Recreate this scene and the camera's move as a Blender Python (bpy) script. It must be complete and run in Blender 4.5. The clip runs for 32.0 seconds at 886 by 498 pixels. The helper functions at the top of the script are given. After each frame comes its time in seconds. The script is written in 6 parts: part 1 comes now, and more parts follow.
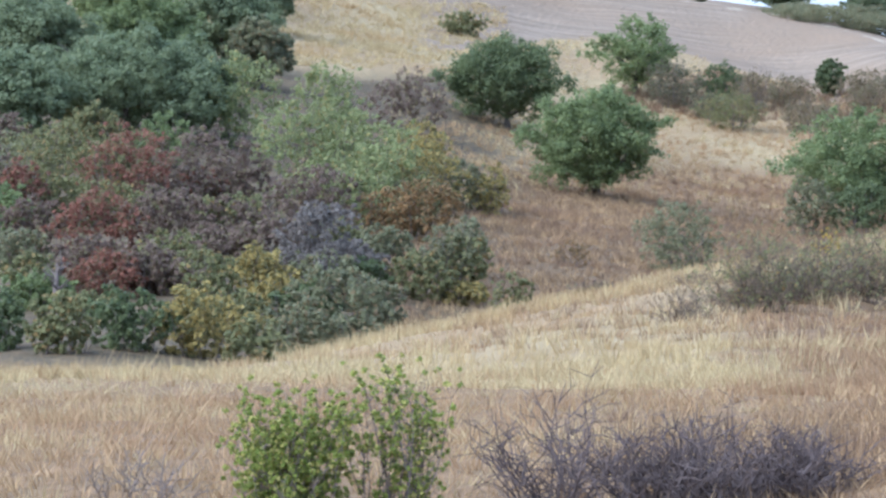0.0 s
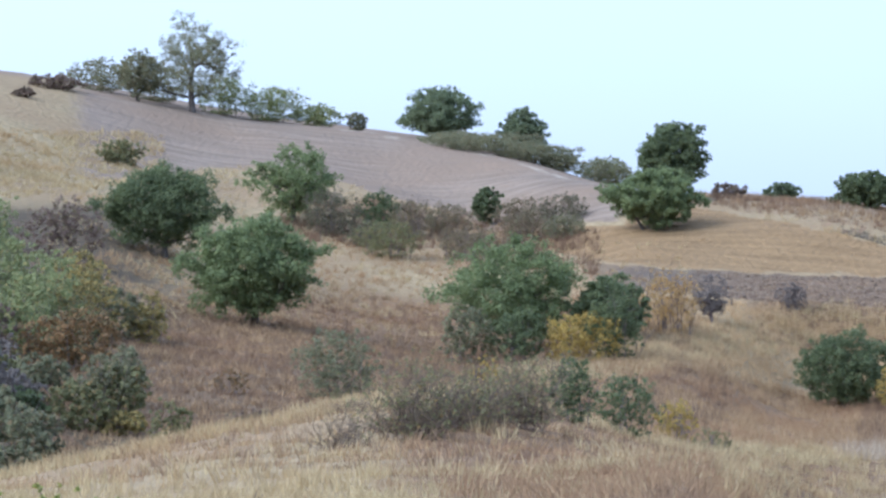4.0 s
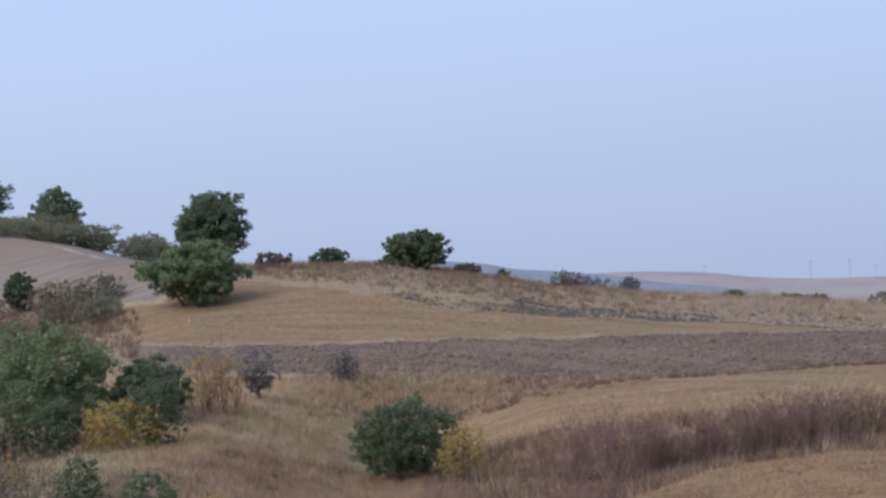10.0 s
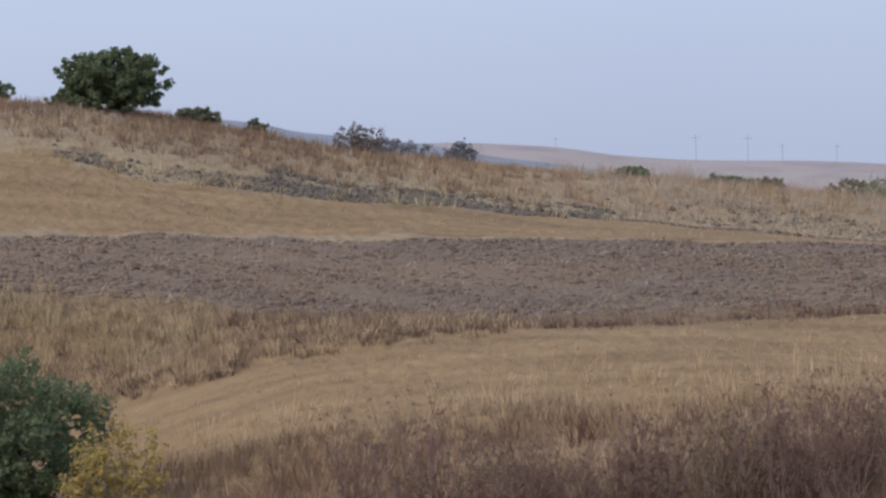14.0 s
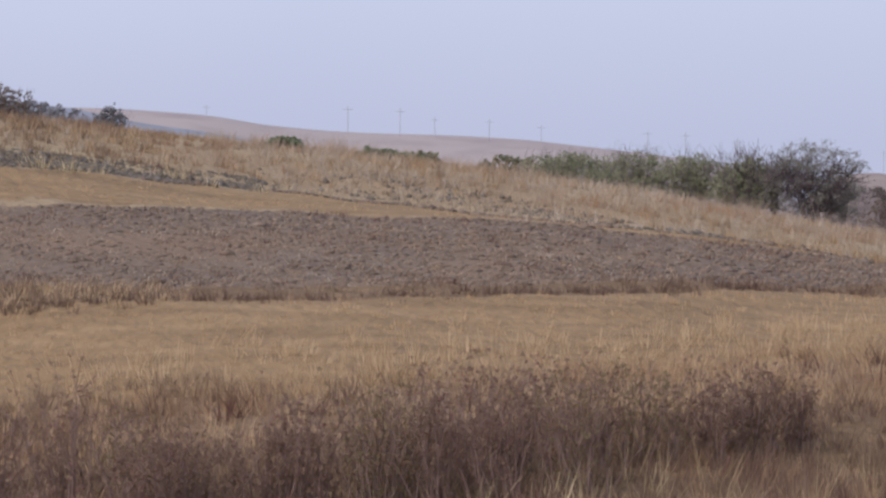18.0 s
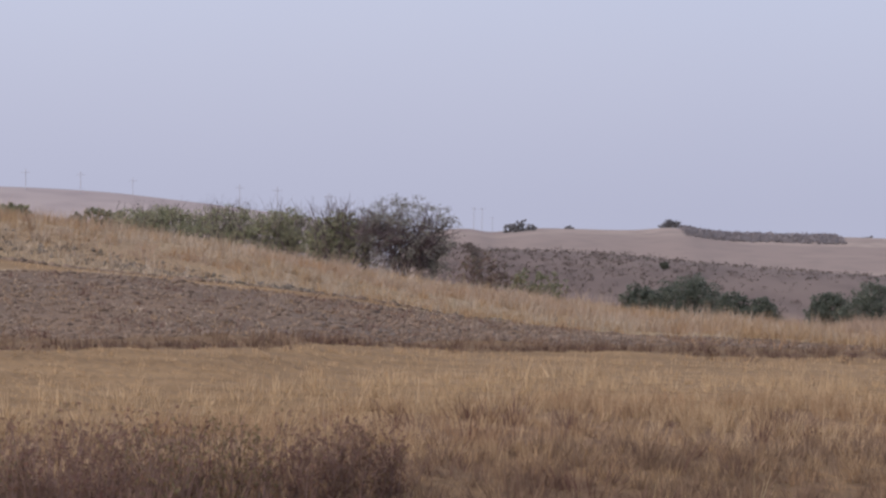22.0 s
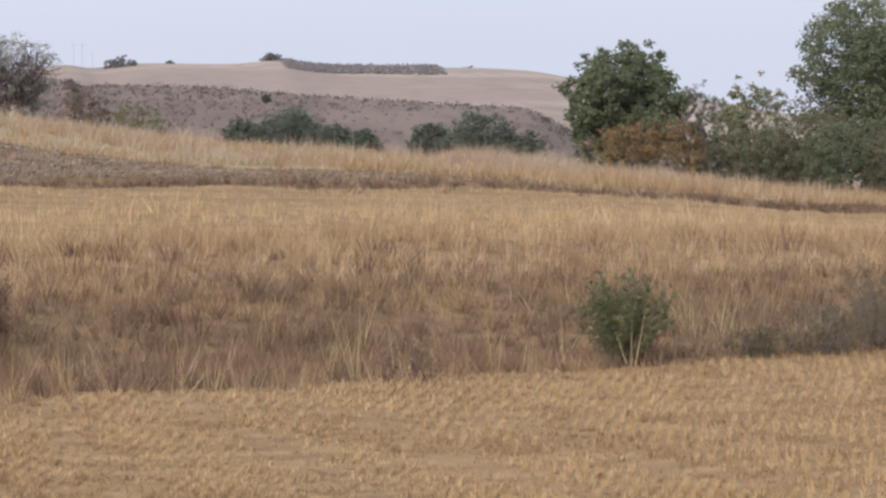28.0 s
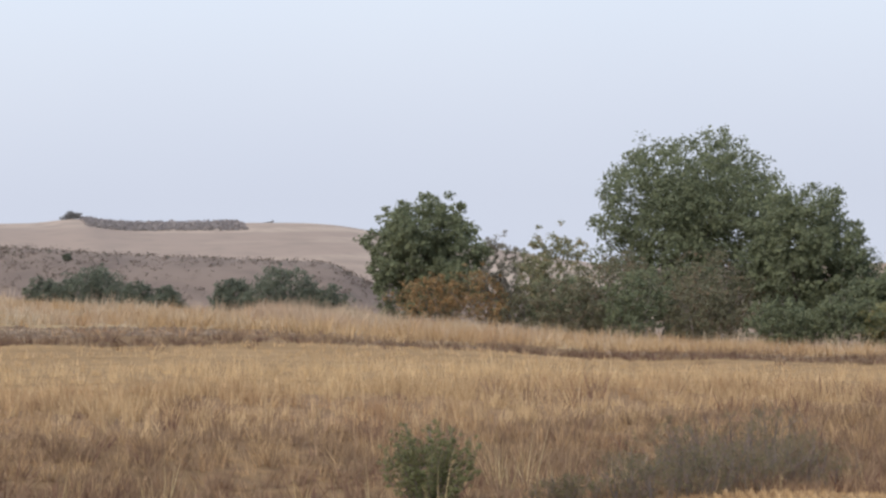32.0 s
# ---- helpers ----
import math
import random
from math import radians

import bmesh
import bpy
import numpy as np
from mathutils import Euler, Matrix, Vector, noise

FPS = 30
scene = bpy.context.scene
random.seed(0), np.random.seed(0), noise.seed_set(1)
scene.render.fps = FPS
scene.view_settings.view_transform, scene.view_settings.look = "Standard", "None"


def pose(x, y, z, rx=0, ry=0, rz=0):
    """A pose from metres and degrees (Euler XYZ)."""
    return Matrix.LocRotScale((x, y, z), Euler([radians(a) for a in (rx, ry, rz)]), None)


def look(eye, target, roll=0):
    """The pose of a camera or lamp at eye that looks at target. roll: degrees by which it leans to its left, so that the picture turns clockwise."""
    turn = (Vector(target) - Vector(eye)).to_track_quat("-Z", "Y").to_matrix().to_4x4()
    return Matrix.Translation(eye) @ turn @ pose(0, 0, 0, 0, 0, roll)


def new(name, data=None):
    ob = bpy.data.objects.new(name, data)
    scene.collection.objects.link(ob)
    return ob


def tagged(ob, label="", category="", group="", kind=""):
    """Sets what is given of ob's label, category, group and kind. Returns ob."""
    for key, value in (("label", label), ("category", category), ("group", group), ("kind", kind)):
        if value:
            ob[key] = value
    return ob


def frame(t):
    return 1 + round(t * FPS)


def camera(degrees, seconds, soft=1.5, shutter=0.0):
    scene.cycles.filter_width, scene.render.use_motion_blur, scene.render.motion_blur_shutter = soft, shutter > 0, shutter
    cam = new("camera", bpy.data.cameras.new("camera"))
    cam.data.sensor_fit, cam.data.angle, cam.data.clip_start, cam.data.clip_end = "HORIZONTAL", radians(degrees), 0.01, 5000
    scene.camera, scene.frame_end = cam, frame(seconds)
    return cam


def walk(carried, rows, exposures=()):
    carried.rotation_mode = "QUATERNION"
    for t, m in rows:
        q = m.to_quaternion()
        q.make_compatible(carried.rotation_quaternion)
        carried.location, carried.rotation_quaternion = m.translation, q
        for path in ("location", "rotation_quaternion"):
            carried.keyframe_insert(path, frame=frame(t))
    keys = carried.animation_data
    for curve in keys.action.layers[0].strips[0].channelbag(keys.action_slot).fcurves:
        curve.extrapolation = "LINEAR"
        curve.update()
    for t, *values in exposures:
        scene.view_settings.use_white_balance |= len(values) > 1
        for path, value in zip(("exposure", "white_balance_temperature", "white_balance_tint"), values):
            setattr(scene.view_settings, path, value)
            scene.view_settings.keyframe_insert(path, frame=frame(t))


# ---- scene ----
cam = camera(12.782, 32.0, soft=2.6)
# seconds, x, y, z, heading to the right of +y, upward tilt, lean to the right
PATH = [
    (0.0, 0.00, 0.00, 0.00, -11.377, -2.020, -0.818),
    (0.5, 0.00, 0.00, 0.00, -11.034, -1.724, -0.920),
    (1.0, 0.00, 0.00, 0.00, -10.432, -1.659, -1.008),
    (1.5, 0.00, 0.00, 0.00, -9.892, -1.285, -0.970),
    (2.0, 0.00, 0.00, 0.00, -9.202, -0.928, -0.822),
    (2.5, 0.00, 0.00, 0.00, -8.533, -0.513, -0.704),
    (4.5, 0.00, 0.00, 0.00, -5.597, -0.018, -0.596),
    (5.0, 0.00, 0.00, 0.00, -4.657, 0.094, -0.401),
    (5.5, 0.00, 0.00, 0.00, -3.881, 0.179, -0.272),
    (6.0, 0.00, 0.00, 0.00, -3.326, 0.357, -0.209),
    (6.5, 0.00, 0.00, 0.00, -2.644, 0.613, -0.358),
    (7.0, 0.00, 0.00, 0.00, -1.461, 1.196, 0.168),
    (7.5, 0.00, 0.00, 0.00, -0.673, 1.725, 0.926),
    (8.0, 0.00, 0.00, 0.00, -0.030, 2.071, 2.168),
    (8.5, 0.00, 0.00, 0.00, 0.120, 1.800, 2.750),
    (9.0, 0.00, 0.00, 0.00, 0.000, 1.590, 2.850),
    (9.5, 0.09, 2.56, -0.01, -0.016, 1.378, 3.093),
    (10.0, 0.36, 9.72, -0.02, -0.080, 0.871, 3.091),
    (10.5, 0.70, 18.84, -0.05, -0.207, 0.534, 3.110),
    (11.0, 1.04, 27.94, -0.07, -0.062, 0.276, 3.146),
    (11.5, 1.36, 36.63, -0.09, 0.220, 0.134, 3.075),
    (12.0, 1.67, 44.95, -0.11, 0.550, 0.044, 3.105),
    (12.5, 2.05, 55.23, -0.14, 0.899, -0.121, 3.031),
    (13.0, 2.57, 69.35, -0.18, 1.330, -0.178, 2.788),
    (13.5, 2.86, 77.11, -0.20, 1.681, -0.574, 2.209),
    (14.0, 3.21, 86.49, -0.22, 2.562, -0.958, 1.112),
    (14.5, 3.29, 88.80, -0.23, 3.514, -0.863, -0.417),
    (16.5, 3.29, 88.80, -0.23, 5.549, -0.747, -0.628),
    (17.0, 3.29, 88.80, -0.23, 6.384, -1.303, -0.444),
    (17.5, 3.29, 88.80, -0.23, 7.037, -1.455, -0.378),
    (18.0, 3.29, 88.80, -0.23, 7.679, -1.421, -0.366),
    (18.5, 3.29, 88.80, -0.23, 8.456, -1.411, -0.423),
    (19.0, 3.29, 88.80, -0.23, 9.388, -1.217, -0.750),
    (19.5, 3.29, 88.80, -0.23, 10.300, -0.860, -0.708),
    (20.0, 3.29, 88.80, -0.23, 11.061, -0.481, -0.802),
    (20.5, 3.29, 88.80, -0.23, 11.896, -0.161, -0.699),
    (21.0, 3.29, 88.80, -0.23, 12.949, -0.115, -0.727),
    (21.5, 3.29, 88.80, -0.23, 13.348, -0.294, -0.738),
    (22.0, 3.29, 88.80, -0.23, 13.585, -0.578, -0.798),
    (22.5, 3.29, 88.80, -0.23, 13.662, -0.610, -0.735),
    (23.0, 3.29, 88.80, -0.23, 14.079, -0.713, -0.884),
    (23.5, 3.29, 88.80, -0.23, 14.465, -1.186, -0.657),
    (24.0, 3.29, 88.80, -0.23, 15.009, -1.462, -0.332),
    (24.5, 3.29, 88.80, -0.23, 15.679, -1.835, -0.243),
    (25.0, 3.29, 88.80, -0.23, 16.444, -2.390, -0.211),
    (25.5, 3.29, 88.80, -0.23, 16.818, -2.568, 0.019),
    (26.0, 3.29, 88.80, -0.23, 17.885, -3.554, 0.019),
    (26.5, 3.29, 88.80, -0.23, 18.695, -3.625, 0.102),
    (28.5, 3.29, 88.80, -0.23, 19.814, -2.688, 0.147),
    (29.0, 3.29, 88.80, -0.23, 20.390, -2.549, 0.262),
    (29.5, 3.29, 88.80, -0.23, 19.908, -2.581, 0.279),
    (30.0, 3.29, 88.80, -0.23, 17.854, -2.728, 0.111),
    (30.5, 3.29, 88.80, -0.23, 17.239, -2.025, 0.264),
    (31.0, 3.29, 88.80, -0.23, 18.840, -1.593, 0.509),
    (31.5, 3.29, 88.80, -0.23, 21.011, -0.883, 0.872),
    (32.0, 3.29, 88.80, -0.23, 22.225, -0.760, 1.128),
]
walk(cam, [(t, pose(x, y, z, 90 + tilt, 0, -turn) @ pose(0, 0, 0, 0, 0, -lean)) for t, x, y, z, turn, tilt, lean in PATH],
     exposures=[(0.0, 0.92, 5180, 6), (2.5, 0.80, 5130, 8), (5.0, 0.37, 5160, 9), (7.0, 0.13, 5250, 9), (8.0, -0.12, 5250, 9), (10.0, -0.2, 5400, 13), (13.0, -0.2, 5700, 14),
                (17.5, -0.1, 5950, 19), (19.5, -0.03, 6100, 22), (21.0, -0.15, 6150, 21), (22.0, -0.22, 6200, 22), (24.5, -0.06, 6350, 18), (26.0, 0.25, 6400, 15), (29.0, 0.33, 6450, 12), (32.0, 0.28, 6500, 11)])

# ---- light: a hazy, overcast autumn day ----
world = bpy.data.worlds.new("hazy_sky")
scene.world = world
world.use_nodes = True
wn, wl = world.node_tree.nodes, world.node_tree.links
wn.clear()
sky = wn.new("ShaderNodeTexSky")
sky.sky_type, sky.sun_disc = "NISHITA", False
sky.sun_elevation, sky.sun_rotation = radians(42), radians(-75)
sky.air_density, sky.dust_density, sky.ozone_density = 1.0, 3.0, 1.5
sky_bg = wn.new("ShaderNodeBackground")
sky_bg.inputs["Strength"].default_value = 0.05
cloud_bg = wn.new("ShaderNodeBackground")
cloud_bg.inputs["Strength"].default_value = 0.72
coord, sep = wn.new("ShaderNodeTexCoord"), wn.new("ShaderNodeSeparateXYZ")
ramp = wn.new("ShaderNodeValToRGB")
ramp.color_ramp.elements[0].position, ramp.color_ramp.elements[0].color = 0.0, (0.68, 0.74, 0.88, 1)
ramp.color_ramp.elements[1].position, ramp.color_ramp.elements[1].color = 0.12, (0.72, 0.83, 1.0, 1)
streak = wn.new("ShaderNodeTexNoise")
streak.inputs["Scale"].default_value, streak.inputs["Detail"].default_value = 9.0, 3.0
streak_mix = wn.new("ShaderNodeMix")
streak_mix.data_type, streak_mix.blend_type = "RGBA", "SOFT_LIGHT"
streak_mix.inputs["Factor"].default_value = 0.12
add = wn.new("ShaderNodeAddShader")
world_out = wn.new("ShaderNodeOutputWorld")
wl.new(coord.outputs["Generated"], sep.inputs[0])
wl.new(coord.outputs["Generated"], streak.inputs["Vector"])
wl.new(sep.outputs["Z"], ramp.inputs[0])
wl.new(ramp.outputs[0], streak_mix.inputs["A"])
wl.new(streak.outputs["Fac"], streak_mix.inputs["B"])
wl.new(streak_mix.outputs["Result"], cloud_bg.inputs["Color"])
wl.new(sky.outputs[0], sky_bg.inputs["Color"])
wl.new(sky_bg.outputs[0], add.inputs[0])
wl.new(cloud_bg.outputs[0], add.inputs[1])
wl.new(add.outputs[0], world_out.inputs[0])

sun = new("sun", bpy.data.lights.new("sun", "SUN"))
sun.data.energy, sun.data.angle, sun.data.color = 3.0, radians(40), (1.0, 0.95, 0.87)
sun.matrix_world = look((-60, -10, 60), (0, 40, 0))


# ---- materials ----
def material(name, rough=0.9):
    m = bpy.data.materials.new(name)
    m.use_nodes = True
    b = m.node_tree.nodes["Principled BSDF"]
    b.inputs["Roughness"].default_value = rough
    b.inputs["Specular IOR Level"].default_value = 0.15
    return m, m.node_tree.nodes, m.node_tree.links, b


def noise_node(nodes, links, scale, detail=4.0, stretch=None):
    n = nodes.new("ShaderNodeTexNoise")
    n.inputs["Scale"].default_value, n.inputs["Detail"].default_value = scale, detail
    c = nodes.new("ShaderNodeTexCoord")
    if stretch:
        mp = nodes.new("ShaderNodeMapping")
        mp.inputs["Scale"].default_value = stretch
        links.new(c.outputs["Object"], mp.inputs["Vector"])
        links.new(mp.outputs["Vector"], n.inputs["Vector"])
    else:
        links.new(c.outputs["Object"], n.inputs["Vector"])
    return n


def mix_node(nodes, links, a, b, fac, blend="MIX"):
    n = nodes.new("ShaderNodeMix")
    n.data_type, n.blend_type = "RGBA", blend
    for key, value in (("A", a), ("B", b), ("Factor", fac)):
        if isinstance(value, tuple):
            n.inputs[key].default_value = (*value, 1)
        elif isinstance(value, (int, float)):
            n.inputs[key].default_value = value
        else:
            links.new(value, n.inputs[key])
    return n.outputs["Result"]


def ramp_node(nodes, links, source, lo, hi):
    n = nodes.new("ShaderNodeMapRange")
    n.inputs["From Min"].default_value, n.inputs["From Max"].default_value = lo, hi
    links.new(source, n.inputs["Value"])
    return n.outputs["Result"]


def leaf_material(name, dark, light, accent=None, amount=0.0, glow=0.5, haze_sheen=0.2):
    """Foliage: hue varies from leaf to leaf and in larger patches; thin leaves let some light through."""
    m, nodes, links, b = material(name, 0.75)
    b.inputs["Sheen Weight"].default_value, b.inputs["Sheen Roughness"].default_value = haze_sheen, 0.6  # pale sheen that lifts dark foliage the way haze would
    b.inputs["Sheen Tint"].default_value = (0.90, 0.91, 0.86, 1)
    geo = nodes.new("ShaderNodeNewGeometry")
    patch = noise_node(nodes, links, 0.9, 2.0)
    colour = mix_node(nodes, links, dark, light, geo.outputs["Random Per Island"])
    colour = mix_node(nodes, links, colour, light, ramp_node(nodes, links, patch.outputs["Fac"], 0.5, 0.75))
    if accent:
        rnd = nodes.new("ShaderNodeMath")
        rnd.operation = "GREATER_THAN"
        rnd.inputs[1].default_value = 1.0 - amount
        wob = nodes.new("ShaderNodeMath")
        wob.operation = "FRACT"
        big = nodes.new("ShaderNodeMath")
        big.operation, big.inputs[1].default_value = "MULTIPLY", 37.7
        links.new(geo.outputs["Random Per Island"], big.inputs[0])
        links.new(big.outputs[0], wob.inputs[0])
        links.new(wob.outputs[0], rnd.inputs[0])
        colour = mix_node(nodes, links, colour, accent, rnd.outputs[0])
    links.new(colour, b.inputs["Base Color"])
    tr = nodes.new("ShaderNodeBsdfTranslucent")
    links.new(colour, tr.inputs["Color"])
    ms = nodes.new("ShaderNodeMixShader")
    ms.inputs[0].default_value = glow
    links.new(b.outputs[0], ms.inputs[1])
    links.new(tr.outputs[0], ms.inputs[2])
    links.new(ms.outputs[0], nodes["Material Output"].inputs["Surface"])
    return m


def bark_material(name, dark, light):
    m, nodes, links, b = material(name, 0.95)
    n = noise_node(nodes, links, 6.0, 5.0, (1, 1, 0.25))
    links.new(mix_node(nodes, links, dark, light, ramp_node(nodes, links, n.outputs["Fac"], 0.35, 0.7)), b.inputs["Base Color"])
    bump = nodes.new("ShaderNodeBump")
    bump.inputs["Distance"].default_value = 0.02
    links.new(n.outputs["Fac"], bump.inputs["Height"])
    links.new(bump.outputs[0], b.inputs["Normal"])
    return m


GREEN = leaf_material("oak_leaf", (0.128, 0.165, 0.072), (0.248, 0.285, 0.118))
DARK_GREEN = leaf_material("dark_leaf", (0.094, 0.122, 0.057), (0.178, 0.205, 0.090))
PALE_GREEN = leaf_material("pale_leaf", (0.195, 0.222, 0.095), (0.335, 0.350, 0.155), (0.42, 0.33, 0.13), 0.08)
FRESH_GREEN = leaf_material("fresh_leaf", (0.155, 0.200, 0.045), (0.325, 0.360, 0.085), (0.50, 0.44, 0.15), 0.2, haze_sheen=0.05)
GREY_GREEN = leaf_material("grey_green_leaf", (0.151, 0.160, 0.094), (0.272, 0.262, 0.144), (0.302, 0.223, 0.122), 0.15)
OLIVE = leaf_material("olive_leaf", (0.150, 0.155, 0.076), (0.270, 0.262, 0.122), (0.36, 0.25, 0.11), 0.12, haze_sheen=0.1)
YELLOW = leaf_material("yellow_leaf", (0.360, 0.250, 0.066), (0.580, 0.425, 0.122), (0.25, 0.215, 0.08), 0.22, haze_sheen=0.1)
DULL_YELLOW = leaf_material("dull_yellow_leaf", (0.300, 0.228, 0.080), (0.470, 0.370, 0.136), (0.20, 0.19, 0.09), 0.3, haze_sheen=0.1)
ORANGE = leaf_material("orange_leaf", (0.210, 0.125, 0.060), (0.370, 0.225, 0.095), (0.15, 0.14, 0.07), 0.25)
RED = leaf_material("red_leaf", (0.190, 0.088, 0.066), (0.330, 0.150, 0.105), (0.190, 0.150, 0.085), 0.25, haze_sheen=0.08)
RUSSET = leaf_material("russet_leaf", (0.150, 0.108, 0.090), (0.255, 0.180, 0.142), (0.230, 0.200, 0.110), 0.2, haze_sheen=0.08)
# greyer green with distance haze mixed into the leaf colour
HAZED_GREEN = leaf_material("hazed_leaf", (0.140, 0.174, 0.095), (0.235, 0.266, 0.142))
BARK = bark_material("bark", (0.055, 0.046, 0.040), (0.15, 0.13, 0.115))
DARK_TWIG = bark_material("dark_twig", (0.088, 0.066, 0.064), (0.175, 0.135, 0.13))
BROWN_TWIG = bark_material("brown_twig", (0.110, 0.082, 0.062), (0.215, 0.165, 0.125))
TWIG = bark_material("twig_bark", (0.125, 0.100, 0.092), (0.24, 0.195, 0.180))
WEED_BARK = bark_material("weed_stalk", (0.175, 0.110, 0.086), (0.300, 0.200, 0.158))
PALE_BARK = bark_material("pale_bark", (0.30, 0.28, 0.26), (0.5, 0.47, 0.43))


def straw_material(name, dark, light, warm):
    """Dry stalks: straw hues that differ from stalk to stalk and drift over several metres."""
    m, nodes, links, b = material(name, 0.8)
    geo = nodes.new("ShaderNodeNewGeometry")
    drift = noise_node(nodes, links, 0.22, 3.0)
    colour = mix_node(nodes, links, dark, light, geo.outputs["Random Per Island"])
    colour = mix_node(nodes, links, colour, warm, ramp_node(nodes, links, drift.outputs["Fac"], 0.46, 0.68))
    links.new(colour, b.inputs["Base Color"])
    tr = nodes.new("ShaderNodeBsdfTranslucent")
    links.new(colour, tr.inputs["Color"])
    ms = nodes.new("ShaderNodeMixShader")
    ms.inputs[0].default_value = 0.3
    links.new(b.outputs[0], ms.inputs[1])
    links.new(tr.outputs[0], ms.inputs[2])
    links.new(ms.outputs[0], nodes["Material Output"].inputs["Surface"])
    return m


STRAW = straw_material("straw", (0.335, 0.248, 0.125), (0.620, 0.500, 0.292), (0.415, 0.290, 0.150))
BLEACHED = straw_material("bleached_grass", (0.325, 0.250, 0.175), (0.555, 0.455, 0.335), (0.385, 0.265, 0.180))
ORANGE_GRASS = straw_material("orange_grass", (0.230, 0.146, 0.084), (0.400, 0.268, 0.155), (0.310, 0.186, 0.108))
DARK_GRASS = straw_material("dark_verge_grass", (0.105, 0.068, 0.048), (0.205, 0.132, 0.092), (0.150, 0.092, 0.062))
STUBBLE = straw_material("stubble_straw", (0.335, 0.218, 0.112), (0.61, 0.435, 0.250), (0.47, 0.32, 0.165))
BROWN_GRASS = straw_material("brown_grass", (0.258, 0.163, 0.086), (0.533, 0.378, 0.215), (0.327, 0.202, 0.116))
RUSSET_GRASS = straw_material("russet_grass", (0.146, 0.093, 0.060), (0.327, 0.224, 0.142), (0.206, 0.129, 0.086))
GOLD = straw_material("golden_grass", (0.40, 0.275, 0.148), (0.64, 0.47, 0.275), (0.51, 0.36, 0.20))
DARK_STUBBLE = straw_material("weathered_stubble", (0.235, 0.148, 0.080), (0.42, 0.28, 0.155), (0.30, 0.19, 0.11))
WEED = straw_material("dead_weed", (0.10, 0.055, 0.042), (0.19, 0.11, 0.085), (0.14, 0.07, 0.05))


def ground_material():
    m, nodes, links, b = material("field_soil", 0.95)
    def zone(name):
        a = nodes.new("ShaderNodeAttribute")
        a.attribute_name = name
        return a.outputs["Fac"]
    fine = noise_node(nodes, links, 2.6, 8.0)
    broad = noise_node(nodes, links, 0.12, 4.0)
    rows = noise_node(nodes, links, 1.0, 4.0, (0.25, 1.6, 0.5))
    f = ramp_node(nodes, links, fine.outputs["Fac"], 0.3, 0.7)
    g = ramp_node(nodes, links, broad.outputs["Fac"], 0.35, 0.65)
    r = ramp_node(nodes, links, rows.outputs["Fac"], 0.35, 0.65)
    grass = mix_node(nodes, links, mix_node(nodes, links, (0.215, 0.158, 0.088), (0.385, 0.298, 0.172), f), (0.262, 0.182, 0.104), g)
    stubble = mix_node(nodes, links, mix_node(nodes, links, (0.174, 0.111, 0.055), (0.296, 0.195, 0.098), r), (0.238, 0.153, 0.076), f)
    plough = mix_node(nodes, links, mix_node(nodes, links, (0.075, 0.056, 0.042), (0.185, 0.142, 0.106), f), (0.185, 0.125, 0.080), g)
    fallow = mix_node(nodes, links, mix_node(nodes, links, (0.178, 0.132, 0.098), (0.268, 0.206, 0.156), r), (0.235, 0.168, 0.118), g)
    verge = mix_node(nodes, links, (0.118, 0.076, 0.042), (0.215, 0.136, 0.070), f)
    russet = mix_node(nodes, links, (0.138, 0.085, 0.048), (0.238, 0.152, 0.086), f)
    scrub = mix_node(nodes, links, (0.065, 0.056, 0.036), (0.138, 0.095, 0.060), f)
    track = mix_node(nodes, links, (0.36, 0.295, 0.225), (0.48, 0.41, 0.325), f)
    colour = grass
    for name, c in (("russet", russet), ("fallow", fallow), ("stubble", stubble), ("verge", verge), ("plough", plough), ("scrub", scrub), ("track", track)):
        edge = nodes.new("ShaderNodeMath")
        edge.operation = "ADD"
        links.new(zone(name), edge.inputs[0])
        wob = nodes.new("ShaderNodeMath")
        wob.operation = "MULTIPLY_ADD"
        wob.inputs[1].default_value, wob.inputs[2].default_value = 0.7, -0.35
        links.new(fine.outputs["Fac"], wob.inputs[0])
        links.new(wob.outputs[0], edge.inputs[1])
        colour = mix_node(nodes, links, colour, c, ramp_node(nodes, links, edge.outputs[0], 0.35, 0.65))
    links.new(colour, b.inputs["Base Color"])
    bump = nodes.new("ShaderNodeBump")
    bump.inputs["Distance"].default_value, bump.inputs["Strength"].default_value = 0.25, 0.8
    links.new(fine.outputs["Fac"], bump.inputs["Height"])
    links.new(bump.outputs[0], b.inputs["Normal"])
    return m


GROUND = ground_material()

# ---- the lie of the land: cross-sections from near to far, left to right ----
SECTIONS = []


def section(*points):
    SECTIONS.append(points)


section((-9.6, 24.1, -2.65), (-20.4, 51.1, -3.85), (-24.5, 61.3, -5.19), (-28.9, 72.4, -5.64), (-37.1, 92.9, -5.68), (-44.5, 111.4, -4.79), (-52.7, 131.9, -3.48), (-61.3, 153.2, -1.26), (-72.4, 181.1, 2.34), (-87.3, 218.2, 7.43), (-107.7, 269.2, 8.36))
section((-7.6, 24.9, -2.59), (-16.1, 52.6, -3.80), (-19.3, 63.1, -5.14), (-22.1, 72.7, -5.36), (-28.6, 93.7, -5.38), (-34.4, 112.9, -4.12), (-40.9, 133.9, -2.30), (-48.2, 157.8, 0.80), (-57.0, 186.5, 5.10), (-68.8, 224.7, 10.97), (-84.8, 277.3, 12.51))
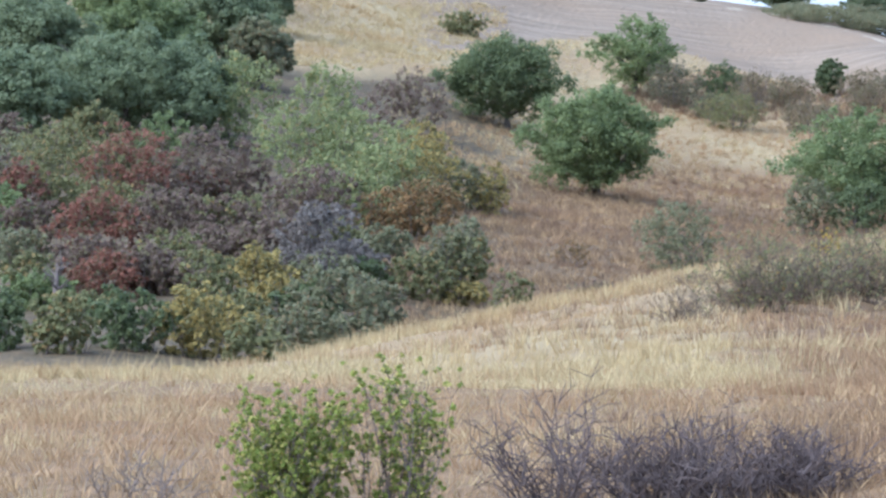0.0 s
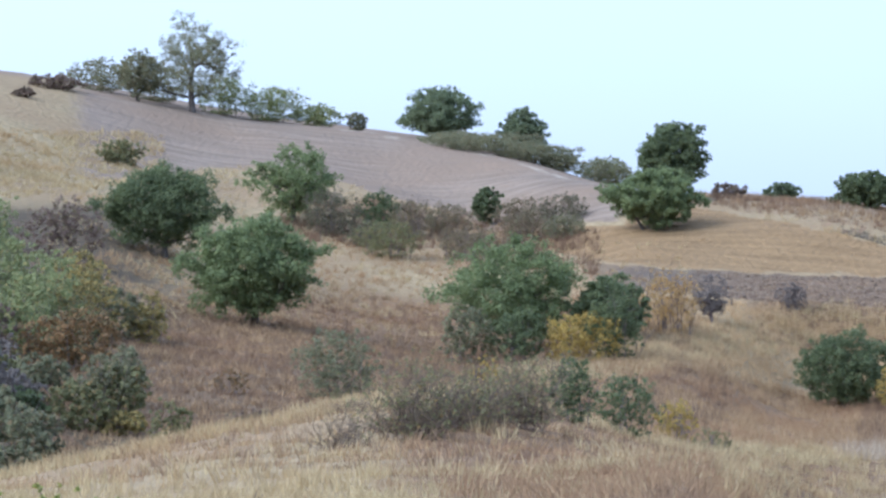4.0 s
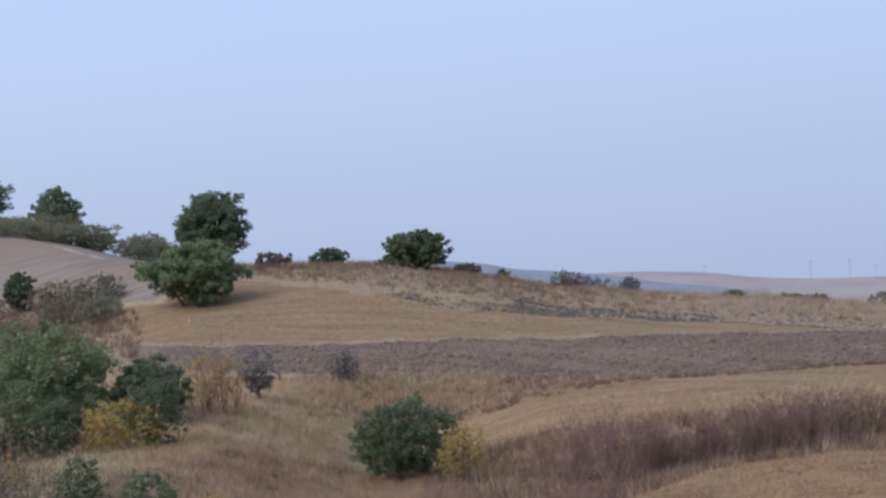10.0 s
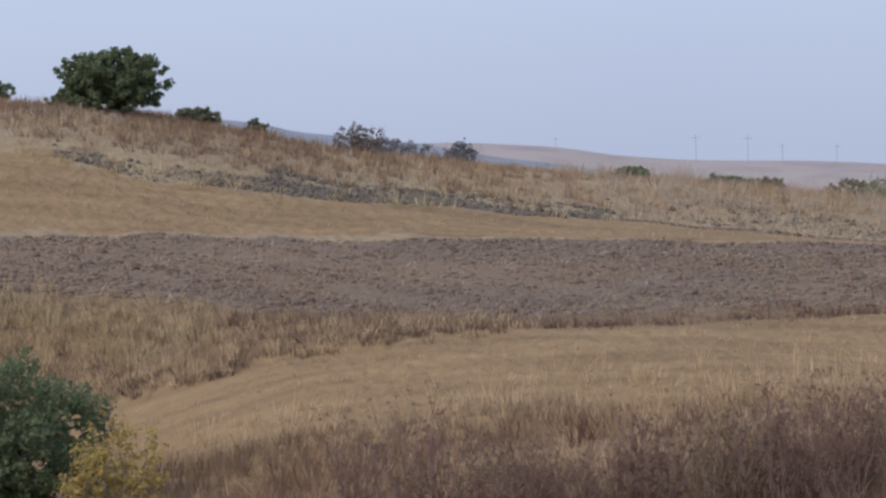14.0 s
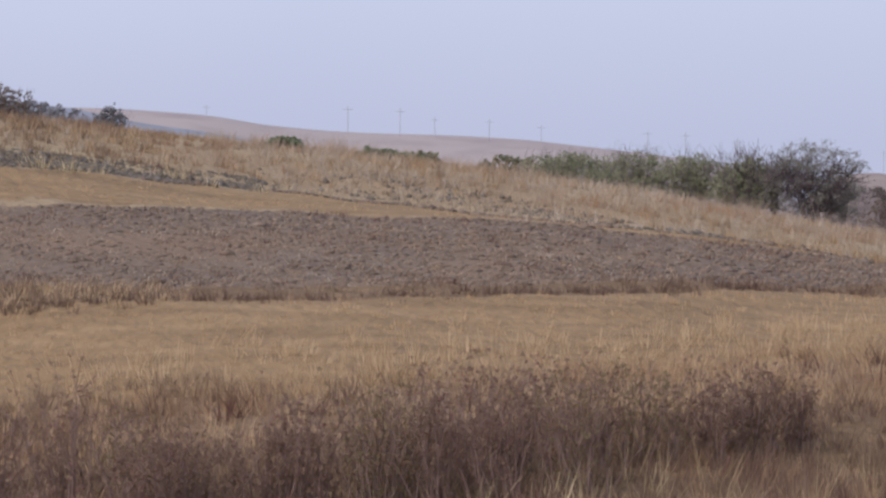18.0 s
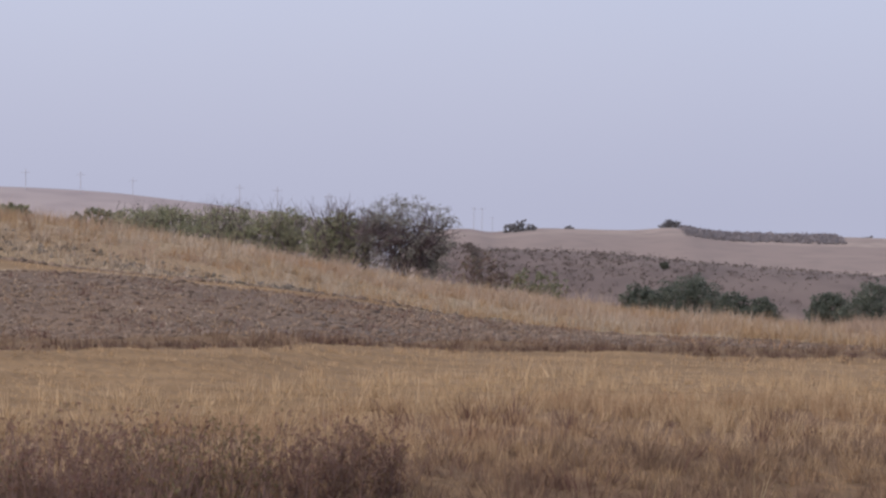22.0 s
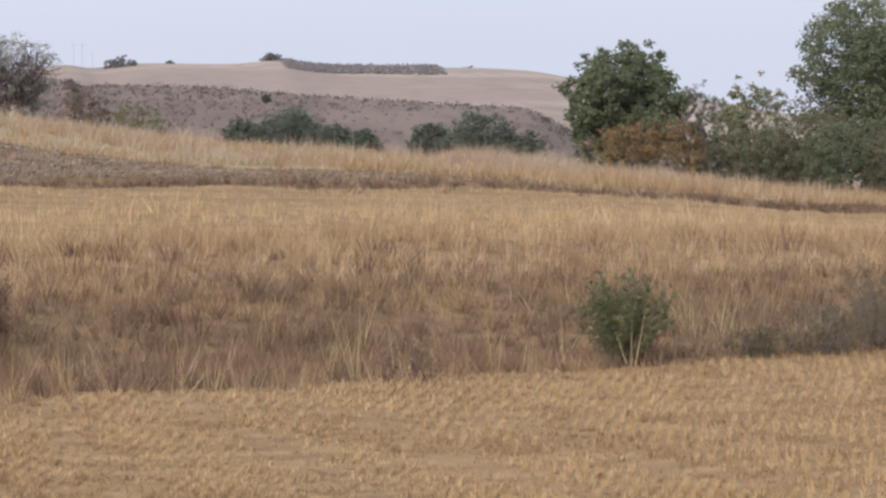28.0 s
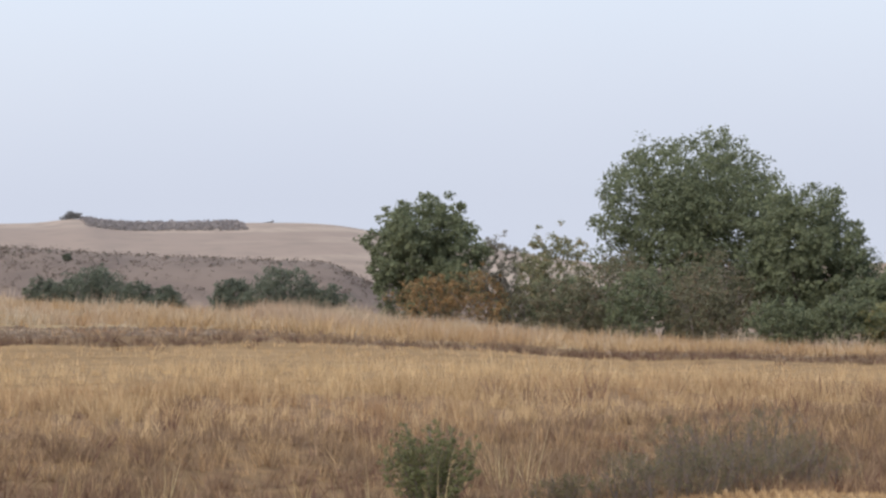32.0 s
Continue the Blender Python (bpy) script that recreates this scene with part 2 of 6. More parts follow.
section((-5.8, 25.4, -2.57), (-12.3, 53.6, -3.69), (-16.1, 70.2, -4.48), (-19.6, 85.8, -6.08), (-22.3, 97.5, -5.05), (-27.2, 118.9, -3.98), (-32.4, 141.3, -2.45), (-38.0, 165.7, 0.28), (-45.9, 199.8, 4.13), (-53.8, 233.9, 9.72), (-67.2, 292.4, 11.60))
section((-4.1, 25.7, -2.54), (-8.3, 51.3, -3.24), (-12.8, 79.0, -3.72), (-15.7, 96.7, -5.14), (-21.1, 130.3, -4.20), (-25.6, 157.9, -3.45), (-29.6, 182.6, -1.13), (-33.4, 205.3, 2.29), (-36.6, 225.0, 5.28), (-39.4, 241.8, 7.60), (-48.2, 296.1, 8.79))
section((-2.8, 25.8, -2.53), (-5.4, 49.7, -2.99), (-9.6, 87.5, -3.26), (-12.2, 111.3, -4.79), (-15.5, 141.2, -4.75), (-17.7, 161.0, -4.45), (-20.8, 188.9, -1.14), (-22.2, 201.8, 0.66), (-23.6, 213.7, 2.24), (-26.3, 238.6, 5.93), (-32.9, 298.2, 6.98))
section((-1.7, 28.0, -2.26), (-3.4, 57.9, -3.20), (-5.7, 95.8, -4.78), (-7.2, 119.8, -5.51), (-8.7, 145.7, -4.60), (-9.6, 159.7, -3.55), (-10.3, 171.7, -2.15), (-10.9, 181.7, -1.05), (-11.5, 191.7, 0.76), (-12.5, 207.6, 2.66), (-16.8, 279.5, 3.18))
section((-0.8, 50.0, -4.34), (-1.4, 85.0, -5.81), (-1.9, 128.0, -6.57), (-2.2, 147.0, -6.60), (-2.3, 160.0, -6.30), (-2.3, 168.0, -4.55), (-2.3, 174.0, -2.62), (-2.4, 184.0, -1.27), (-2.4, 194.0, 1.37), (-2.5, 204.0, 2.11), (-3.3, 270.0, 2.48))
section((1.5, 60.0, -5.33), (2.3, 90.0, -6.34), (3.7, 136.0, -6.97), (4.0, 146.9, -6.70), (4.4, 156.9, -5.48), (4.8, 166.9, -3.45), (4.9, 170.9, -3.10), (5.4, 184.9, -1.56), (5.8, 194.9, -0.01), (6.1, 204.9, 0.61), (8.0, 269.9, 0.38))
section((4.8, 102.7, -6.60), (7.9, 130.6, -6.90), (9.4, 144.5, -5.93), (9.9, 148.4, -5.91), (10.8, 157.4, -4.69), (12.0, 168.3, -3.25), (12.3, 171.3, -3.17), (14.0, 186.2, -1.80), (14.7, 193.2, -1.49), (15.9, 204.1, -0.44), (23.4, 272.7, -1.09))
section((5.8, 102.6, -6.70), (11.3, 132.1, -6.15), (13.6, 144.9, -5.67), (14.1, 147.8, -5.64), (16.1, 158.6, -4.60), (18.2, 170.5, -3.23), (18.7, 173.4, -3.14), (21.2, 187.2, -2.27), (22.1, 192.1, -2.18), (23.9, 201.9, -1.51), (35.2, 263.9, -2.67))
section((7.0, 102.3, -7.00), (15.3, 133.2, -6.00), (19.0, 146.7, -5.56), (20.0, 150.6, -5.58), (22.9, 161.2, -4.25), (27.1, 176.6, -3.45), (27.9, 179.5, -3.39), (30.5, 189.2, -3.23), (31.5, 193.0, -3.26), (33.9, 201.7, -3.08), (47.7, 252.9, -4.79))
section((8.5, 101.8, -7.00), (20.3, 131.5, -5.99), (27.7, 150.1, -5.61), (28.8, 152.9, -5.70), (32.9, 163.1, -4.43), (38.8, 178.0, -3.90), (39.9, 180.8, -3.83), (42.5, 187.3, -3.98), (44.0, 191.0, -4.11), (47.6, 200.3, -4.19), (62.4, 237.5, -5.81))
section((9.5, 101.3, -7.00), (23.7, 130.0, -5.55), (34.4, 151.5, -5.68), (35.7, 154.2, -5.78), (41.5, 165.8, -4.72), (46.9, 176.6, -4.47), (48.2, 179.3, -4.46), (50.4, 183.7, -4.63), (52.7, 188.2, -4.86), (56.7, 196.3, -5.11), (74.5, 232.1, -6.98))
section((11.2, 100.3, -7.00), (29.2, 126.8, -5.58), (44.0, 148.2, -5.88), (45.7, 150.7, -5.97), (51.9, 159.8, -4.99), (58.7, 169.6, -4.74), (60.4, 172.1, -4.76), (63.2, 176.2, -4.99), (66.0, 180.4, -5.20), (71.1, 187.8, -5.45), (93.7, 220.8, -7.39))

LAND = np.array(SECTIONS)
# reach on to both sides, behind the eye and out to the horizon
LAND = np.concatenate([LAND[:1] * (1.8, 1, 1) - (700, 0, 0), LAND[:1] * (1.8, 1, 1), LAND, LAND[-1:] * (1.8, 0.92, 1), LAND[-1:] * (1.8, 0.92, 1) + (900, 0, 0)])
LAND = np.concatenate([LAND[:, :1] * (1.5, 0, 0) + (0, -1500, -4), LAND[:, :1] * (0.6, 0, 0) + (0, -60, -4), LAND[:, :1] * (0.9, 0.35, 1) + (0, 0, -0.8), LAND,
                       LAND[:, -1:] * (2.2, 2.2, 0) + (0, 0, -14), LAND[:, -1:] * (14, 14, 0) + (0, 0, -62)], axis=1)
S0, R0 = 2, 3  # index of the first written section and row


def cubic(values, at):
    """Monotone cubic through evenly spaced values along axis 0."""
    step = np.diff(values, axis=0)
    a, b = step[:-1], step[1:]
    with np.errstate(divide="ignore", invalid="ignore"):
        mid = np.where(a * b > 0, 2 * a * b / (a + b), 0.0)
    slope = np.concatenate([step[:1], mid, step[-1:]])
    i = np.clip(at.astype(int), 0, len(values) - 2)
    t = (at - i).reshape((-1,) + (1,) * (values.ndim - 1))
    return ((2 * t**3 - 3 * t**2 + 1) * values[i] + (t**3 - 2 * t**2 + t) * slope[i]
            + (3 * t**2 - 2 * t**3) * values[i + 1] + (t**3 - t**2) * slope[i + 1])


FINE = 20
s_line = np.linspace(0, len(LAND) - 1, (len(LAND) - 1) * FINE + 1)
r_line = np.linspace(0, LAND.shape[1] - 1, (LAND.shape[1] - 1) * FINE + 1)
GRID = np.swapaxes(cubic(np.swapaxes(cubic(LAND, s_line), 0, 1), r_line), 0, 1)  # [s, r, xyz]


def wavy(x, y, size, seed=0.0):
    """A smooth, repeatable unevenness between about -1 and 1."""
    u, v = x / size + seed, y / size - seed * 1.7
    return (np.sin(u * 1.9 + 1.3 * np.sin(v * 1.1)) + np.sin(v * 2.3 + 1.7 * np.sin(u * 0.7 + 2)) + np.sin((u + v) * 3.1 + seed)) / 3


near = (np.hypot(GRID[..., 0], GRID[..., 1]) < 420)
GRID[..., 2] += near * (0.10 * wavy(GRID[..., 0], GRID[..., 1], 5.0) + 0.05 * wavy(GRID[..., 0], GRID[..., 1], 1.7, 3.0))


def ground(s, r):
    """Points of the ground at section s and row r of the written sections (arrays)."""
    i = np.clip((np.asarray(s, float) + S0) * FINE, 0, GRID.shape[0] - 1.001)
    j = np.clip((np.asarray(r, float) + R0) * FINE, 0, GRID.shape[1] - 1.001)
    a, b = i.astype(int), j.astype(int)
    u, v = (i - a)[..., None], (j - b)[..., None]
    return (GRID[a, b] * (1 - u) * (1 - v) + GRID[a + 1, b] * u * (1 - v) + GRID[a, b + 1] * (1 - u) * v + GRID[a + 1, b + 1] * u * v)


def field_top(s):
    """The row at which the upper stubble strip ends in the grassy verge, at section s."""
    return np.interp(s, (4.1, 4.55, 4.8, 5.2, 5.6, 5.9, 6.3, 7.0, 7.5, 8.2, 8.8, 9.4, 9.8), (7.05, 7.8, 8.05, 8.6, 8.1, 7.7, 7.5, 7.45, 7.65, 8.1, 7.8, 7.3, 6.95))


def build_ground():
    ns, nr = GRID.shape[:2]
    index = np.arange(ns * nr).reshape(ns, nr)
    quads = np.stack([index[:-1, :-1], index[1:, :-1], index[1:, 1:], index[:-1, 1:]], -1).reshape(-1, 4)
    mesh = bpy.data.meshes.new("ground")
    mesh.from_pydata(GRID.reshape(-1, 3).tolist(), [], quads.tolist())
    s = np.repeat(s_line - S0, nr)
    r = np.tile(r_line - R0, ns)
    wob = 0.06 * wavy(s, r, 0.11)

    def band(lo, hi, soft=0.05):
        q = r + wob
        return np.clip((q - lo) / soft + 0.5, 0, 1) * np.clip((hi - q) / soft + 0.5, 0, 1)

    def span(lo, hi, soft=0.25):
        return np.clip((s - lo) / soft + 0.5, 0, 1) * np.clip((hi - s) / soft + 0.5, 0, 1)

    zones = {
        "stubble": np.maximum.reduce([band(4.15, 5) * span(6.1, 30), band(7.05, field_top(s)) * span(4.15, 9.7), band(-1, 2.07) * span(6.5, 30)]),
        "plough": np.maximum(band(6.1, 7.0) * span(4.75, 10.9, 0.5), band(field_top(s), field_top(s) + 0.2, 0.1) * span(6.3, 7.7) * 0.6),
        "verge": np.maximum(band(5.0, 6.1) * span(5.5, 30), band(1.95, 3.7, 0.3) * span(6.6, 30) * 0.75),
        "fallow": np.maximum(band(np.where(s > 4.1, field_top(s) + 0.1, 7.6), 9.6, 0.15) * span(2.3, 5.0), band(9.2, 14, 0.4) * span(-5, 30)),
        "track": band(8.86, 8.93, 0.05) * 0.55 * span(3.2, 4.8, 0.5),
        # the 2.3 to 5.6 band: brown grass plus the gully slope's shade as colour
        "russet": np.maximum.reduce([band(field_top(s) + 0.2, 9.5, 0.15) * span(5.4, 7.2, 0.6) * 0.45, band(-1.2, 0.8, 0.5) * span(-8, 4.0, 0.5) * 0.65, band(2.3, 5.6, 0.7) * span(2.0, 5.2, 0.8), band(2.1, 4.2, 0.2) * span(5.0, 30, 1.0), band(-0.4, 2.05, 0.3) * span(3.7, 6.4, 0.7)]),
        # the 0.5 band: dull gully scrub, with shade behind the spur painted in
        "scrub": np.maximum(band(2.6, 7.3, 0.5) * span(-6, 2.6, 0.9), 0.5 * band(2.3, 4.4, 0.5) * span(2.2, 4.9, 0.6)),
    }
    for name, value in zones.items():
        mesh.attributes.new(name, "FLOAT", "POINT").data.foreach_set("value", np.clip(value, 0, 1).astype(np.float32))
    mesh.polygons.foreach_set("use_smooth", np.ones(len(quads), bool))
    mesh.materials.append(GROUND)
    ob = new("ground", mesh)
    tagged(ob, "dry autumn farmland with stubble strips, ploughed soil and grassy slopes", "ground", kind="structure")
    return ob


build_ground()
from mathutils.bvhtree import BVHTree


def ground_tree():
    ns, nr = GRID.shape[:2]
    index = np.arange(ns * nr).reshape(ns, nr)
    quads = np.stack([index[:-1, :-1], index[1:, :-1], index[1:, 1:], index[:-1, 1:]], -1).reshape(-1, 4)
    return BVHTree.FromPolygons(GRID.reshape(-1, 3).tolist(), quads.tolist())


LAND_TREE = ground_tree()


def height(x, y):
    hit = LAND_TREE.ray_cast(Vector((x, y, 300)), Vector((0, 0, -1)))[0]
    return hit.z if hit else -14.0


# ---- builders ----
def mesh_of(name, verts, faces, mat, smooth=False):
    """A mesh from arrays; faces is one (n, 3) or (n, 4) array."""
    me = bpy.data.meshes.new(name)
    n, k = faces.shape
    me.vertices.add(len(verts))
    me.vertices.foreach_set("co", np.asarray(verts, np.float32).ravel())
    me.loops.add(n * k)
    me.loops.foreach_set("vertex_index", faces.astype(np.int32).ravel())
    me.polygons.add(n)
    me.polygons.foreach_set("loop_start", np.arange(0, n * k, k, dtype=np.int32))
    if smooth:
        me.polygons.foreach_set("use_smooth", np.ones(n, bool))
    me.materials.append(mat)
    me.update(calc_edges=True)
    return me


def part_mesh(name, mesh, parent, label=""):
    ob = new(name, mesh)
    ob.parent = parent
    return tagged(ob, label) if label else ob


def thing(name, x, y, label, category, group="", z=None):
    ob = new(name)
    ob.empty_display_size = 0.2
    ob.location = (x, y, height(x, y) - 0.03 if z is None else z)
    return tagged(ob, label, category, group)


def tubes(paths, sides=6):
    """Tapered tubes: each path is (points (n, 3), radii (n,)). One joined vertex and quad array."""
    verts, faces, base = [], [], 0
    ang = np.linspace(0, 2 * np.pi, sides, endpoint=False)
    for pts, rad in paths:
        pts, rad = np.asarray(pts, float), np.asarray(rad, float)
        way = np.gradient(pts, axis=0)
        way /= np.linalg.norm(way, axis=1)[:, None] + 1e-9
        ref = np.where(np.abs(way[:, 2:3]) > 0.9, np.array([[1.0, 0, 0]]), np.array([[0, 0, 1.0]]))
        a = np.cross(way, ref)
        a /= np.linalg.norm(a, axis=1)[:, None] + 1e-9
        b = np.cross(way, a)
        ring = pts[:, None] + rad[:, None, None] * (np.cos(ang)[None, :, None] * a[:, None] + np.sin(ang)[None, :, None] * b[:, None])
        verts.append(ring.reshape(-1, 3))
        n = len(pts)
        i = np.arange(n - 1)[:, None] * sides + np.arange(sides)[None]
        j = np.arange(n - 1)[:, None] * sides + (np.arange(sides) + 1)[None] % sides
        faces.append(np.stack([i, j, j + sides, i + sides], -1).reshape(-1, 4) + base)
        base += n * sides
    return np.concatenate(verts), np.concatenate(faces)


def bend(rng, start, way, length, steps=6, wander=0.18, lift=0.0):
    pts, p, d = [np.array(start, float)], np.array(start, float), np.array(way, float)
    d /= np.linalg.norm(d)
    for _ in range(steps):
        d = d + rng.normal(0, wander, 3) + (0, 0, lift)
        d /= np.linalg.norm(d)
        p = p + d * length / steps
        pts.append(p)
    return np.array(pts)


def leaves(rng, centres, radii, each, size, drop=0.0):
    """Small leaf blades scattered in soft clumps round the centres."""
    n = len(centres) * each
    c = np.repeat(np.asarray(centres, float), each, axis=0)
    rad = np.repeat(np.asarray(radii, float), each)
    d = rng.normal(0, 1, (n, 3))
    d /= np.linalg.norm(d, axis=1)[:, None]
    p = c + d * (rad * rng.random(n) ** 0.45)[:, None] * (1, 1, 0.8)
    p[:, 2] -= drop * rng.random(n)
    nrm = d * 0.6 + rng.normal(0, 0.6, (n, 3)) + (0, 0, 0.5)
    nrm /= np.linalg.norm(nrm, axis=1)[:, None]
    a = np.cross(nrm, rng.normal(0, 1, (n, 3)))
    a /= np.linalg.norm(a, axis=1)[:, None] + 1e-9
    b = np.cross(nrm, a)
    w = (size * rng.uniform(0.6, 1.35, n))[:, None]
    verts = np.stack([p - a * w, p + a * w * 0.55 - b * w * 0.75, p + a * w * 0.7 + b * w * 0.7 + nrm * w * 0.2], 1).reshape(-1, 3)
    return verts, np.arange(n * 3).reshape(n, 3)


def crown_clumps(rng, blobs, count, fill=0.45):
    """Clump centres on and inside a union of ellipsoids (cx, cy, cz, rx, ry, rz)."""
    blobs = np.asarray(blobs, float)
    vol = blobs[:, 3] * blobs[:, 4] * blobs[:, 5]
    pick = rng.choice(len(blobs), count, p=vol / vol.sum())
    d = rng.normal(0, 1, (count, 3))
    d /= np.linalg.norm(d, axis=1)[:, None]
    q = np.where(rng.random(count) < fill, rng.random(count) ** 0.5 * 0.8, rng.uniform(0.8, 1.0, count))
    lump = 1 + 0.10 * np.sin(d[:, 0] * 7 + pick) * np.sin(d[:, 2] * 6 + 2 * pick)
    return blobs[pick, :3] + d * (q * lump)[:, None] * blobs[pick, 3:]


def tree(x, y, wide, tall, leaf, seed, label, trunk=0.2, leafiness=1.0, size=0.13, stems=1, group="", lean=0.0, name="tree", bark=None, shape=1.0, z=None, twiggy=1):
    """A broadleaved tree: tapered trunk, spreading limbs, and a crown of leaf clumps with gaps. trunk: bare share of the height."""
    rng = np.random.default_rng(seed)
    top = thing(name, x, y, label, "tree", group, z)
    bark = bark or BARK
    base = tall * trunk * 0.3
    rx = wide * 0.57
    mid, half = base + (tall - base) * 0.5, (tall - base) * 0.5
    blobs = [(0, 0, mid, rx * 0.74, rx * 0.74, half * 0.78)]
    if shape < 0:
        blobs.append((0, 0, mid + half * 0.3, rx * (0.82 - 0.2 * shape), rx * (0.82 - 0.2 * shape), half * 0.56))
        if shape > -0.5:
            blobs.append((0, 0, mid - half * 0.38, rx * 0.84, rx * 0.84, half * 0.56))
    for k in range(24):
        up = 1 - 2 * (k + 0.5) / 24
        a = k * 2.4 + rng.uniform(-0.35, 0.35)
        flat = (1 - up * up) ** 0.5
        taper = 1.0 - 0.28 * shape * max(0.0, up)
        q = rng.uniform(0.60, 0.85)
        b = rng.uniform(0.19, 0.35)
        blobs.append((np.cos(a) * rx * q * flat * taper, np.sin(a) * rx * q * flat * taper, mid + half * up * (q + 0.04), rx * b, rx * b, half * b * rng.uniform(0.65, 0.9)))
    blobs = np.array(blobs)
    blobs[:, 0] += lean * (blobs[:, 2] / tall)
    limbs, twigs, trunks = [], [], []
    girth = 0.028 * tall + 0.02
    for k in range(stems):
        off = rng.normal(0, 0.05 * wide, 2) if stems > 1 else (0, 0)
        way = (rng.normal(0, 0.10) + 3 * off[0] / tall, rng.normal(0, 0.10) + 3 * off[1] / tall, 1)
        pts = bend(rng, (off[0], off[1], -0.1), way, base + (tall - base) * 0.55, 7, 0.08)
        trunks.append((pts, girth * np.linspace(1.25, 0.3, len(pts)) / stems**0.5))
        for m in range(6 if stems == 1 else 3):
            at = rng.integers(2, len(pts) - 1)
            a = m * 2.4 + k + rng.uniform(-0.3, 0.3)
            lp = bend(rng, pts[at], (np.cos(a), np.sin(a), rng.uniform(0.35, 0.9)), rx * rng.uniform(0.5, 0.75), 6, 0.16, 0.02)
            lp[:, 2] = np.minimum(lp[:, 2], tall * 0.86)
            limbs.append((lp, girth * 0.5 * np.linspace(1, 0.18, len(lp)) / stems**0.5))
            for _ in range(4 * twiggy):
                at2 = rng.integers(2, len(lp))
                tp = bend(rng, lp[at2], lp[at2] - lp[at2 - 1] + rng.normal(0, 0.25, 3), rx * 0.35, 4, 0.25, 0.03)
                tp[:, 2] = np.minimum(tp[:, 2], tall * 0.95)
                if (np.hypot(tp[-1, 0], tp[-1, 1]) / rx) ** 2 + ((tp[-1, 2] - mid) / half) ** 2 > 1.0 and leafiness > 0.3:
                    continue
                twigs.append((tp, girth * 0.18 * np.linspace(1, 0.25, len(tp))))
    boles = [part_mesh("trunk", mesh_of("trunk", *tubes([t], 7), bark, True), top) for t in trunks]
    for k, t in enumerate(limbs):
        part_mesh("limb", mesh_of("limb", *tubes([t], 5), bark, True), boles[k * stems // len(limbs)])
    tagged(part_mesh("branchwork", mesh_of("branchwork", *tubes(twigs, 3), bark, True), top), kind="stuff")
    count = int(400 * leafiness * (0.55 + 0.45 * min(2.0, wide / 5)))
    centres = crown_clumps(rng, blobs, count)
    tips = np.concatenate([t[0][1:] for t in twigs])
    tips = tips[((tips[:, 0] / rx) ** 2 + (tips[:, 1] / rx) ** 2 + ((tips[:, 2] - mid) / half) ** 2) < 0.9]
    centres = np.concatenate([centres[centres[:, 2] > base * 0.75], tips[: int(260 * leafiness)]])
    radii = rng.uniform(0.034, 0.072, len(centres)) * min(wide, tall * 1.2)
    v, f = leaves(rng, centres, radii, 34, size * 0.54)
    part_mesh("crown", mesh_of("crown", v, f, leaf), top)
    return top


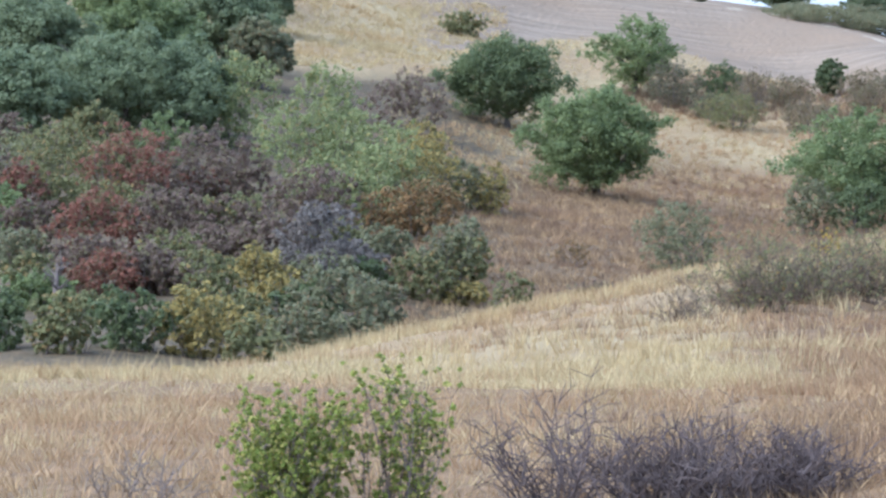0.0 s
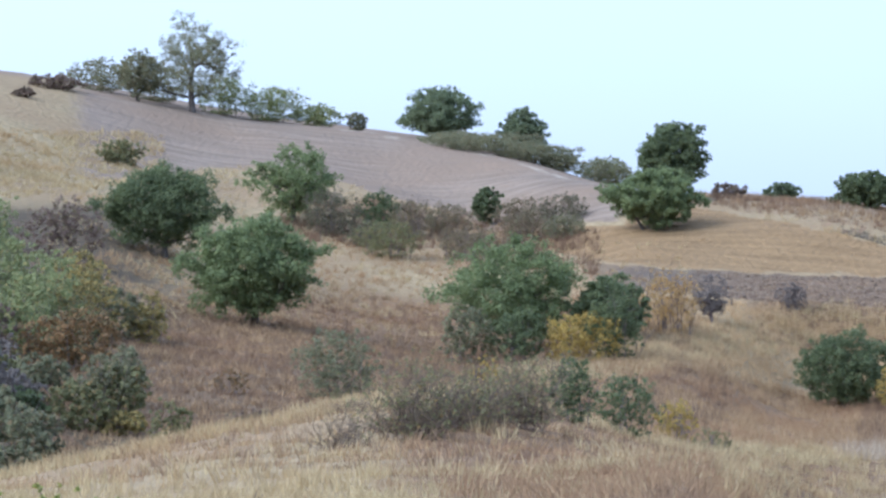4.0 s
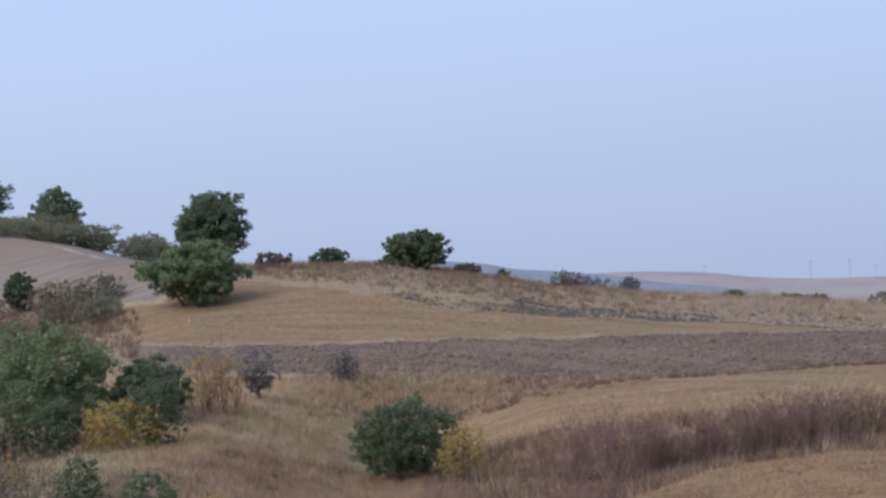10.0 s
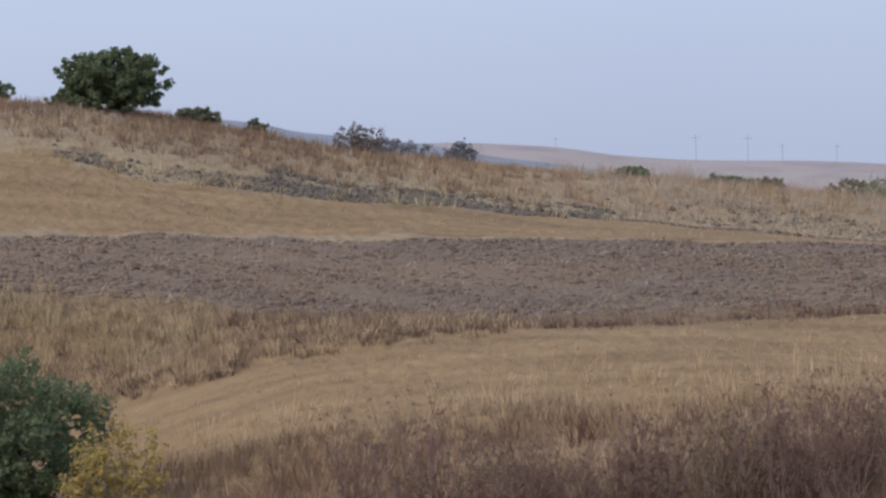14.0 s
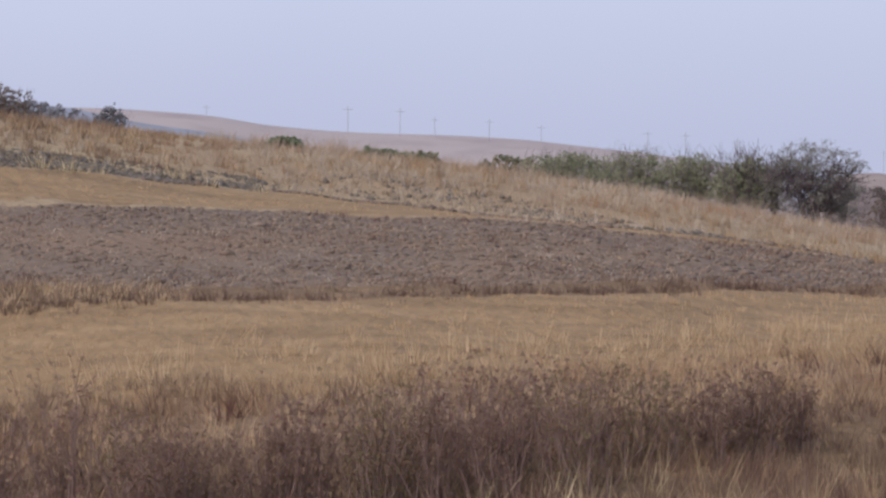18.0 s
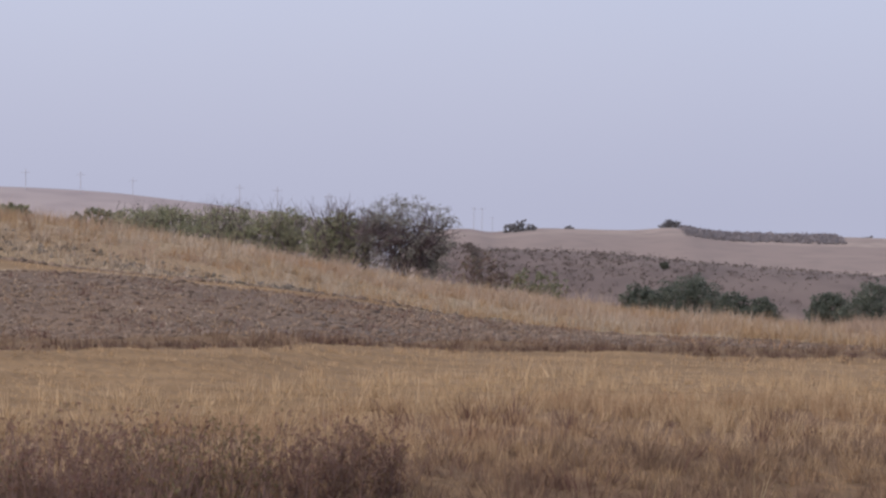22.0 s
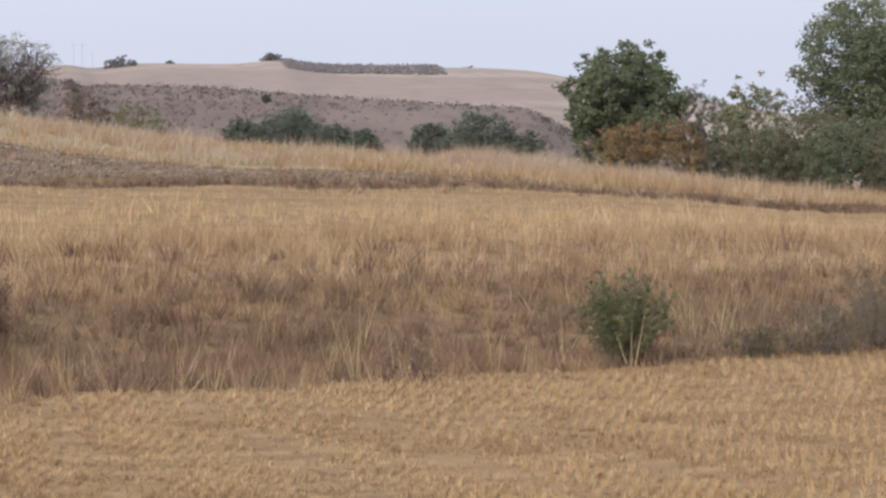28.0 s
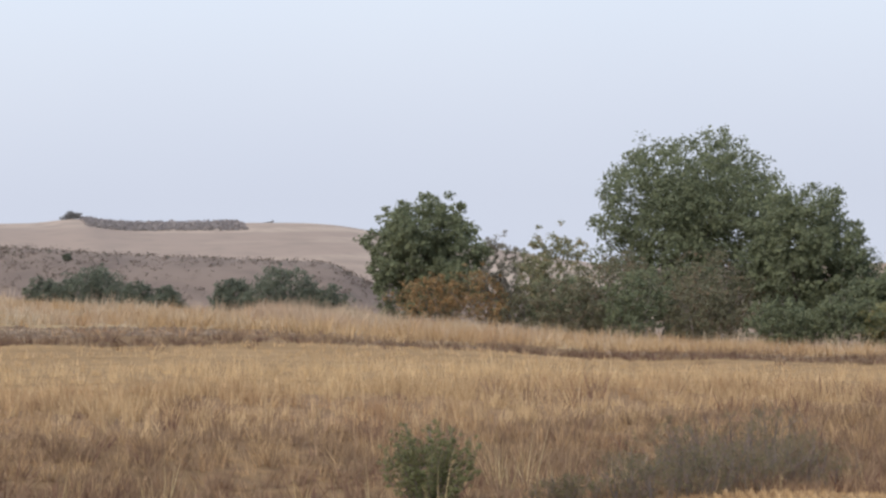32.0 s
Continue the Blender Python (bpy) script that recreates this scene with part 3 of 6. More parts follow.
def bush(x, y, wide, tall, leaf, seed, label, leafiness=1.0, size=0.09, group="", name="bush", category="bush", stems=9, deep=0.0, bark=None, rag=0.3, z=None, twig=1.0, fork=4, wand=False, foot_spread=0.7, poke=0.0):
    """A shrub: many stems from the ground and an uneven mass of leaf clumps."""
    rng = np.random.default_rng(seed)
    top = thing(name, x, y, label, category, group, z)
    bark = bark or TWIG
    tall = tall * 1.03
    rx, ry = wide * 0.56, (deep or wide * 0.85) / 2
    paths, tips = [], []
    for k in range(stems):
        a = k * 2.4 + rng.uniform(-0.5, 0.5)
        reach = rng.uniform(0.1, 0.95)
        foot = np.array((np.cos(a) * rx * foot_spread * reach, np.sin(a) * ry * foot_spread * reach, -0.08))
        h = tall * (rng.uniform(0.5, 0.85) + poke) * (1 - 0.3 * reach**2)
        goal = np.array([np.cos(a) * rx * reach, np.sin(a) * ry * reach, h])
        pts = bend(rng, foot, goal - foot, np.linalg.norm(goal - foot), 4, 0.15)
        paths.append((pts, np.linspace(0.013, 0.004, len(pts)) * (0.6 + 0.25 * tall) * twig))
        for _ in range(fork):
            at = rng.integers(1, len(pts))
            tw = bend(rng, pts[at], (rng.normal(0, 0.6), rng.normal(0, 0.6), 1), tall * rng.uniform(0.12, 0.3), 2, 0.22)
            tw[:, 2] = np.minimum(tw[:, 2], tall * (1.02 + poke))
            paths.append((tw, np.linspace(0.006, 0.0025, len(tw)) * (0.6 + 0.2 * tall) * twig))
            tips.extend(tw[1:])
    tagged(part_mesh("branchwork", mesh_of("branchwork", *tubes(paths, 3), bark, True), top), kind="stuff")
    if leafiness > 0:
        blobs = [(0, 0, tall * 0.36, rx * 0.80, ry * 0.80, tall * 0.48)]
        for k in range(16):
            up = 1.02 - 1.25 * (k + 0.5) / 16
            a = k * 2.4 + rng.uniform(-0.4, 0.4)
            flat, q = max(0.0, 1 - up * up) ** 0.5, rng.uniform(0.66, 0.92)
            blobs.append((np.cos(a) * rx * q * flat, np.sin(a) * ry * q * flat, tall * (0.36 + 0.52 * up * q), rx * rng.uniform(0.18, 0.32), ry * 0.28, tall * rng.uniform(0.10, 0.18)))
        count = int(150 * leafiness * (0.5 + 0.25 * wide))
        count = int(count * (0.45 if wand else 1.1))
        tips = np.array(tips)
        if not wand:
            tips = tips[((tips[:, 0] / rx) ** 2 + (tips[:, 1] / ry) ** 2 + ((tips[:, 2] - 0.36 * tall) / (0.6 * tall)) ** 2) < 1]
        tips = tips[rng.random(len(tips)) < min(1.0, leafiness) * (1.0 if wand else 0.5)]
        centres = np.concatenate([crown_clumps(rng, blobs, count), tips])
        radii = np.concatenate([rng.uniform(0.03, 0.075, count) * (wide + tall) * 0.5, np.full(len(tips), (0.028 if wand else 0.03) * (wide + tall) * 0.5)])
        centres[:, 2] = np.maximum(centres[:, 2], 0.06 * tall)
        v, f = leaves(rng, centres, radii, 14 if wand else 17, size * (1.05 if wand else 0.64))
        part_mesh("foliage", mesh_of("foliage", v, f, leaf), top)
    return top


def thorn(x, y, wide, tall, seed, label, stems=24, bark=None, leaf=None, group="", thick=1.0, lean=0.0, forks=5):
    """A bare thorny shrub: crooked stems that fan out and fork twice into fine twigs."""
    rng = np.random.default_rng(seed)
    top = thing("thorn_bush", x, y, label, "bush", group)
    tips = []
    for k in range(stems):
        a = k * 2.4 + rng.uniform(-0.5, 0.5)
        out = rng.uniform(0.05, 1.0)
        foot = np.array((np.cos(a) * wide * 0.3 * out, np.sin(a) * wide * 0.3 * out, -0.06))
        way = (np.cos(a) * out * wide / tall * 0.45 + lean, np.sin(a) * out * wide / tall * 0.45, 1.0)
        stem = bend(rng, foot, way, tall * rng.uniform(0.6, 1.1) * (1 - 0.25 * out * out), 7, 0.2)
        paths = [(stem, 0.009 * thick * np.linspace(1.0, 0.3, len(stem)))]
        for m in range(forks):
            at = 1 + m % 6
            b = m * 2.2 + k + rng.uniform(-0.5, 0.5)
            side = bend(rng, stem[at], (np.cos(b), np.sin(b), rng.uniform(0.4, 1.1)), tall * rng.uniform(0.2, 0.42), 4, 0.22)
            paths.append((side, 0.0052 * thick * np.linspace(1.0, 0.35, len(side))))
            for _ in range(3):
                c = rng.integers(1, len(side))
                twig = bend(rng, side[c], side[c] - side[c - 1] + rng.normal(0, 0.09, 3) + (0, 0, 0.03), tall * rng.uniform(0.07, 0.18), 2, 0.25)
                paths.append((twig, 0.0033 * thick * np.linspace(1.0, 0.5, len(twig))))
                tips.append(twig[-1])
        part_mesh("branch", mesh_of("branch", *tubes(paths, 3), bark or TWIG, True), top)
    if leaf:
        tips = np.array(tips)
        tips = tips[rng.random(len(tips)) < 0.45]
        part_mesh("foliage", mesh_of("foliage", *leaves(rng, tips, np.full(len(tips), 0.05 * tall), 5, 0.018 * tall), leaf), top)
    return top


def fan_shrub(x, y, wide, tall, leaf, seed, label, stems=34, bark=None, size=0.03, bare=0.35, group=""):
    """An upright shrub: bare stems fan out from one foot and carry leaf tufts on their upper part."""
    rng = np.random.default_rng(seed)
    top = thing("shrub", x, y, label, "shrub", group)
    tips = []
    for k in range(stems):
        a, out = k * 2.4 + rng.uniform(-0.4, 0.4), (k + 0.5) / stems
        goal = np.array((np.cos(a) * wide * 0.5 * out**0.6, np.sin(a) * wide * 0.45 * out**0.6, tall * rng.uniform(0.78, 1.03) * (1 - 0.38 * out**2)))
        stem = bend(rng, (0.05 * wide * np.cos(a), 0.05 * wide * np.sin(a), -0.06), goal, np.linalg.norm(goal), 6, 0.07)
        part_mesh("stem", mesh_of("stem", *tubes([(stem, 0.0085 * np.linspace(1, 0.35, len(stem)))], 4), bark or TWIG, True), top)
        for q in np.linspace(bare + 0.3 * rng.random(), 1.0, 18):
            p = stem[min(5, int(q * 6))] * (1 - q * 6 % 1) + stem[min(6, int(q * 6) + 1)] * (q * 6 % 1)
            tips.append(p + rng.normal(0, 0.022 * wide, 3))
    v, f = leaves(rng, np.array(tips), rng.uniform(0.018, 0.036, len(tips)) * wide, 19, size)
    part_mesh("foliage", mesh_of("foliage", v, f, leaf), top)
    return top


def sward(name, mat, label, category, seed, s_span, r_span, per_m2, tall, width, lean=0.3, clump=0.0, keep=None, wind=(0.0, 0.0), rows=0.0, tuft=10, spread=0.07, hub=None, swath=0.0, bearing=None, lane=None):
    """Stalks scattered in tufts over a stretch of the ground, as one stuff object."""
    rng = np.random.default_rng(seed)
    k = 60
    ss, rr = np.meshgrid(np.linspace(*s_span, k * 2), np.linspace(*r_span, k), indexing="ij")
    g = ground(ss, rr)
    e1, e2 = g[1:, :-1] - g[:-1, :-1], g[:-1, 1:] - g[:-1, :-1]
    area = np.linalg.norm(np.cross(e1, e2), axis=-1)
    want = rng.poisson(area * per_m2 / tuft)
    ci, cj = np.nonzero(want)
    rep = want[ci, cj]
    ci, cj = np.repeat(ci, rep), np.repeat(cj, rep)
    n = len(ci)
    ds, dr = (s_span[1] - s_span[0]) / (2 * k - 1), (r_span[1] - r_span[0]) / (k - 1)
    s, r = s_span[0] + (ci + rng.random(n)) * ds, r_span[0] + (cj + rng.random(n)) * dr
    foot = ground(s, r)
    mask = np.ones(n, bool)
    if clump:
        field = wavy(foot[:, 0], foot[:, 1], 0.55, seed) + 0.9 * wavy(foot[:, 0], foot[:, 1], 2.6, seed + 5)
        mask &= rng.random(n) < np.clip(0.5 + clump * field, 0.05, 1)
    if keep is not None:
        mask &= rng.random(n) < keep(s, r)
    if swath:
        far = np.linalg.norm(foot[:, :2] - (hub or (-40.0, -160.0)), axis=1) + 0.7 * wavy(foot[:, 0], foot[:, 1], 6.0)
        if lane is not None:
            far = foot[:, 0] * np.cos(radians(lane)) - foot[:, 1] * np.sin(radians(lane)) + 0.5 * wavy(foot[:, 0], foot[:, 1], 8.0)
        mask &= rng.random(n) < 0.5 + 0.5 * np.sin(far * 2 * np.pi / swath) * np.clip(0.6 + wavy(foot[:, 0], foot[:, 1], 7.0, 1.0), 0, 1)
    if rows:
        if bearing is not None:
            across = np.array((np.cos(radians(bearing)), -np.sin(radians(bearing))))
            c = (foot[:, :2] @ across + 0.25 * wavy(foot[:, 0], foot[:, 1], 9.0)) / rows
            foot[:, :2] += across * ((np.round(c) - c) * rows * 0.85)[:, None]
        elif hub:
            out = foot[:, :2] - hub
            far = np.linalg.norm(out, axis=1)
            c = (far + 0.5 * wavy(foot[:, 0], foot[:, 1], 14.0)) / rows
            foot[:, :2] += out / far[:, None] * ((np.round(c) - c) * rows * 0.85)[:, None]
        else:
            c = (foot[:, 1] + 0.35 * foot[:, 0] + 0.35 * wavy(foot[:, 0], foot[:, 1], 11.0)) / rows
            foot[:, 1] += (np.round(c) - c) * rows * 0.8
    foot = foot[mask]
    h = tall * (1 + 0.3 * wavy(foot[:, 0], foot[:, 1], 1.3, seed + 2) + 0.25 * wavy(foot[:, 0], foot[:, 1], 4.0, seed)) * rng.uniform(0.6, 1.3, len(foot))
    lean_x, lean_y = rng.normal(wind[0], lean, len(foot)), rng.normal(wind[1], lean, len(foot))
    rep = rng.integers(max(1, tuft // 2), tuft + tuft // 2 + 1, len(foot))
    foot, h = np.repeat(foot, rep, axis=0), np.repeat(h, rep)
    n = len(foot)
    off = rng.normal(0, spread, (n, 2))
    foot = foot + np.concatenate([off, np.full((n, 1), -0.02)], axis=1)
    a = rng.uniform(0, 2 * np.pi, n)
    side = np.stack([np.cos(a), np.sin(a), np.zeros(n)], 1)
    h = h * rng.uniform(0.5, 1.15, n)
    bow = np.stack([(np.repeat(lean_x, rep) + off[:, 0] * 2.5 + rng.normal(0, 0.12, n)) * h, (np.repeat(lean_y, rep) + off[:, 1] * 2.5 + rng.normal(0, 0.12, n)) * h, h], 1)
    w = (width * rng.uniform(0.6, 1.4, n))[:, None]
    v = np.stack([foot - side * w, foot + side * w, foot + bow], 1).reshape(-1, 3)
    ob = new(name, mesh_of(name, v, np.arange(n * 3).reshape(n, 3), mat))
    return tagged(ob, label, category, kind="stuff")


# ---- distance ----
def far_material(name, a, b, c):
    m, nodes, links, bs = material(name, 1.0)
    n1, n2 = noise_node(nodes, links, 0.02, 5.0, (0.6, 1.6, 4)), noise_node(nodes, links, 0.35, 5.0)
    col = mix_node(nodes, links, a, b, ramp_node(nodes, links, n1.outputs["Fac"], 0.46, 0.54))
    links.new(mix_node(nodes, links, col, c, ramp_node(nodes, links, n2.outputs["Fac"], 0.45, 0.75)), bs.inputs["Base Color"])
    return m


# field, stubble and dark strip: aerial haze is painted into these pale colours
HAZED_FIELD = far_material("hazed_field", (0.285, 0.235, 0.215), (0.33, 0.275, 0.245), (0.26, 0.215, 0.20))
HAZED_STUBBLE = far_material("hazed_stubble", (0.245, 0.19, 0.158), (0.335, 0.268, 0.215), (0.21, 0.165, 0.138))
HAZED_BRUSH = leaf_material("hazed_brush", (0.235, 0.208, 0.200), (0.285, 0.252, 0.24), haze_sheen=0.0)
FAR_BRUSH = leaf_material("far_brush", (0.125, 0.095, 0.080), (0.165, 0.128, 0.106), (0.145, 0.132, 0.100), 0.2, haze_sheen=0.0)
# the wood's blue-grey is haze put into its base colour
HAZED_WOOD = far_material("hazed_wood", (0.19, 0.198, 0.215), (0.235, 0.24, 0.258), (0.165, 0.175, 0.195))
FAR_SCRUB = far_material("far_scrub", (0.135, 0.102, 0.088), (0.168, 0.129, 0.108), (0.116, 0.090, 0.078))


def hill(mat, label, deep, crest, scrub=0, brush=None, patch=None, seed=5):
    """A far hill: a rounded fold of land along its crest line."""
    crest = np.array(crest, float)
    at = np.linspace(0, len(crest) - 1, 160)
    line = cubic(crest, at)
    line[:, 2] += 0.0012 * np.hypot(line[:, 0], line[:, 1]) * wavy(line[:, 0], line[:, 1], 14.0, 2.0)
    away = line[:, :2] / np.linalg.norm(line[:, :2], axis=1)[:, None]
    ends = np.minimum(1, np.minimum(at, at[-1] - at) / (0.06 * at[-1]))
    line[:, 2] -= (1 - ends * (2 - ends)) * 14
    rings = []
    for q in np.linspace(-1, 1, 41):
        drop = (1 - (1 - q * q) ** 1.5 if q < 0 else q * q) * (40 + line[:, 2] * 0.5)
        ring = line.copy()
        ring[:, :2] += away * q * deep
        ring[:, 2] -= drop
        rings.append(ring)
    v = np.array(rings)
    idx = np.arange(v.shape[0] * v.shape[1]).reshape(v.shape[:2])
    f = np.stack([idx[:-1, :-1], idx[1:, :-1], idx[1:, 1:], idx[:-1, 1:]], -1).reshape(-1, 4)
    if scrub:
        rng = np.random.default_rng(seed)
        i, j = rng.uniform(4, 155, scrub), rng.uniform(11, 20.5, scrub)
        a, b, u, w = j.astype(int), i.astype(int), (j % 1)[:, None], (i % 1)[:, None]
        spots = (v[a, b] * (1 - w) + v[a, b + 1] * w) * (1 - u) + (v[a + 1, b] * (1 - w) + v[a + 1, b + 1] * w) * u
        spots = spots[rng.random(len(spots)) < np.clip(0.65 + 0.6 * wavy(spots[:, 0], spots[:, 1], 9.0, 1.0), 0.05, 1)]
        low = leaves(rng, spots, rng.uniform(0.15, 0.4, len(spots)) * deep / 60, 10, 0.07 * deep / 60)
        tagged(new("scrub", mesh_of("scrub", *low, brush)), "dull scrub and low trees on the far slope", "scrub", kind="stuff")
    if patch:
        rng = np.random.default_rng(seed)
        n = 2000
        i, j = rng.uniform(*patch[:2], n), rng.uniform(*patch[2:], n)
        a, b, u, w = j.astype(int), i.astype(int), (j % 1)[:, None], (i % 1)[:, None]
        spots = (v[a, b] * (1 - w) + v[a, b + 1] * w) * (1 - u) + (v[a + 1, b] * (1 - w) + v[a + 1, b + 1] * w) * u
        low = leaves(rng, spots, rng.uniform(0.25, 0.6, n), 8, 0.22)
        tagged(new("scrub", mesh_of("scrub", *low, brush)), "dark strip of low scrub on the far hillside", "scrub", kind="stuff")
    ob = new("backdrop_hill", mesh_of("backdrop_hill", v.reshape(-1, 3), f, mat, True))
    return tagged(ob, label, "hill", kind="structure")


POLE_WOOD = bark_material("pole_wood", (0.34, 0.33, 0.34), (0.42, 0.41, 0.42))


def pole(x, y, z, tall):
    top = thing("utility_pole", x, y, "thin grey utility pole on the far ridge", "utility pole", "power line poles", z)
    post = part_mesh("post", mesh_of("post", *tubes([(np.array([(0, 0, 0), (0, 0, tall * 0.5), (0, 0, tall)]), np.array([1.0, 0.9, 0.75]) * 0.009 * tall)], 8), POLE_WOOD, True), top)
    arm = 0.1 * tall
    part_mesh("crossarm", mesh_of("crossarm", *tubes([(np.array([(-arm, 0, tall * 0.93), (0, 0, tall * 0.93), (arm, 0, tall * 0.93)]), np.array([0.8, 1, 0.8]) * 0.005 * tall)], 4), POLE_WOOD), post)
    return top


hill(HAZED_STUBBLE, "pale pinkish stubble hillside in the haze", 210, [(101, 549, -4.0), (116, 545, -2.7), (119, 544, -3.0), (125, 543, -2.4), (135, 540, -2.1), (140, 539, -1.6), (144, 537, -2.2), (157, 533, -3.0), (168, 529, -3.8), (175, 526, -5.0), (188, 521, -6.6), (213, 510, -10.5), (253, 487, -15.0), (294, 458, -19.0)], brush=HAZED_BRUSH, patch=(64.0, 87.0, 17.8, 20.1))
hill(HAZED_FIELD, "pale hazy field ridge on the horizon", 75, [(-3, 319, 0.8), (6, 319, 1.9), (9, 319, 2.1), (13, 319, 2.1), (20, 318, 1.8), (24, 318, 1.3), (28, 317, 1.0), (34, 317, 0.8), (38, 316, 0.6), (42, 315, 0.2), (48, 314, -0.5), (52, 314, -1.2), (55, 313, -3.6), (58, 312, -7.5), (64, 311, -11.3)])
hill(HAZED_WOOD, "blue-grey wooded ridge in the haze", 60, [(-11, 293, 3.5), (-4, 294, 3.9), (-1, 294, 3.6), (3, 294, 3.0), (5, 294, 2.5), (9, 294, 2.0), (12, 294, 1.6), (15, 293, 1.0), (19, 293, 0.5), (24, 293, -0.4), (28, 292, -1.4)])
hill(HAZED_WOOD, "wooded ridge behind the hill, tinted blue-grey for haze", 200, [(-156, 454, 25.0), (-130, 462, 22.7), (-121, 464, 21.6), (-114, 466, 21.2), (-107, 468, 19.9), (-96, 470, 18.2), (-87, 472, 16.7), (-70, 475, 14.4), (-60, 476, 12.4), (-50, 477, 10.2)])
hill(FAR_SCRUB, "dull brown scrubby slope in the hollow", 60, [(54, 318, -2.7), (60, 317, -2.4), (60, 317, -2.6), (64, 316, -2.8), (69, 314, -3.1), (74, 313, -3.6), (80, 311, -3.8), (85, 309, -3.9), (89, 308, -5.3), (96, 305, -6.1), (108, 299, -7.0)], 5500, FAR_BRUSH)
pole(20, 314, 0.3, 2.0)
pole(28, 313, -0.6, 2.9)
pole(31, 313, -0.7, 2.9)
pole(33, 313, -0.8, 2.5)
pole(36, 312, -0.9, 2.5)
pole(39, 312, -1.1, 2.4)
pole(45, 311, -1.7, 2.7)
pole(47, 310, -2.0, 2.9)
pole(50, 310, -2.4, 3.0)
pole(116, 540, -3.6, 3.7)
pole(117, 540, -3.6, 3.7)
pole(118, 539, -3.6, 2.6)


# ---- ploughed soil: clods lying loose on the strip ----
def clod_material(name, dark, light, brown):
    m, nodes, links, b = material(name, 0.95)
    geo = nodes.new("ShaderNodeNewGeometry")
    n = noise_node(nodes, links, 5.0, 5.0)
    col = mix_node(nodes, links, dark, light, geo.outputs["Random Per Island"])
    links.new(mix_node(nodes, links, col, brown, ramp_node(nodes, links, n.outputs["Fac"], 0.4, 0.7)), b.inputs["Base Color"])
    return m


CLOD = clod_material("clod", (0.078, 0.057, 0.043), (0.225, 0.170, 0.125), (0.190, 0.126, 0.080))
STONE = clod_material("field_stone", (0.058, 0.049, 0.040), (0.185, 0.158, 0.130), (0.130, 0.100, 0.062))


def clods(seed, s_span, r_span, count, size, label, squash=0.55, along=None, mat=None, name="soil_clods"):
    rng = np.random.default_rng(seed)
    s, r = rng.uniform(*s_span, count), rng.uniform(*r_span, count)
    if along:
        r = r + along(s)
    foot = ground(s, r)
    foot = foot[rng.random(count) < np.clip(0.55 + 0.6 * wavy(foot[:, 0], foot[:, 1], 1.5, seed) + 0.5 * wavy(foot[:, 0], foot[:, 1], 5.0, seed), 0.08, 1)]
    count = len(foot)
    unit = np.array([(1, 0, 0), (-1, 0, 0), (0, 1, 0), (0, -1, 0), (0, 0, 1), (0, 0, -1)], float)
    tri = np.array([(0, 2, 4), (2, 1, 4), (1, 3, 4), (3, 0, 4), (2, 0, 5), (1, 2, 5), (3, 1, 5), (0, 3, 5)])
    rad = size * rng.lognormal(0, 0.45, count)
    v = unit[None] * rng.uniform(0.6, 1.3, (count, 6, 1)) * rad[:, None, None] * (1.3, 1, squash)
    a = rng.uniform(0, 6.3, count)
    ca, sa = np.cos(a)[:, None], np.sin(a)[:, None]
    v = np.stack([v[..., 0] * ca - v[..., 1] * sa, v[..., 0] * sa + v[..., 1] * ca, v[..., 2]], -1) + foot[:, None]
    f = (tri[None] + 6 * np.arange(count)[:, None, None]).reshape(-1, 3)
    ob = new(name, mesh_of(name, v.reshape(-1, 3), f, mat or CLOD))
    return tagged(ob, label, "stones" if mat else "soil", kind="stuff")


clods(31, (5.2, 10.8), (6.08, 7.0), 32000, 0.042, "grey-brown clods of freshly ploughed soil")
clods(35, (5.4, 10.8), (6.1, 6.98), 2000, 0.07, "larger rough clods of ploughed soil")
clods(34, (7.4, 9.7), (0.0, 0.06), 2600, 0.06, "dark line of turned earth along the verge", along=field_top)
clods(33, (10.9, 12.6), (5.15, 5.5), 700, 0.05, "dark earth edge between stubble and verge")
clods(32, (6.0, 7.75), (0.02, 0.16), 6500, 0.036, "grey field stones heaped along the stubble edge", squash=0.9, along=field_top, mat=STONE, name="field_stones")
clods(36, (6.7, 7.75), (0.12, 0.34), 3600, 0.034, "grey field stones among thin weeds", squash=0.9, along=field_top, mat=STONE, name="field_stones")
clods(37, (7.7, 9.9), (0.12, 0.55), 2200, 0.04, "pale stones scattered in the verge grass", squash=0.9, along=field_top, mat=STONE, name="field_stones")

TWIG_LEAF = leaf_material("withered_leaf", (0.156, 0.131, 0.119), (0.263, 0.225, 0.200))
OLIVE_HEDGE = leaf_material("hedge_leaf", (0.245, 0.255, 0.145), (0.385, 0.395, 0.220), (0.330, 0.270, 0.190), 0.3)
GREEN2 = leaf_material("row_leaf", (0.102, 0.121, 0.070), (0.180, 0.196, 0.106))
ROW_OLIVE = leaf_material("row_olive_leaf", (0.108, 0.106, 0.064), (0.188, 0.176, 0.104), (0.200, 0.140, 0.090), 0.18)
GREY_TREE = leaf_material("grey_leaf", (0.195, 0.19, 0.15), (0.29, 0.275, 0.21), (0.22, 0.18, 0.15), 0.3)
SHRUB = leaf_material("shrub_leaf", (0.112, 0.126, 0.058), (0.215, 0.222, 0.102), (0.26, 0.22, 0.12), 0.15, haze_sheen=0.05)
BRAMBLE = leaf_material("bramble_leaf", (0.142, 0.107, 0.068), (0.250, 0.195, 0.122), (0.140, 0.142, 0.070), 0.35, haze_sheen=0.05)
SCRUB_BROWN = leaf_material("scrub_brown_leaf", (0.185, 0.138, 0.086), (0.310, 0.240, 0.150), (0.165, 0.165, 0.085), 0.3, haze_sheen=0.1)
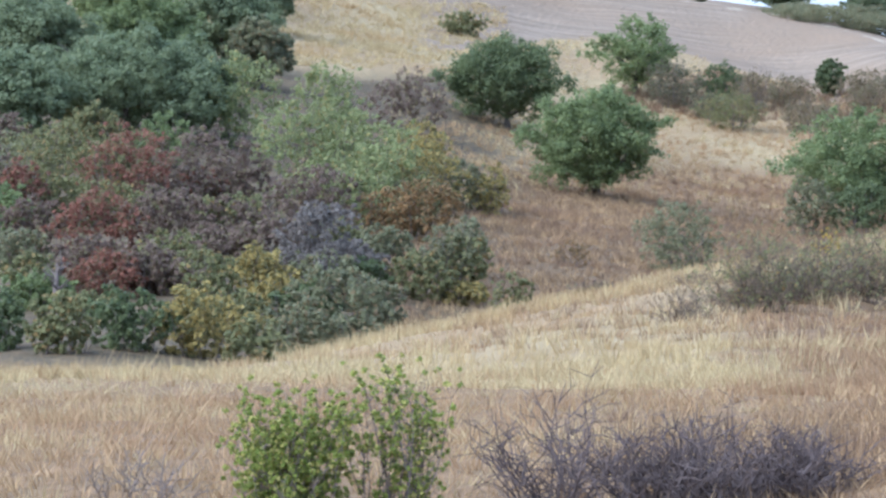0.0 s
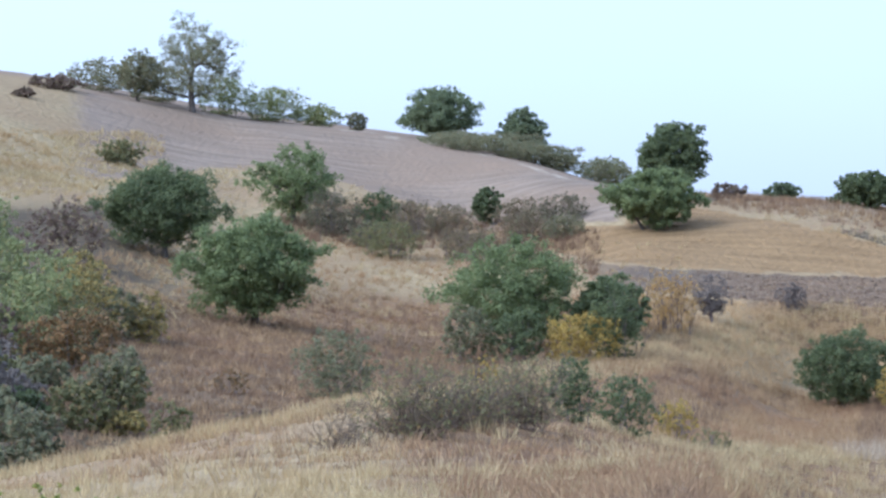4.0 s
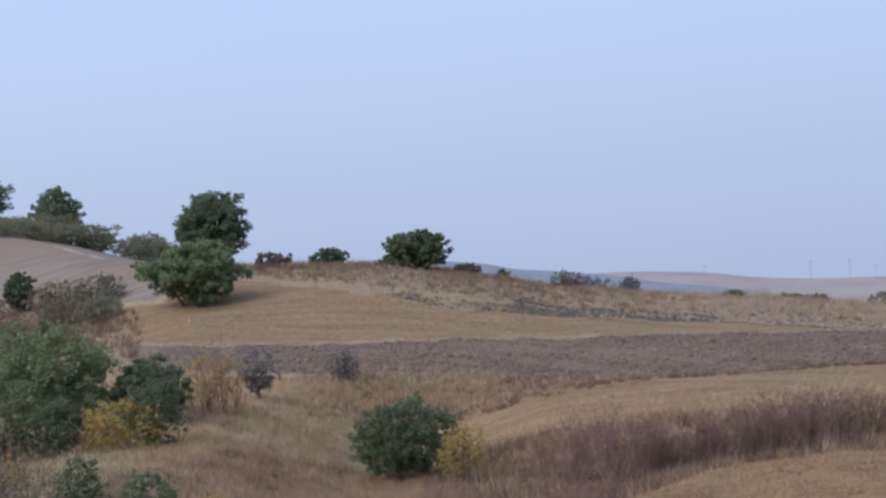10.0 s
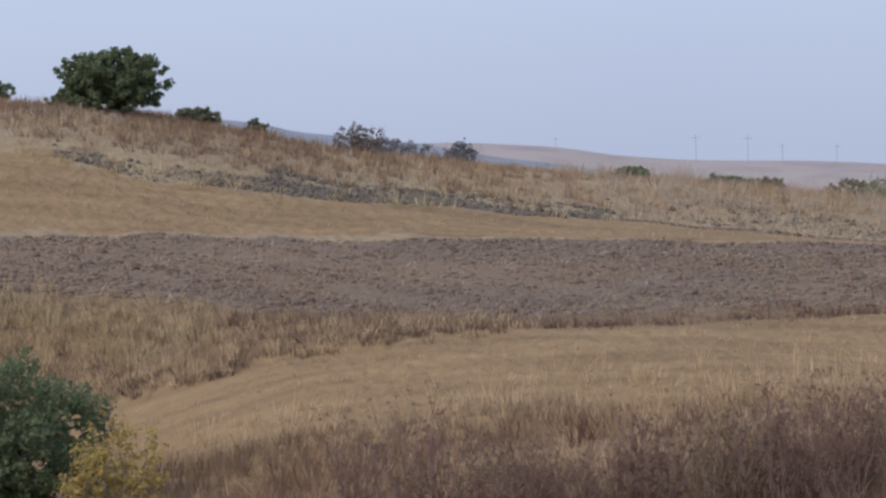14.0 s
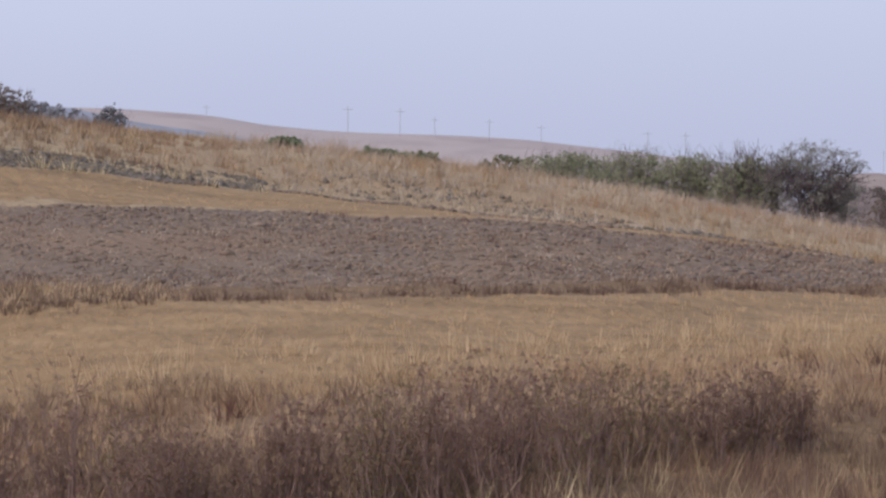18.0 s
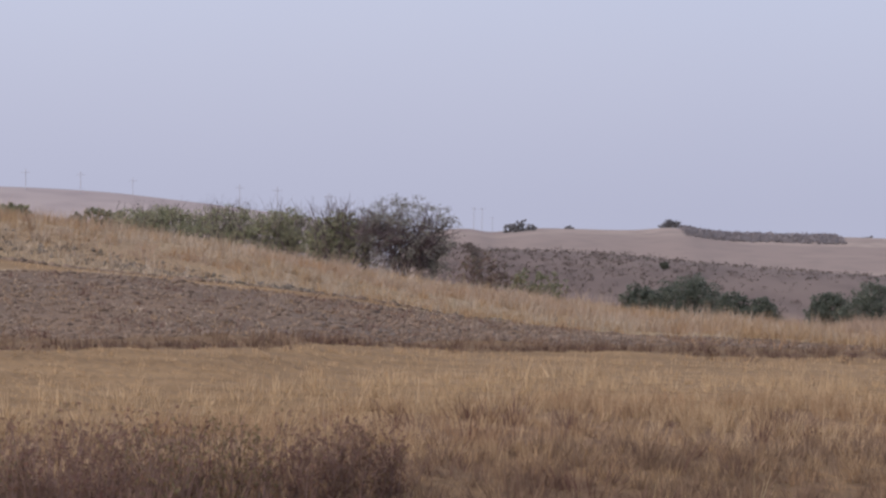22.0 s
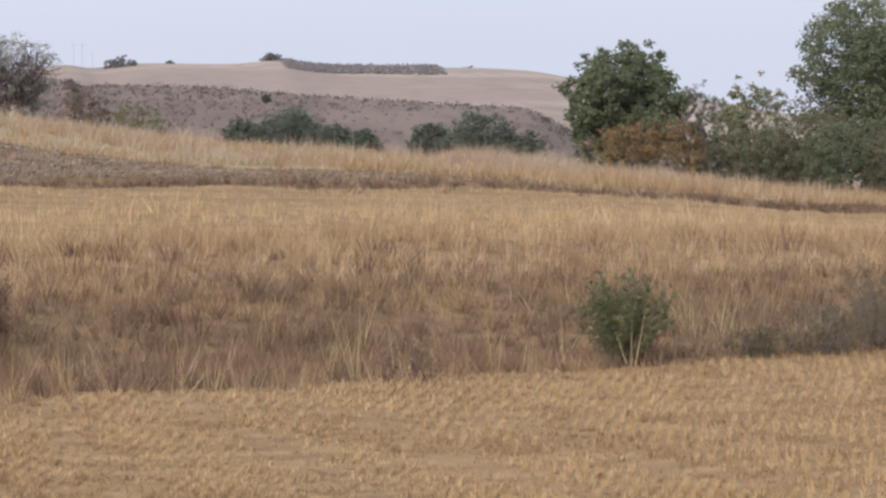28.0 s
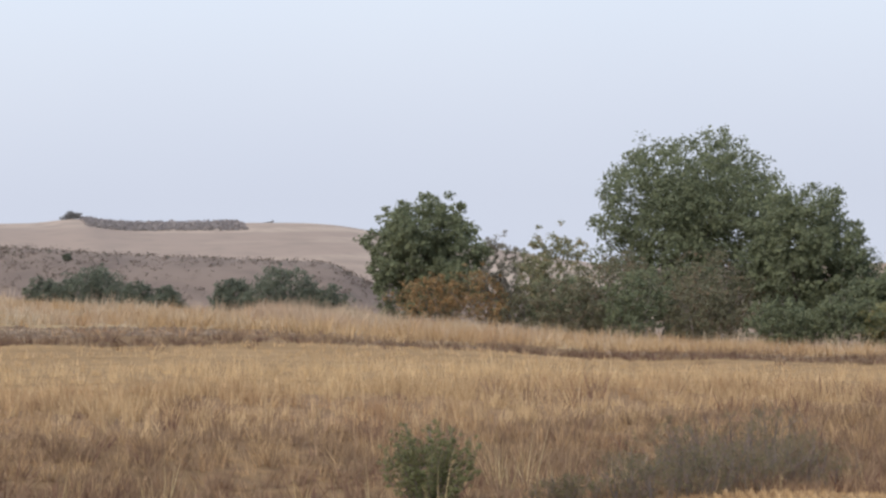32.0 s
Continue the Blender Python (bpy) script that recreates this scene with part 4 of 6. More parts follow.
RED_WEED = leaf_material("seedhead", (0.165, 0.092, 0.072), (0.30, 0.168, 0.128), (0.33, 0.24, 0.13), 0.25, haze_sheen=0.0)
BROWN_WEED = leaf_material("brown_seedhead", (0.17, 0.115, 0.078), (0.31, 0.215, 0.135), (0.26, 0.135, 0.095), 0.3, haze_sheen=0.0)
GREEN_WEED = leaf_material("withered_weed", (0.17, 0.145, 0.075), (0.30, 0.245, 0.122), (0.30, 0.16, 0.09), 0.3, haze_sheen=0.0)
REED = leaf_material("reed_leaf", (0.400, 0.245, 0.085), (0.620, 0.410, 0.150), (0.32, 0.21, 0.09), 0.2, haze_sheen=0.1)
HOLLOW_GREEN = leaf_material("hollow_leaf", (0.092, 0.108, 0.080), (0.155, 0.170, 0.118))
# nearly neutral grey: the haze over far bushes is painted into the leaves
HAZE_BUSH = leaf_material("haze_grey_leaf", (0.21, 0.2, 0.2), (0.27, 0.26, 0.25))

# ---- trees and bushes ----
tree(-25.5, 157.9, 5.42, 4.72, GREEN, 11, "round green oak with a short trunk on the dry slope", trunk=0.14, leafiness=2.1)
tree(-32.3, 173.5, 5.55, 4.35, DARK_GREEN, 12, "dark green oak on two trunks above the gully", trunk=0.16, stems=2, leafiness=1.9)
tree(-30.0, 197.7, 4.77, 4.10, GREEN, 13, "open-crowned green tree with visible limbs", trunk=0.13, leafiness=0.75)
tree(-14.8, 156.0, 5.64, 4.86, GREEN, 14, "broad green oak with bare limbs showing through", trunk=0.14, stems=2, leafiness=1.35)
tree(-11.0, 156.3, 3.07, 2.86, DARK_GREEN, 15, "low dark green tree beside a broad oak", trunk=0.08, leafiness=1.2)
tree(-11.4, 191.7, 4.61, 3.15, GREEN, 16, "bushy green tree at the edge of the stubble", trunk=0.12, stems=2, leafiness=1.9)
tree(-11.2, 202.7, 3.89, 4.34, DARK_GREEN, 17, "dark dense tree behind a lighter one", trunk=0.1, leafiness=2.0)
tree(-27.5, 241.4, 4.83, 3.50, HAZED_GREEN, 18, "round dense tree on the ridge line", trunk=0.06, leafiness=2.2, size=0.12)
tree(-22.5, 242.0, 2.92, 3.38, HAZED_GREEN, 19, "narrow ridge tree with a ragged crown", trunk=0.08, leafiness=1.6, size=0.12, shape=1.5)
tree(-20.8, 203.9, 1.82, 2.24, DARK_GREEN, 20, "small upright dark green tree", trunk=0.06, leafiness=0.8, shape=1.5)
tree(-45.3, 235.7, 3.22, 3.37, GREY_GREEN, 21, "thin grey-green tree with half-bare branches on the ridge", trunk=0.3, leafiness=0.9, size=0.09, twiggy=2)
tree(-42.1, 236.3, 5.38, 6.14, GREY_GREEN, 22, "tall thin-leaved tree with open branches on the ridge", trunk=0.28, leafiness=1.1, size=0.09, twiggy=2)
tree(-1.2, 203.0, 3.19, 2.10, DARK_GREEN, 23, "round dark tree on the skyline", trunk=0.04, leafiness=2.0, shape=-0.3, size=0.11)
tree(-5.9, 214.9, 2.12, 1.11, HAZED_GREEN, 24, "low round tree behind the crest", trunk=0.05, leafiness=0.7)
bush(-40.9, 240.5, 3.49, 2.79, PALE_GREEN, 25, "pale green bush on the ridge", leafiness=2.2, size=0.075)
bush(-37.8, 241.0, 4.18, 2.53, PALE_GREEN, 26, "pale green bush on the ridge", leafiness=2.2, size=0.075)
bush(-32.8, 241.8, 1.32, 1.31, GREY_GREEN, 27, "small round bush on the skyline", leafiness=2.4, size=0.065)
bush(-26.4, 238.5, 3.94, 0.95, GREY_GREEN, 28, "dark hedge bush below the ridge trees", leafiness=2.4, size=0.065, group="hedge bushes")
bush(-23.1, 237.9, 4.27, 1.61, GREY_GREEN, 29, "dark hedge bush below the ridge trees", leafiness=2.4, size=0.065, group="hedge bushes")
bush(-20.2, 236.1, 3.56, 1.64, GREY_GREEN, 30, "dark hedge bush below the ridge trees", leafiness=2.4, size=0.065, group="hedge bushes")
bush(-16.9, 236.4, 3.15, 1.72, PALE_GREEN, 31, "low pale bush at the field edge", leafiness=2.4, size=0.065)
bush(-49.4, 230.8, 3.54, 0.96, RUSSET, 32, "brown bush at the top of the field", leafiness=0.9, size=0.12)
bush(-49.5, 222.6, 1.40, 0.65, RUSSET, 33, "small dark brown shrub in the field", leafiness=0.8)
bush(-40.8, 207.3, 2.87, 1.66, OLIVE, 34, "yellowish dry bush at the field edge", leafiness=0.9, size=0.12)
bush(-56.3, 229.2, 1.52, 0.84, GREY_GREEN, 35, "small grey-green ridge bush", leafiness=0.8, size=0.07)
bush(-45.0, 240.0, 4.6, 2.6, GREY_GREEN, 294, "soft grey-green thicket behind the ridge trees", leafiness=2.0, size=0.075, group="ridge thickets")
bush(-48.6, 239.2, 4.4, 2.2, GREY_GREEN, 295, "soft grey-green thicket behind the ridge trees", leafiness=2.0, size=0.075, group="ridge thickets")
bush(-35.2, 241.5, 3.4, 1.5, PALE_GREEN, 296, "low pale green bush on the ridge", leafiness=2.0, size=0.075, group="ridge thickets")
bush(-8.6, 209.8, 1.95, 1.06, RUSSET, 36, "low brown thicket on the crest", leafiness=0.7, size=0.12)
bush(-2.8, 206.0, 0.94, 0.66, GREY_GREEN, 37, "low bush beside the skyline tree", leafiness=0.7, size=0.12)
bush(1.2, 206.0, 1.62, 0.66, GREY_GREEN, 38, "low bush beside the skyline tree", leafiness=0.8, size=0.12)
bush(3.0, 205.0, 0.67, 0.70, GREY_GREEN, 39, "small bush on the grassy crest", leafiness=0.7, size=0.1)
bush(6.0, 204.9, 1.70, 1.12, RUSSET, 40, "thin half-bare bush on the grassy crest", leafiness=0.7, size=0.045, stems=34, fork=6)
bush(-27.8, 195.6, 3.1, 2.5, ROW_OLIVE, 41, "dark olive-brown bush between the oaks", leafiness=2.2, size=0.06, stems=24, poke=0.1)
bush(-25.8, 198.8, 2.5, 2.2, DARK_GREEN, 42, "dark green bush between the oaks", leafiness=1.8, size=0.075, group="dark green bushes")
bush(-23.9, 197.4, 2.6, 2.2, SCRUB_BROWN, 43, "brownish reedy shrub on the gully slope", leafiness=1.5, size=0.05, stems=40, poke=0.12)
bush(-24.2, 190.6, 3.2, 2.2, OLIVE, 44, "yellowish olive shrub on the slope", leafiness=1.8, size=0.06, stems=20)
bush(-20.9, 192.0, 2.3, 1.75, SCRUB_BROWN, 45, "brown twiggy shrub beside the oak", leafiness=1.0, size=0.05, stems=26, fork=6)
bush(-18.8, 201.0, 3.0, 1.75, SCRUB_BROWN, 46, "brown thicket at the stubble edge", leafiness=1.6, size=0.055, stems=24)
bush(-16.4, 198.5, 2.9, 1.7, ROW_OLIVE, 47, "dull olive-brown thicket at the stubble edge", leafiness=1.6, size=0.055, stems=24)
bush(-16.4, 116.8, 2.5, 2.5, GREY_GREEN, 48, "rounded green bush on the dry slope", leafiness=1.8, size=0.07)
bush(-21.4, 109.9, 1.17, 1.85, GREY_GREEN, 49, "small green bush in the gully", leafiness=1.0, size=0.08)
bush(-11.5, 149.3, 3.3, 2.15, YELLOW, 50, "golden yellow bush below the oak", leafiness=1.6, size=0.075)
bush(-8.9, 159.8, 2.7, 2.9, REED, 51, "tall rust-yellow reedy shrub", leafiness=1.7, size=0.05, stems=40, poke=0.1)
tree(-7.4, 165.6, 1.75, 2.25, TWIG_LEAF, 52, "almost bare dark small tree at the plough edge", trunk=0.35, leafiness=0.55, size=0.055, twiggy=4, bark=DARK_TWIG, group="bare shrubs at the plough edge")
bush(-4.2, 172.9, 1.48, 1.42, TWIG_LEAF, 53, "almost bare dark shrub at the plough edge", leafiness=0.45, size=0.06, stems=30, fork=7, group="bare shrubs at the plough edge")
bush(-26.0, 137.6, 1.70, 2.17, DULL_YELLOW, 54, "yellow shrub on the gully side", leafiness=0.6, size=0.08)
thorn(-7.6, 62.8, 1.5, 1.55, 55, "grey thorn bush with crooked bare branches", stems=40, thick=1.05, bark=BROWN_TWIG, forks=8, leaf=OLIVE, group="grey thorn bushes")
thorn(-7.0, 65.9, 1.4, 1.35, 56, "tangled grey bramble with arching bare twigs", stems=40, thick=1.05, bark=BROWN_TWIG, forks=8, leaf=OLIVE, group="grey thorn bushes")
thorn(-6.3, 68.1, 1.5, 1.5, 57, "tangled grey-green bramble with bare twigs", stems=40, thick=1.05, bark=BROWN_TWIG, forks=8, leaf=OLIVE, group="grey thorn bushes")
bush(-6.3, 79.1, 1.02, 1.59, DARK_GREEN, 58, "dark green leafy bush", leafiness=2.0, size=0.045)
bush(-5.8, 87.3, 1.62, 1.67, DARK_GREEN, 59, "dark green leafy bush", leafiness=2.0, size=0.045)
bush(-12.8, 126.4, 1.22, 1.22, YELLOW, 60, "yellowing shrub in the brush", leafiness=0.5, size=0.06)
bush(-5.8, 110.3, 1.17, 1.14, YELLOW, 61, "small yellow shrub in the brush", leafiness=0.6, size=0.05)
thorn(-8.5, 61.5, 1.2, 0.75, 62, "low mat of bare grey twigs", stems=22, thick=1.05, bark=BROWN_TWIG, forks=8, group="grey thorn bushes")
tree(-1.65, 158.0, 4.5, 3.3, DARK_GREEN, 63, "bushy dark green tree among dry grass", trunk=0.08, stems=3, leafiness=1.5, size=0.10)
bush(0.5, 155.8, 2.1, 2.3, YELLOW, 64, "yellow-green bush beside a dark tree", leafiness=1.5, size=0.055)
tree(-49.5, 158.4, 5.45, 3.92, HAZED_GREEN, 65, "tall green tree in the wood", trunk=0.08, leafiness=1.7, size=0.15)
tree(-45.5, 161.7, 4.56, 4.10, GREEN, 66, "tall green tree in the wood", trunk=0.08, leafiness=1.7, size=0.15)
tree(-44.4, 139.1, 5.42, 4.01, HAZED_GREEN, 67, "large green tree in the scrub", trunk=0.08, leafiness=1.7, size=0.15)
tree(-39.7, 146.7, 4.13, 4.00, HAZED_GREEN, 68, "large green tree in the scrub", trunk=0.08, leafiness=1.7, size=0.15)
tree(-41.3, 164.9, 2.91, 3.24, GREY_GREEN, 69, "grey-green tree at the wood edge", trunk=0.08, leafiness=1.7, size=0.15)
tree(-41.2, 144.2, 7.50, 4.39, HAZED_GREEN, 70, "large green tree above the scrub", trunk=0.08, leafiness=1.7, size=0.15)
tree(-44.8, 172.3, 4.88, 4.13, HAZED_GREEN, 71, "tall green tree at the wood edge", trunk=0.08, leafiness=1.7, size=0.15)
tree(-52.7, 166.9, 4.75, 3.93, GREEN, 72, "green tree at the wood edge", trunk=0.08, leafiness=1.7, size=0.15)
tree(-50.3, 174.9, 5.46, 3.69, GREEN, 73, "green tree at the wood edge", trunk=0.08, leafiness=1.7, size=0.15)
bush(-37.0, 145.4, 3.00, 4.51, PALE_GREEN, 74, "pale green tree-like shrub", leafiness=1.0, size=0.10)
bush(-31.7, 131.2, 3.28, 3.82, PALE_GREEN, 75, "pale green willow-like shrub", leafiness=1.0, size=0.10)
bush(-29.6, 131.7, 2.70, 3.80, PALE_GREEN, 76, "pale green willow-like shrub", leafiness=1.0, size=0.10)
bush(-35.1, 151.0, 3.19, 3.82, PALE_GREEN, 77, "pale green willow-like shrub on the gully slope", leafiness=1.0, size=0.10, group="shrubs of the gully scrub")
bush(-34.2, 161.4, 3.54, 3.00, RUSSET, 78, "brown scrub on the slope", leafiness=1.0, size=0.10)
bush(-37.5, 122.4, 3.29, 3.29, OLIVE, 79, "olive-brown autumn shrub on the gully slope", leafiness=1.0, size=0.10, group="autumn shrubs")
bush(-34.6, 121.1, 3.24, 3.45, RED, 80, "red autumn shrub on the gully slope", leafiness=1.0, size=0.10, group="shrubs of the gully scrub")
bush(-38.1, 118.0, 2.66, 3.06, RUSSET, 81, "dark russet shrub on the gully slope", leafiness=1.0, size=0.10)
bush(-33.5, 125.6, 3.12, 2.92, RUSSET, 82, "purple-brown thicket on the gully slope", leafiness=1.0, size=0.10, group="shrubs of the gully scrub")
bush(-31.6, 124.0, 2.20, 2.73, RUSSET, 83, "purple-brown thicket on the gully slope", leafiness=1.0, size=0.10, group="shrubs of the gully scrub")
bush(-34.5, 110.8, 1.99, 1.94, RUSSET, 84, "greyish russet thicket on the gully slope", leafiness=1.0, size=0.10, group="russet thickets")
bush(-32.2, 109.4, 2.74, 2.35, RED, 85, "red autumn shrub on the gully slope", leafiness=1.0, size=0.10, group="shrubs of the gully scrub")
bush(-30.8, 111.8, 2.99, 2.17, RUSSET, 86, "purple-brown thicket on the gully slope", leafiness=1.0, size=0.10, group="shrubs of the gully scrub")
bush(-28.8, 112.4, 2.58, 2.08, OLIVE, 87, "olive autumn shrub on the gully slope", leafiness=1.0, size=0.10, group="shrubs of the gully scrub")
bush(-28.5, 120.7, 2.98, 2.27, RUSSET, 88, "purple-brown thicket on the gully slope", leafiness=1.0, size=0.10, group="shrubs of the gully scrub")
bush(-27.2, 123.0, 2.16, 2.29, PALE_GREEN, 89, "pale green willow-like shrub on the gully slope", leafiness=1.0, size=0.10, group="shrubs of the gully scrub")
bush(-26.7, 127.2, 2.00, 2.18, OLIVE, 90, "olive autumn shrub on the gully slope", leafiness=1.0, size=0.10, group="shrubs of the gully scrub")
bush(-27.3, 137.3, 2.40, 2.25, GREY_GREEN, 91, "grey-green shrub on the slope", leafiness=1.0, size=0.10)
bush(-30.5, 146.9, 2.83, 2.41, DULL_YELLOW, 92, "yellow autumn shrub on the gully slope", leafiness=1.0, size=0.10, group="shrubs of the gully scrub")
bush(-31.0, 99.3, 1.63, 1.56, OLIVE, 93, "brown-green thicket on the gully slope", leafiness=1.0, size=0.10)
bush(-30.0, 101.7, 2.54, 1.75, RUSSET, 94, "purple-brown thicket on the gully slope", leafiness=1.0, size=0.10, group="shrubs of the gully scrub")
bush(-27.9, 100.2, 2.08, 1.57, RUSSET, 95, "russet thicket on the gully slope", leafiness=1.0, size=0.10, group="russet thicket on the gully slopes")
bush(-24.9, 94.8, 1.51, 2.07, OLIVE, 96, "olive autumn shrub on the gully slope", leafiness=1.0, size=0.10, group="shrubs of the gully scrub")
bush(-24.8, 98.9, 1.75, 1.75, DULL_YELLOW, 97, "yellow autumn shrub on the gully slope", leafiness=1.0, size=0.10, group="shrubs of the gully scrub")
bush(-23.9, 101.2, 2.08, 2.77, TWIG_LEAF, 98, "bare grey shrub with pale stems", leafiness=1.0, size=0.10)
bush(-21.6, 93.5, 2.63, 1.89, GREY_GREEN, 99, "dark grey-green thicket on the gully slope", leafiness=1.0, size=0.10, group="shrubs of the gully scrub")
bush(-23.3, 107.5, 1.88, 1.61, GREY_GREEN, 100, "dark grey-green thicket on the gully slope", leafiness=1.0, size=0.10, group="shrubs of the gully scrub")
bush(-20.9, 95.8, 1.68, 1.36, GREY_GREEN, 101, "dark grey-green thicket on the gully slope", leafiness=1.0, size=0.10, group="shrubs of the gully scrub")
bush(-21.0, 101.9, 1.79, 1.45, OLIVE, 102, "olive autumn shrub on the gully slope", leafiness=1.0, size=0.10, group="shrubs of the gully scrub")
bush(-20.0, 102.1, 1.55, 0.74, DULL_YELLOW, 103, "yellow autumn shrub on the gully slope", leafiness=1.0, size=0.10, group="shrubs of the gully scrub")
bush(-27.0, 83.8, 1.76, 1.62, DARK_GREEN, 104, "dark green bramble on the gully slope", leafiness=1.0, size=0.10)
bush(-25.0, 82.3, 1.60, 1.55, OLIVE, 105, "yellow-green bramble on the gully slope", leafiness=1.0, size=0.10)
bush(-24.1, 84.6, 2.11, 1.67, DARK_GREEN, 106, "dark green bramble on the gully slope", leafiness=1.0, size=0.10, group="shrubs of the gully scrub")
bush(-22.7, 85.0, 2.27, 1.83, DULL_YELLOW, 107, "yellow autumn shrub on the gully slope", leafiness=1.0, size=0.10, group="shrubs of the gully scrub")
bush(-20.9, 83.4, 1.76, 1.47, OLIVE, 108, "olive autumn shrub on the gully slope", leafiness=1.0, size=0.10, group="shrubs of the gully scrub")
bush(-20.9, 87.6, 2.00, 1.65, GREY_GREEN, 109, "dark grey-green thicket on the gully slope", leafiness=1.0, size=0.10, group="shrubs of the gully scrub")
bush(-20.2, 89.8, 2.05, 1.39, GREY_GREEN, 110, "dark grey-green thicket on the gully slope", leafiness=1.0, size=0.10, group="shrubs of the gully scrub")
bush(-17.2, 63.7, 0.75, 0.48, YELLOW, 111, "yellow-green weeds at the field edge", leafiness=1.0, size=0.10)
bush(-25.1, 109.1, 2.24, 1.56, OLIVE, 112, "olive shrub in the gully", leafiness=1.0, size=0.10)
bush(-25.9, 121.3, 2.56, 1.85, ORANGE, 113, "rusty orange shrub on the gully slope", leafiness=1.0, size=0.10, group="shrubs of the gully scrub")
bush(-20.9, 106.0, 1.85, 1.64, OLIVE, 114, "olive autumn shrub on the gully slope", leafiness=1.0, size=0.10, group="shrubs of the gully scrub")
bush(-26.5, 139.5, 1.62, 1.51, DULL_YELLOW, 115, "yellow shrub on the gully side", leafiness=1.0, size=0.10)
bush(-26.7, 108.8, 2.69, 1.58, RUSSET, 116, "purple-brown thicket on the gully slope", leafiness=1.0, size=0.10, group="shrubs of the gully scrub")
bush(-36.7, 116.4, 1.92, 2.62, RED, 117, "red autumn shrub on the gully slope", leafiness=1.0, size=0.10, group="autumn shrubs")
bush(-30.0, 132.7, 2.80, 2.57, PALE_GREEN, 118, "pale green willow-like shrub on the gully slope", leafiness=1.0, size=0.10, group="shrubs of the gully scrub")
bush(-27.6, 133.2, 1.75, 1.47, ORANGE, 119, "rusty shrub on the slope", leafiness=1.0, size=0.10)
bush(-40.7, 119.3, 3.24, 5.14, RUSSET, 120, "russet thicket on the gully slope", leafiness=1.0, size=0.10, group="russet thicket on the gully slopes")
bush(-30.0, 87.0, 2.63, 2.70, OLIVE, 121, "olive thicket on the gully slope", leafiness=1.0, size=0.10)
bush(-22.2, 113.9, 1.24, 1.64, GREY_GREEN, 122, "small green bush on the slope", leafiness=1.0, size=0.10)
bush(-5.85, 24.3, 0.72, 0.84, FRESH_GREEN, 123, "fresh green leafy sapling bush in dry grass", leafiness=1.1, size=0.014, stems=60, fork=9, twig=0.5, wand=True, poke=0.1, group="green sapling bushes")
bush(-5.2, 24.5, 0.62, 0.98, FRESH_GREEN, 124, "fresh green leafy sapling bush in dry grass", leafiness=0.6, size=0.014, stems=34, fork=9, twig=0.5, wand=True, poke=0.12, group="green sapling bushes")
thorn(-4.15, 24.6, 1.0, 0.92, 125, "tall leafless dark thorn bush with crooked branches", stems=26, bark=DARK_TWIG, forks=6, group="bare twig bushes")
thorn(-3.45, 25.2, 1.25, 0.74, 126, "leafless dark twiggy bush", stems=95, bark=DARK_TWIG, forks=6, group="bare twig bushes")
thorn(-2.75, 25.6, 1.1, 0.60, 127, "leafless dark twiggy bush", stems=85, bark=DARK_TWIG, forks=6, group="bare twig bushes")
thorn(-7.1, 25.0, 1.2, 0.6, 128, "dry bare twigs in the grass", stems=14, forks=4, bark=TWIG, thick=0.8)
bush(14.4, 207.3, 1.16, 0.53, HAZED_GREEN, 129, "round dark bush beyond the field", leafiness=0.9, size=0.12)
bush(17.2, 207.0, 1.68, 0.40, HAZED_GREEN, 130, "low hedge bush beyond the field", leafiness=0.8, size=0.12, group="hedge bushes")
bush(18.5, 207.8, 1.68, 0.47, GREY_GREEN, 131, "low hedge bush beyond the field", leafiness=0.8, size=0.1, group="hedge bushes")
bush(24.2, 227.2, 2.08, 1.11, GREY_GREEN, 132, "green hedge bush behind the grassy verge", leafiness=1.0, size=0.09, group="hedge bushes")
bush(24.6, 217.0, 3.34, 1.27, OLIVE_HEDGE, 133, "half-bare green hedge bush", leafiness=1.7, size=0.05, stems=90, fork=8, twig=1.0, poke=0.2, group="hedge bushes")
bush(28.4, 225.5, 3.57, 1.77, OLIVE_HEDGE, 134, "half-bare green hedge bush", leafiness=1.7, size=0.05, stems=90, fork=8, twig=1.0, poke=0.2, group="hedge bushes")
bush(30.4, 224.1, 3.15, 2.00, OLIVE_HEDGE, 135, "half-bare green hedge bush", leafiness=1.7, size=0.05, stems=90, fork=8, twig=1.0, poke=0.2, group="hedge bushes")
bush(32.0, 222.8, 2.54, 2.27, OLIVE_HEDGE, 136, "brownish hedge bush with bare twigs", leafiness=1.0, size=0.06, stems=110, fork=9, twig=1.2, poke=0.26, group="hedge bushes")
tree(33.9, 221.3, 4.00, 3.32, GREY_TREE, 137, "half-bare grey-green tree at the hedge end", trunk=0.03, stems=8, leafiness=0.9, size=0.055, twiggy=8, bark=DARK_TWIG)
bush(43.7, 248.8, 2.83, 2.56, RUSSET, 138, "dull brown thicket beyond the verge", leafiness=0.8, size=0.09)
bush(45.7, 248.3, 2.83, 2.18, GREY_GREEN, 139, "dull green thicket beyond the verge", leafiness=0.8, size=0.09)
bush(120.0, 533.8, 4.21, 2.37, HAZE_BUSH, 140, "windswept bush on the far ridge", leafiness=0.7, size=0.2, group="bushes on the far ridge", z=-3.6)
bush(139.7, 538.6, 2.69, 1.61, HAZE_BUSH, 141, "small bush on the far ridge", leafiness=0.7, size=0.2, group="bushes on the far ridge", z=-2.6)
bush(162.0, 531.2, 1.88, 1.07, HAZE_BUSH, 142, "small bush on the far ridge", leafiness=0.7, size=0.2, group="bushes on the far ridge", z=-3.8)
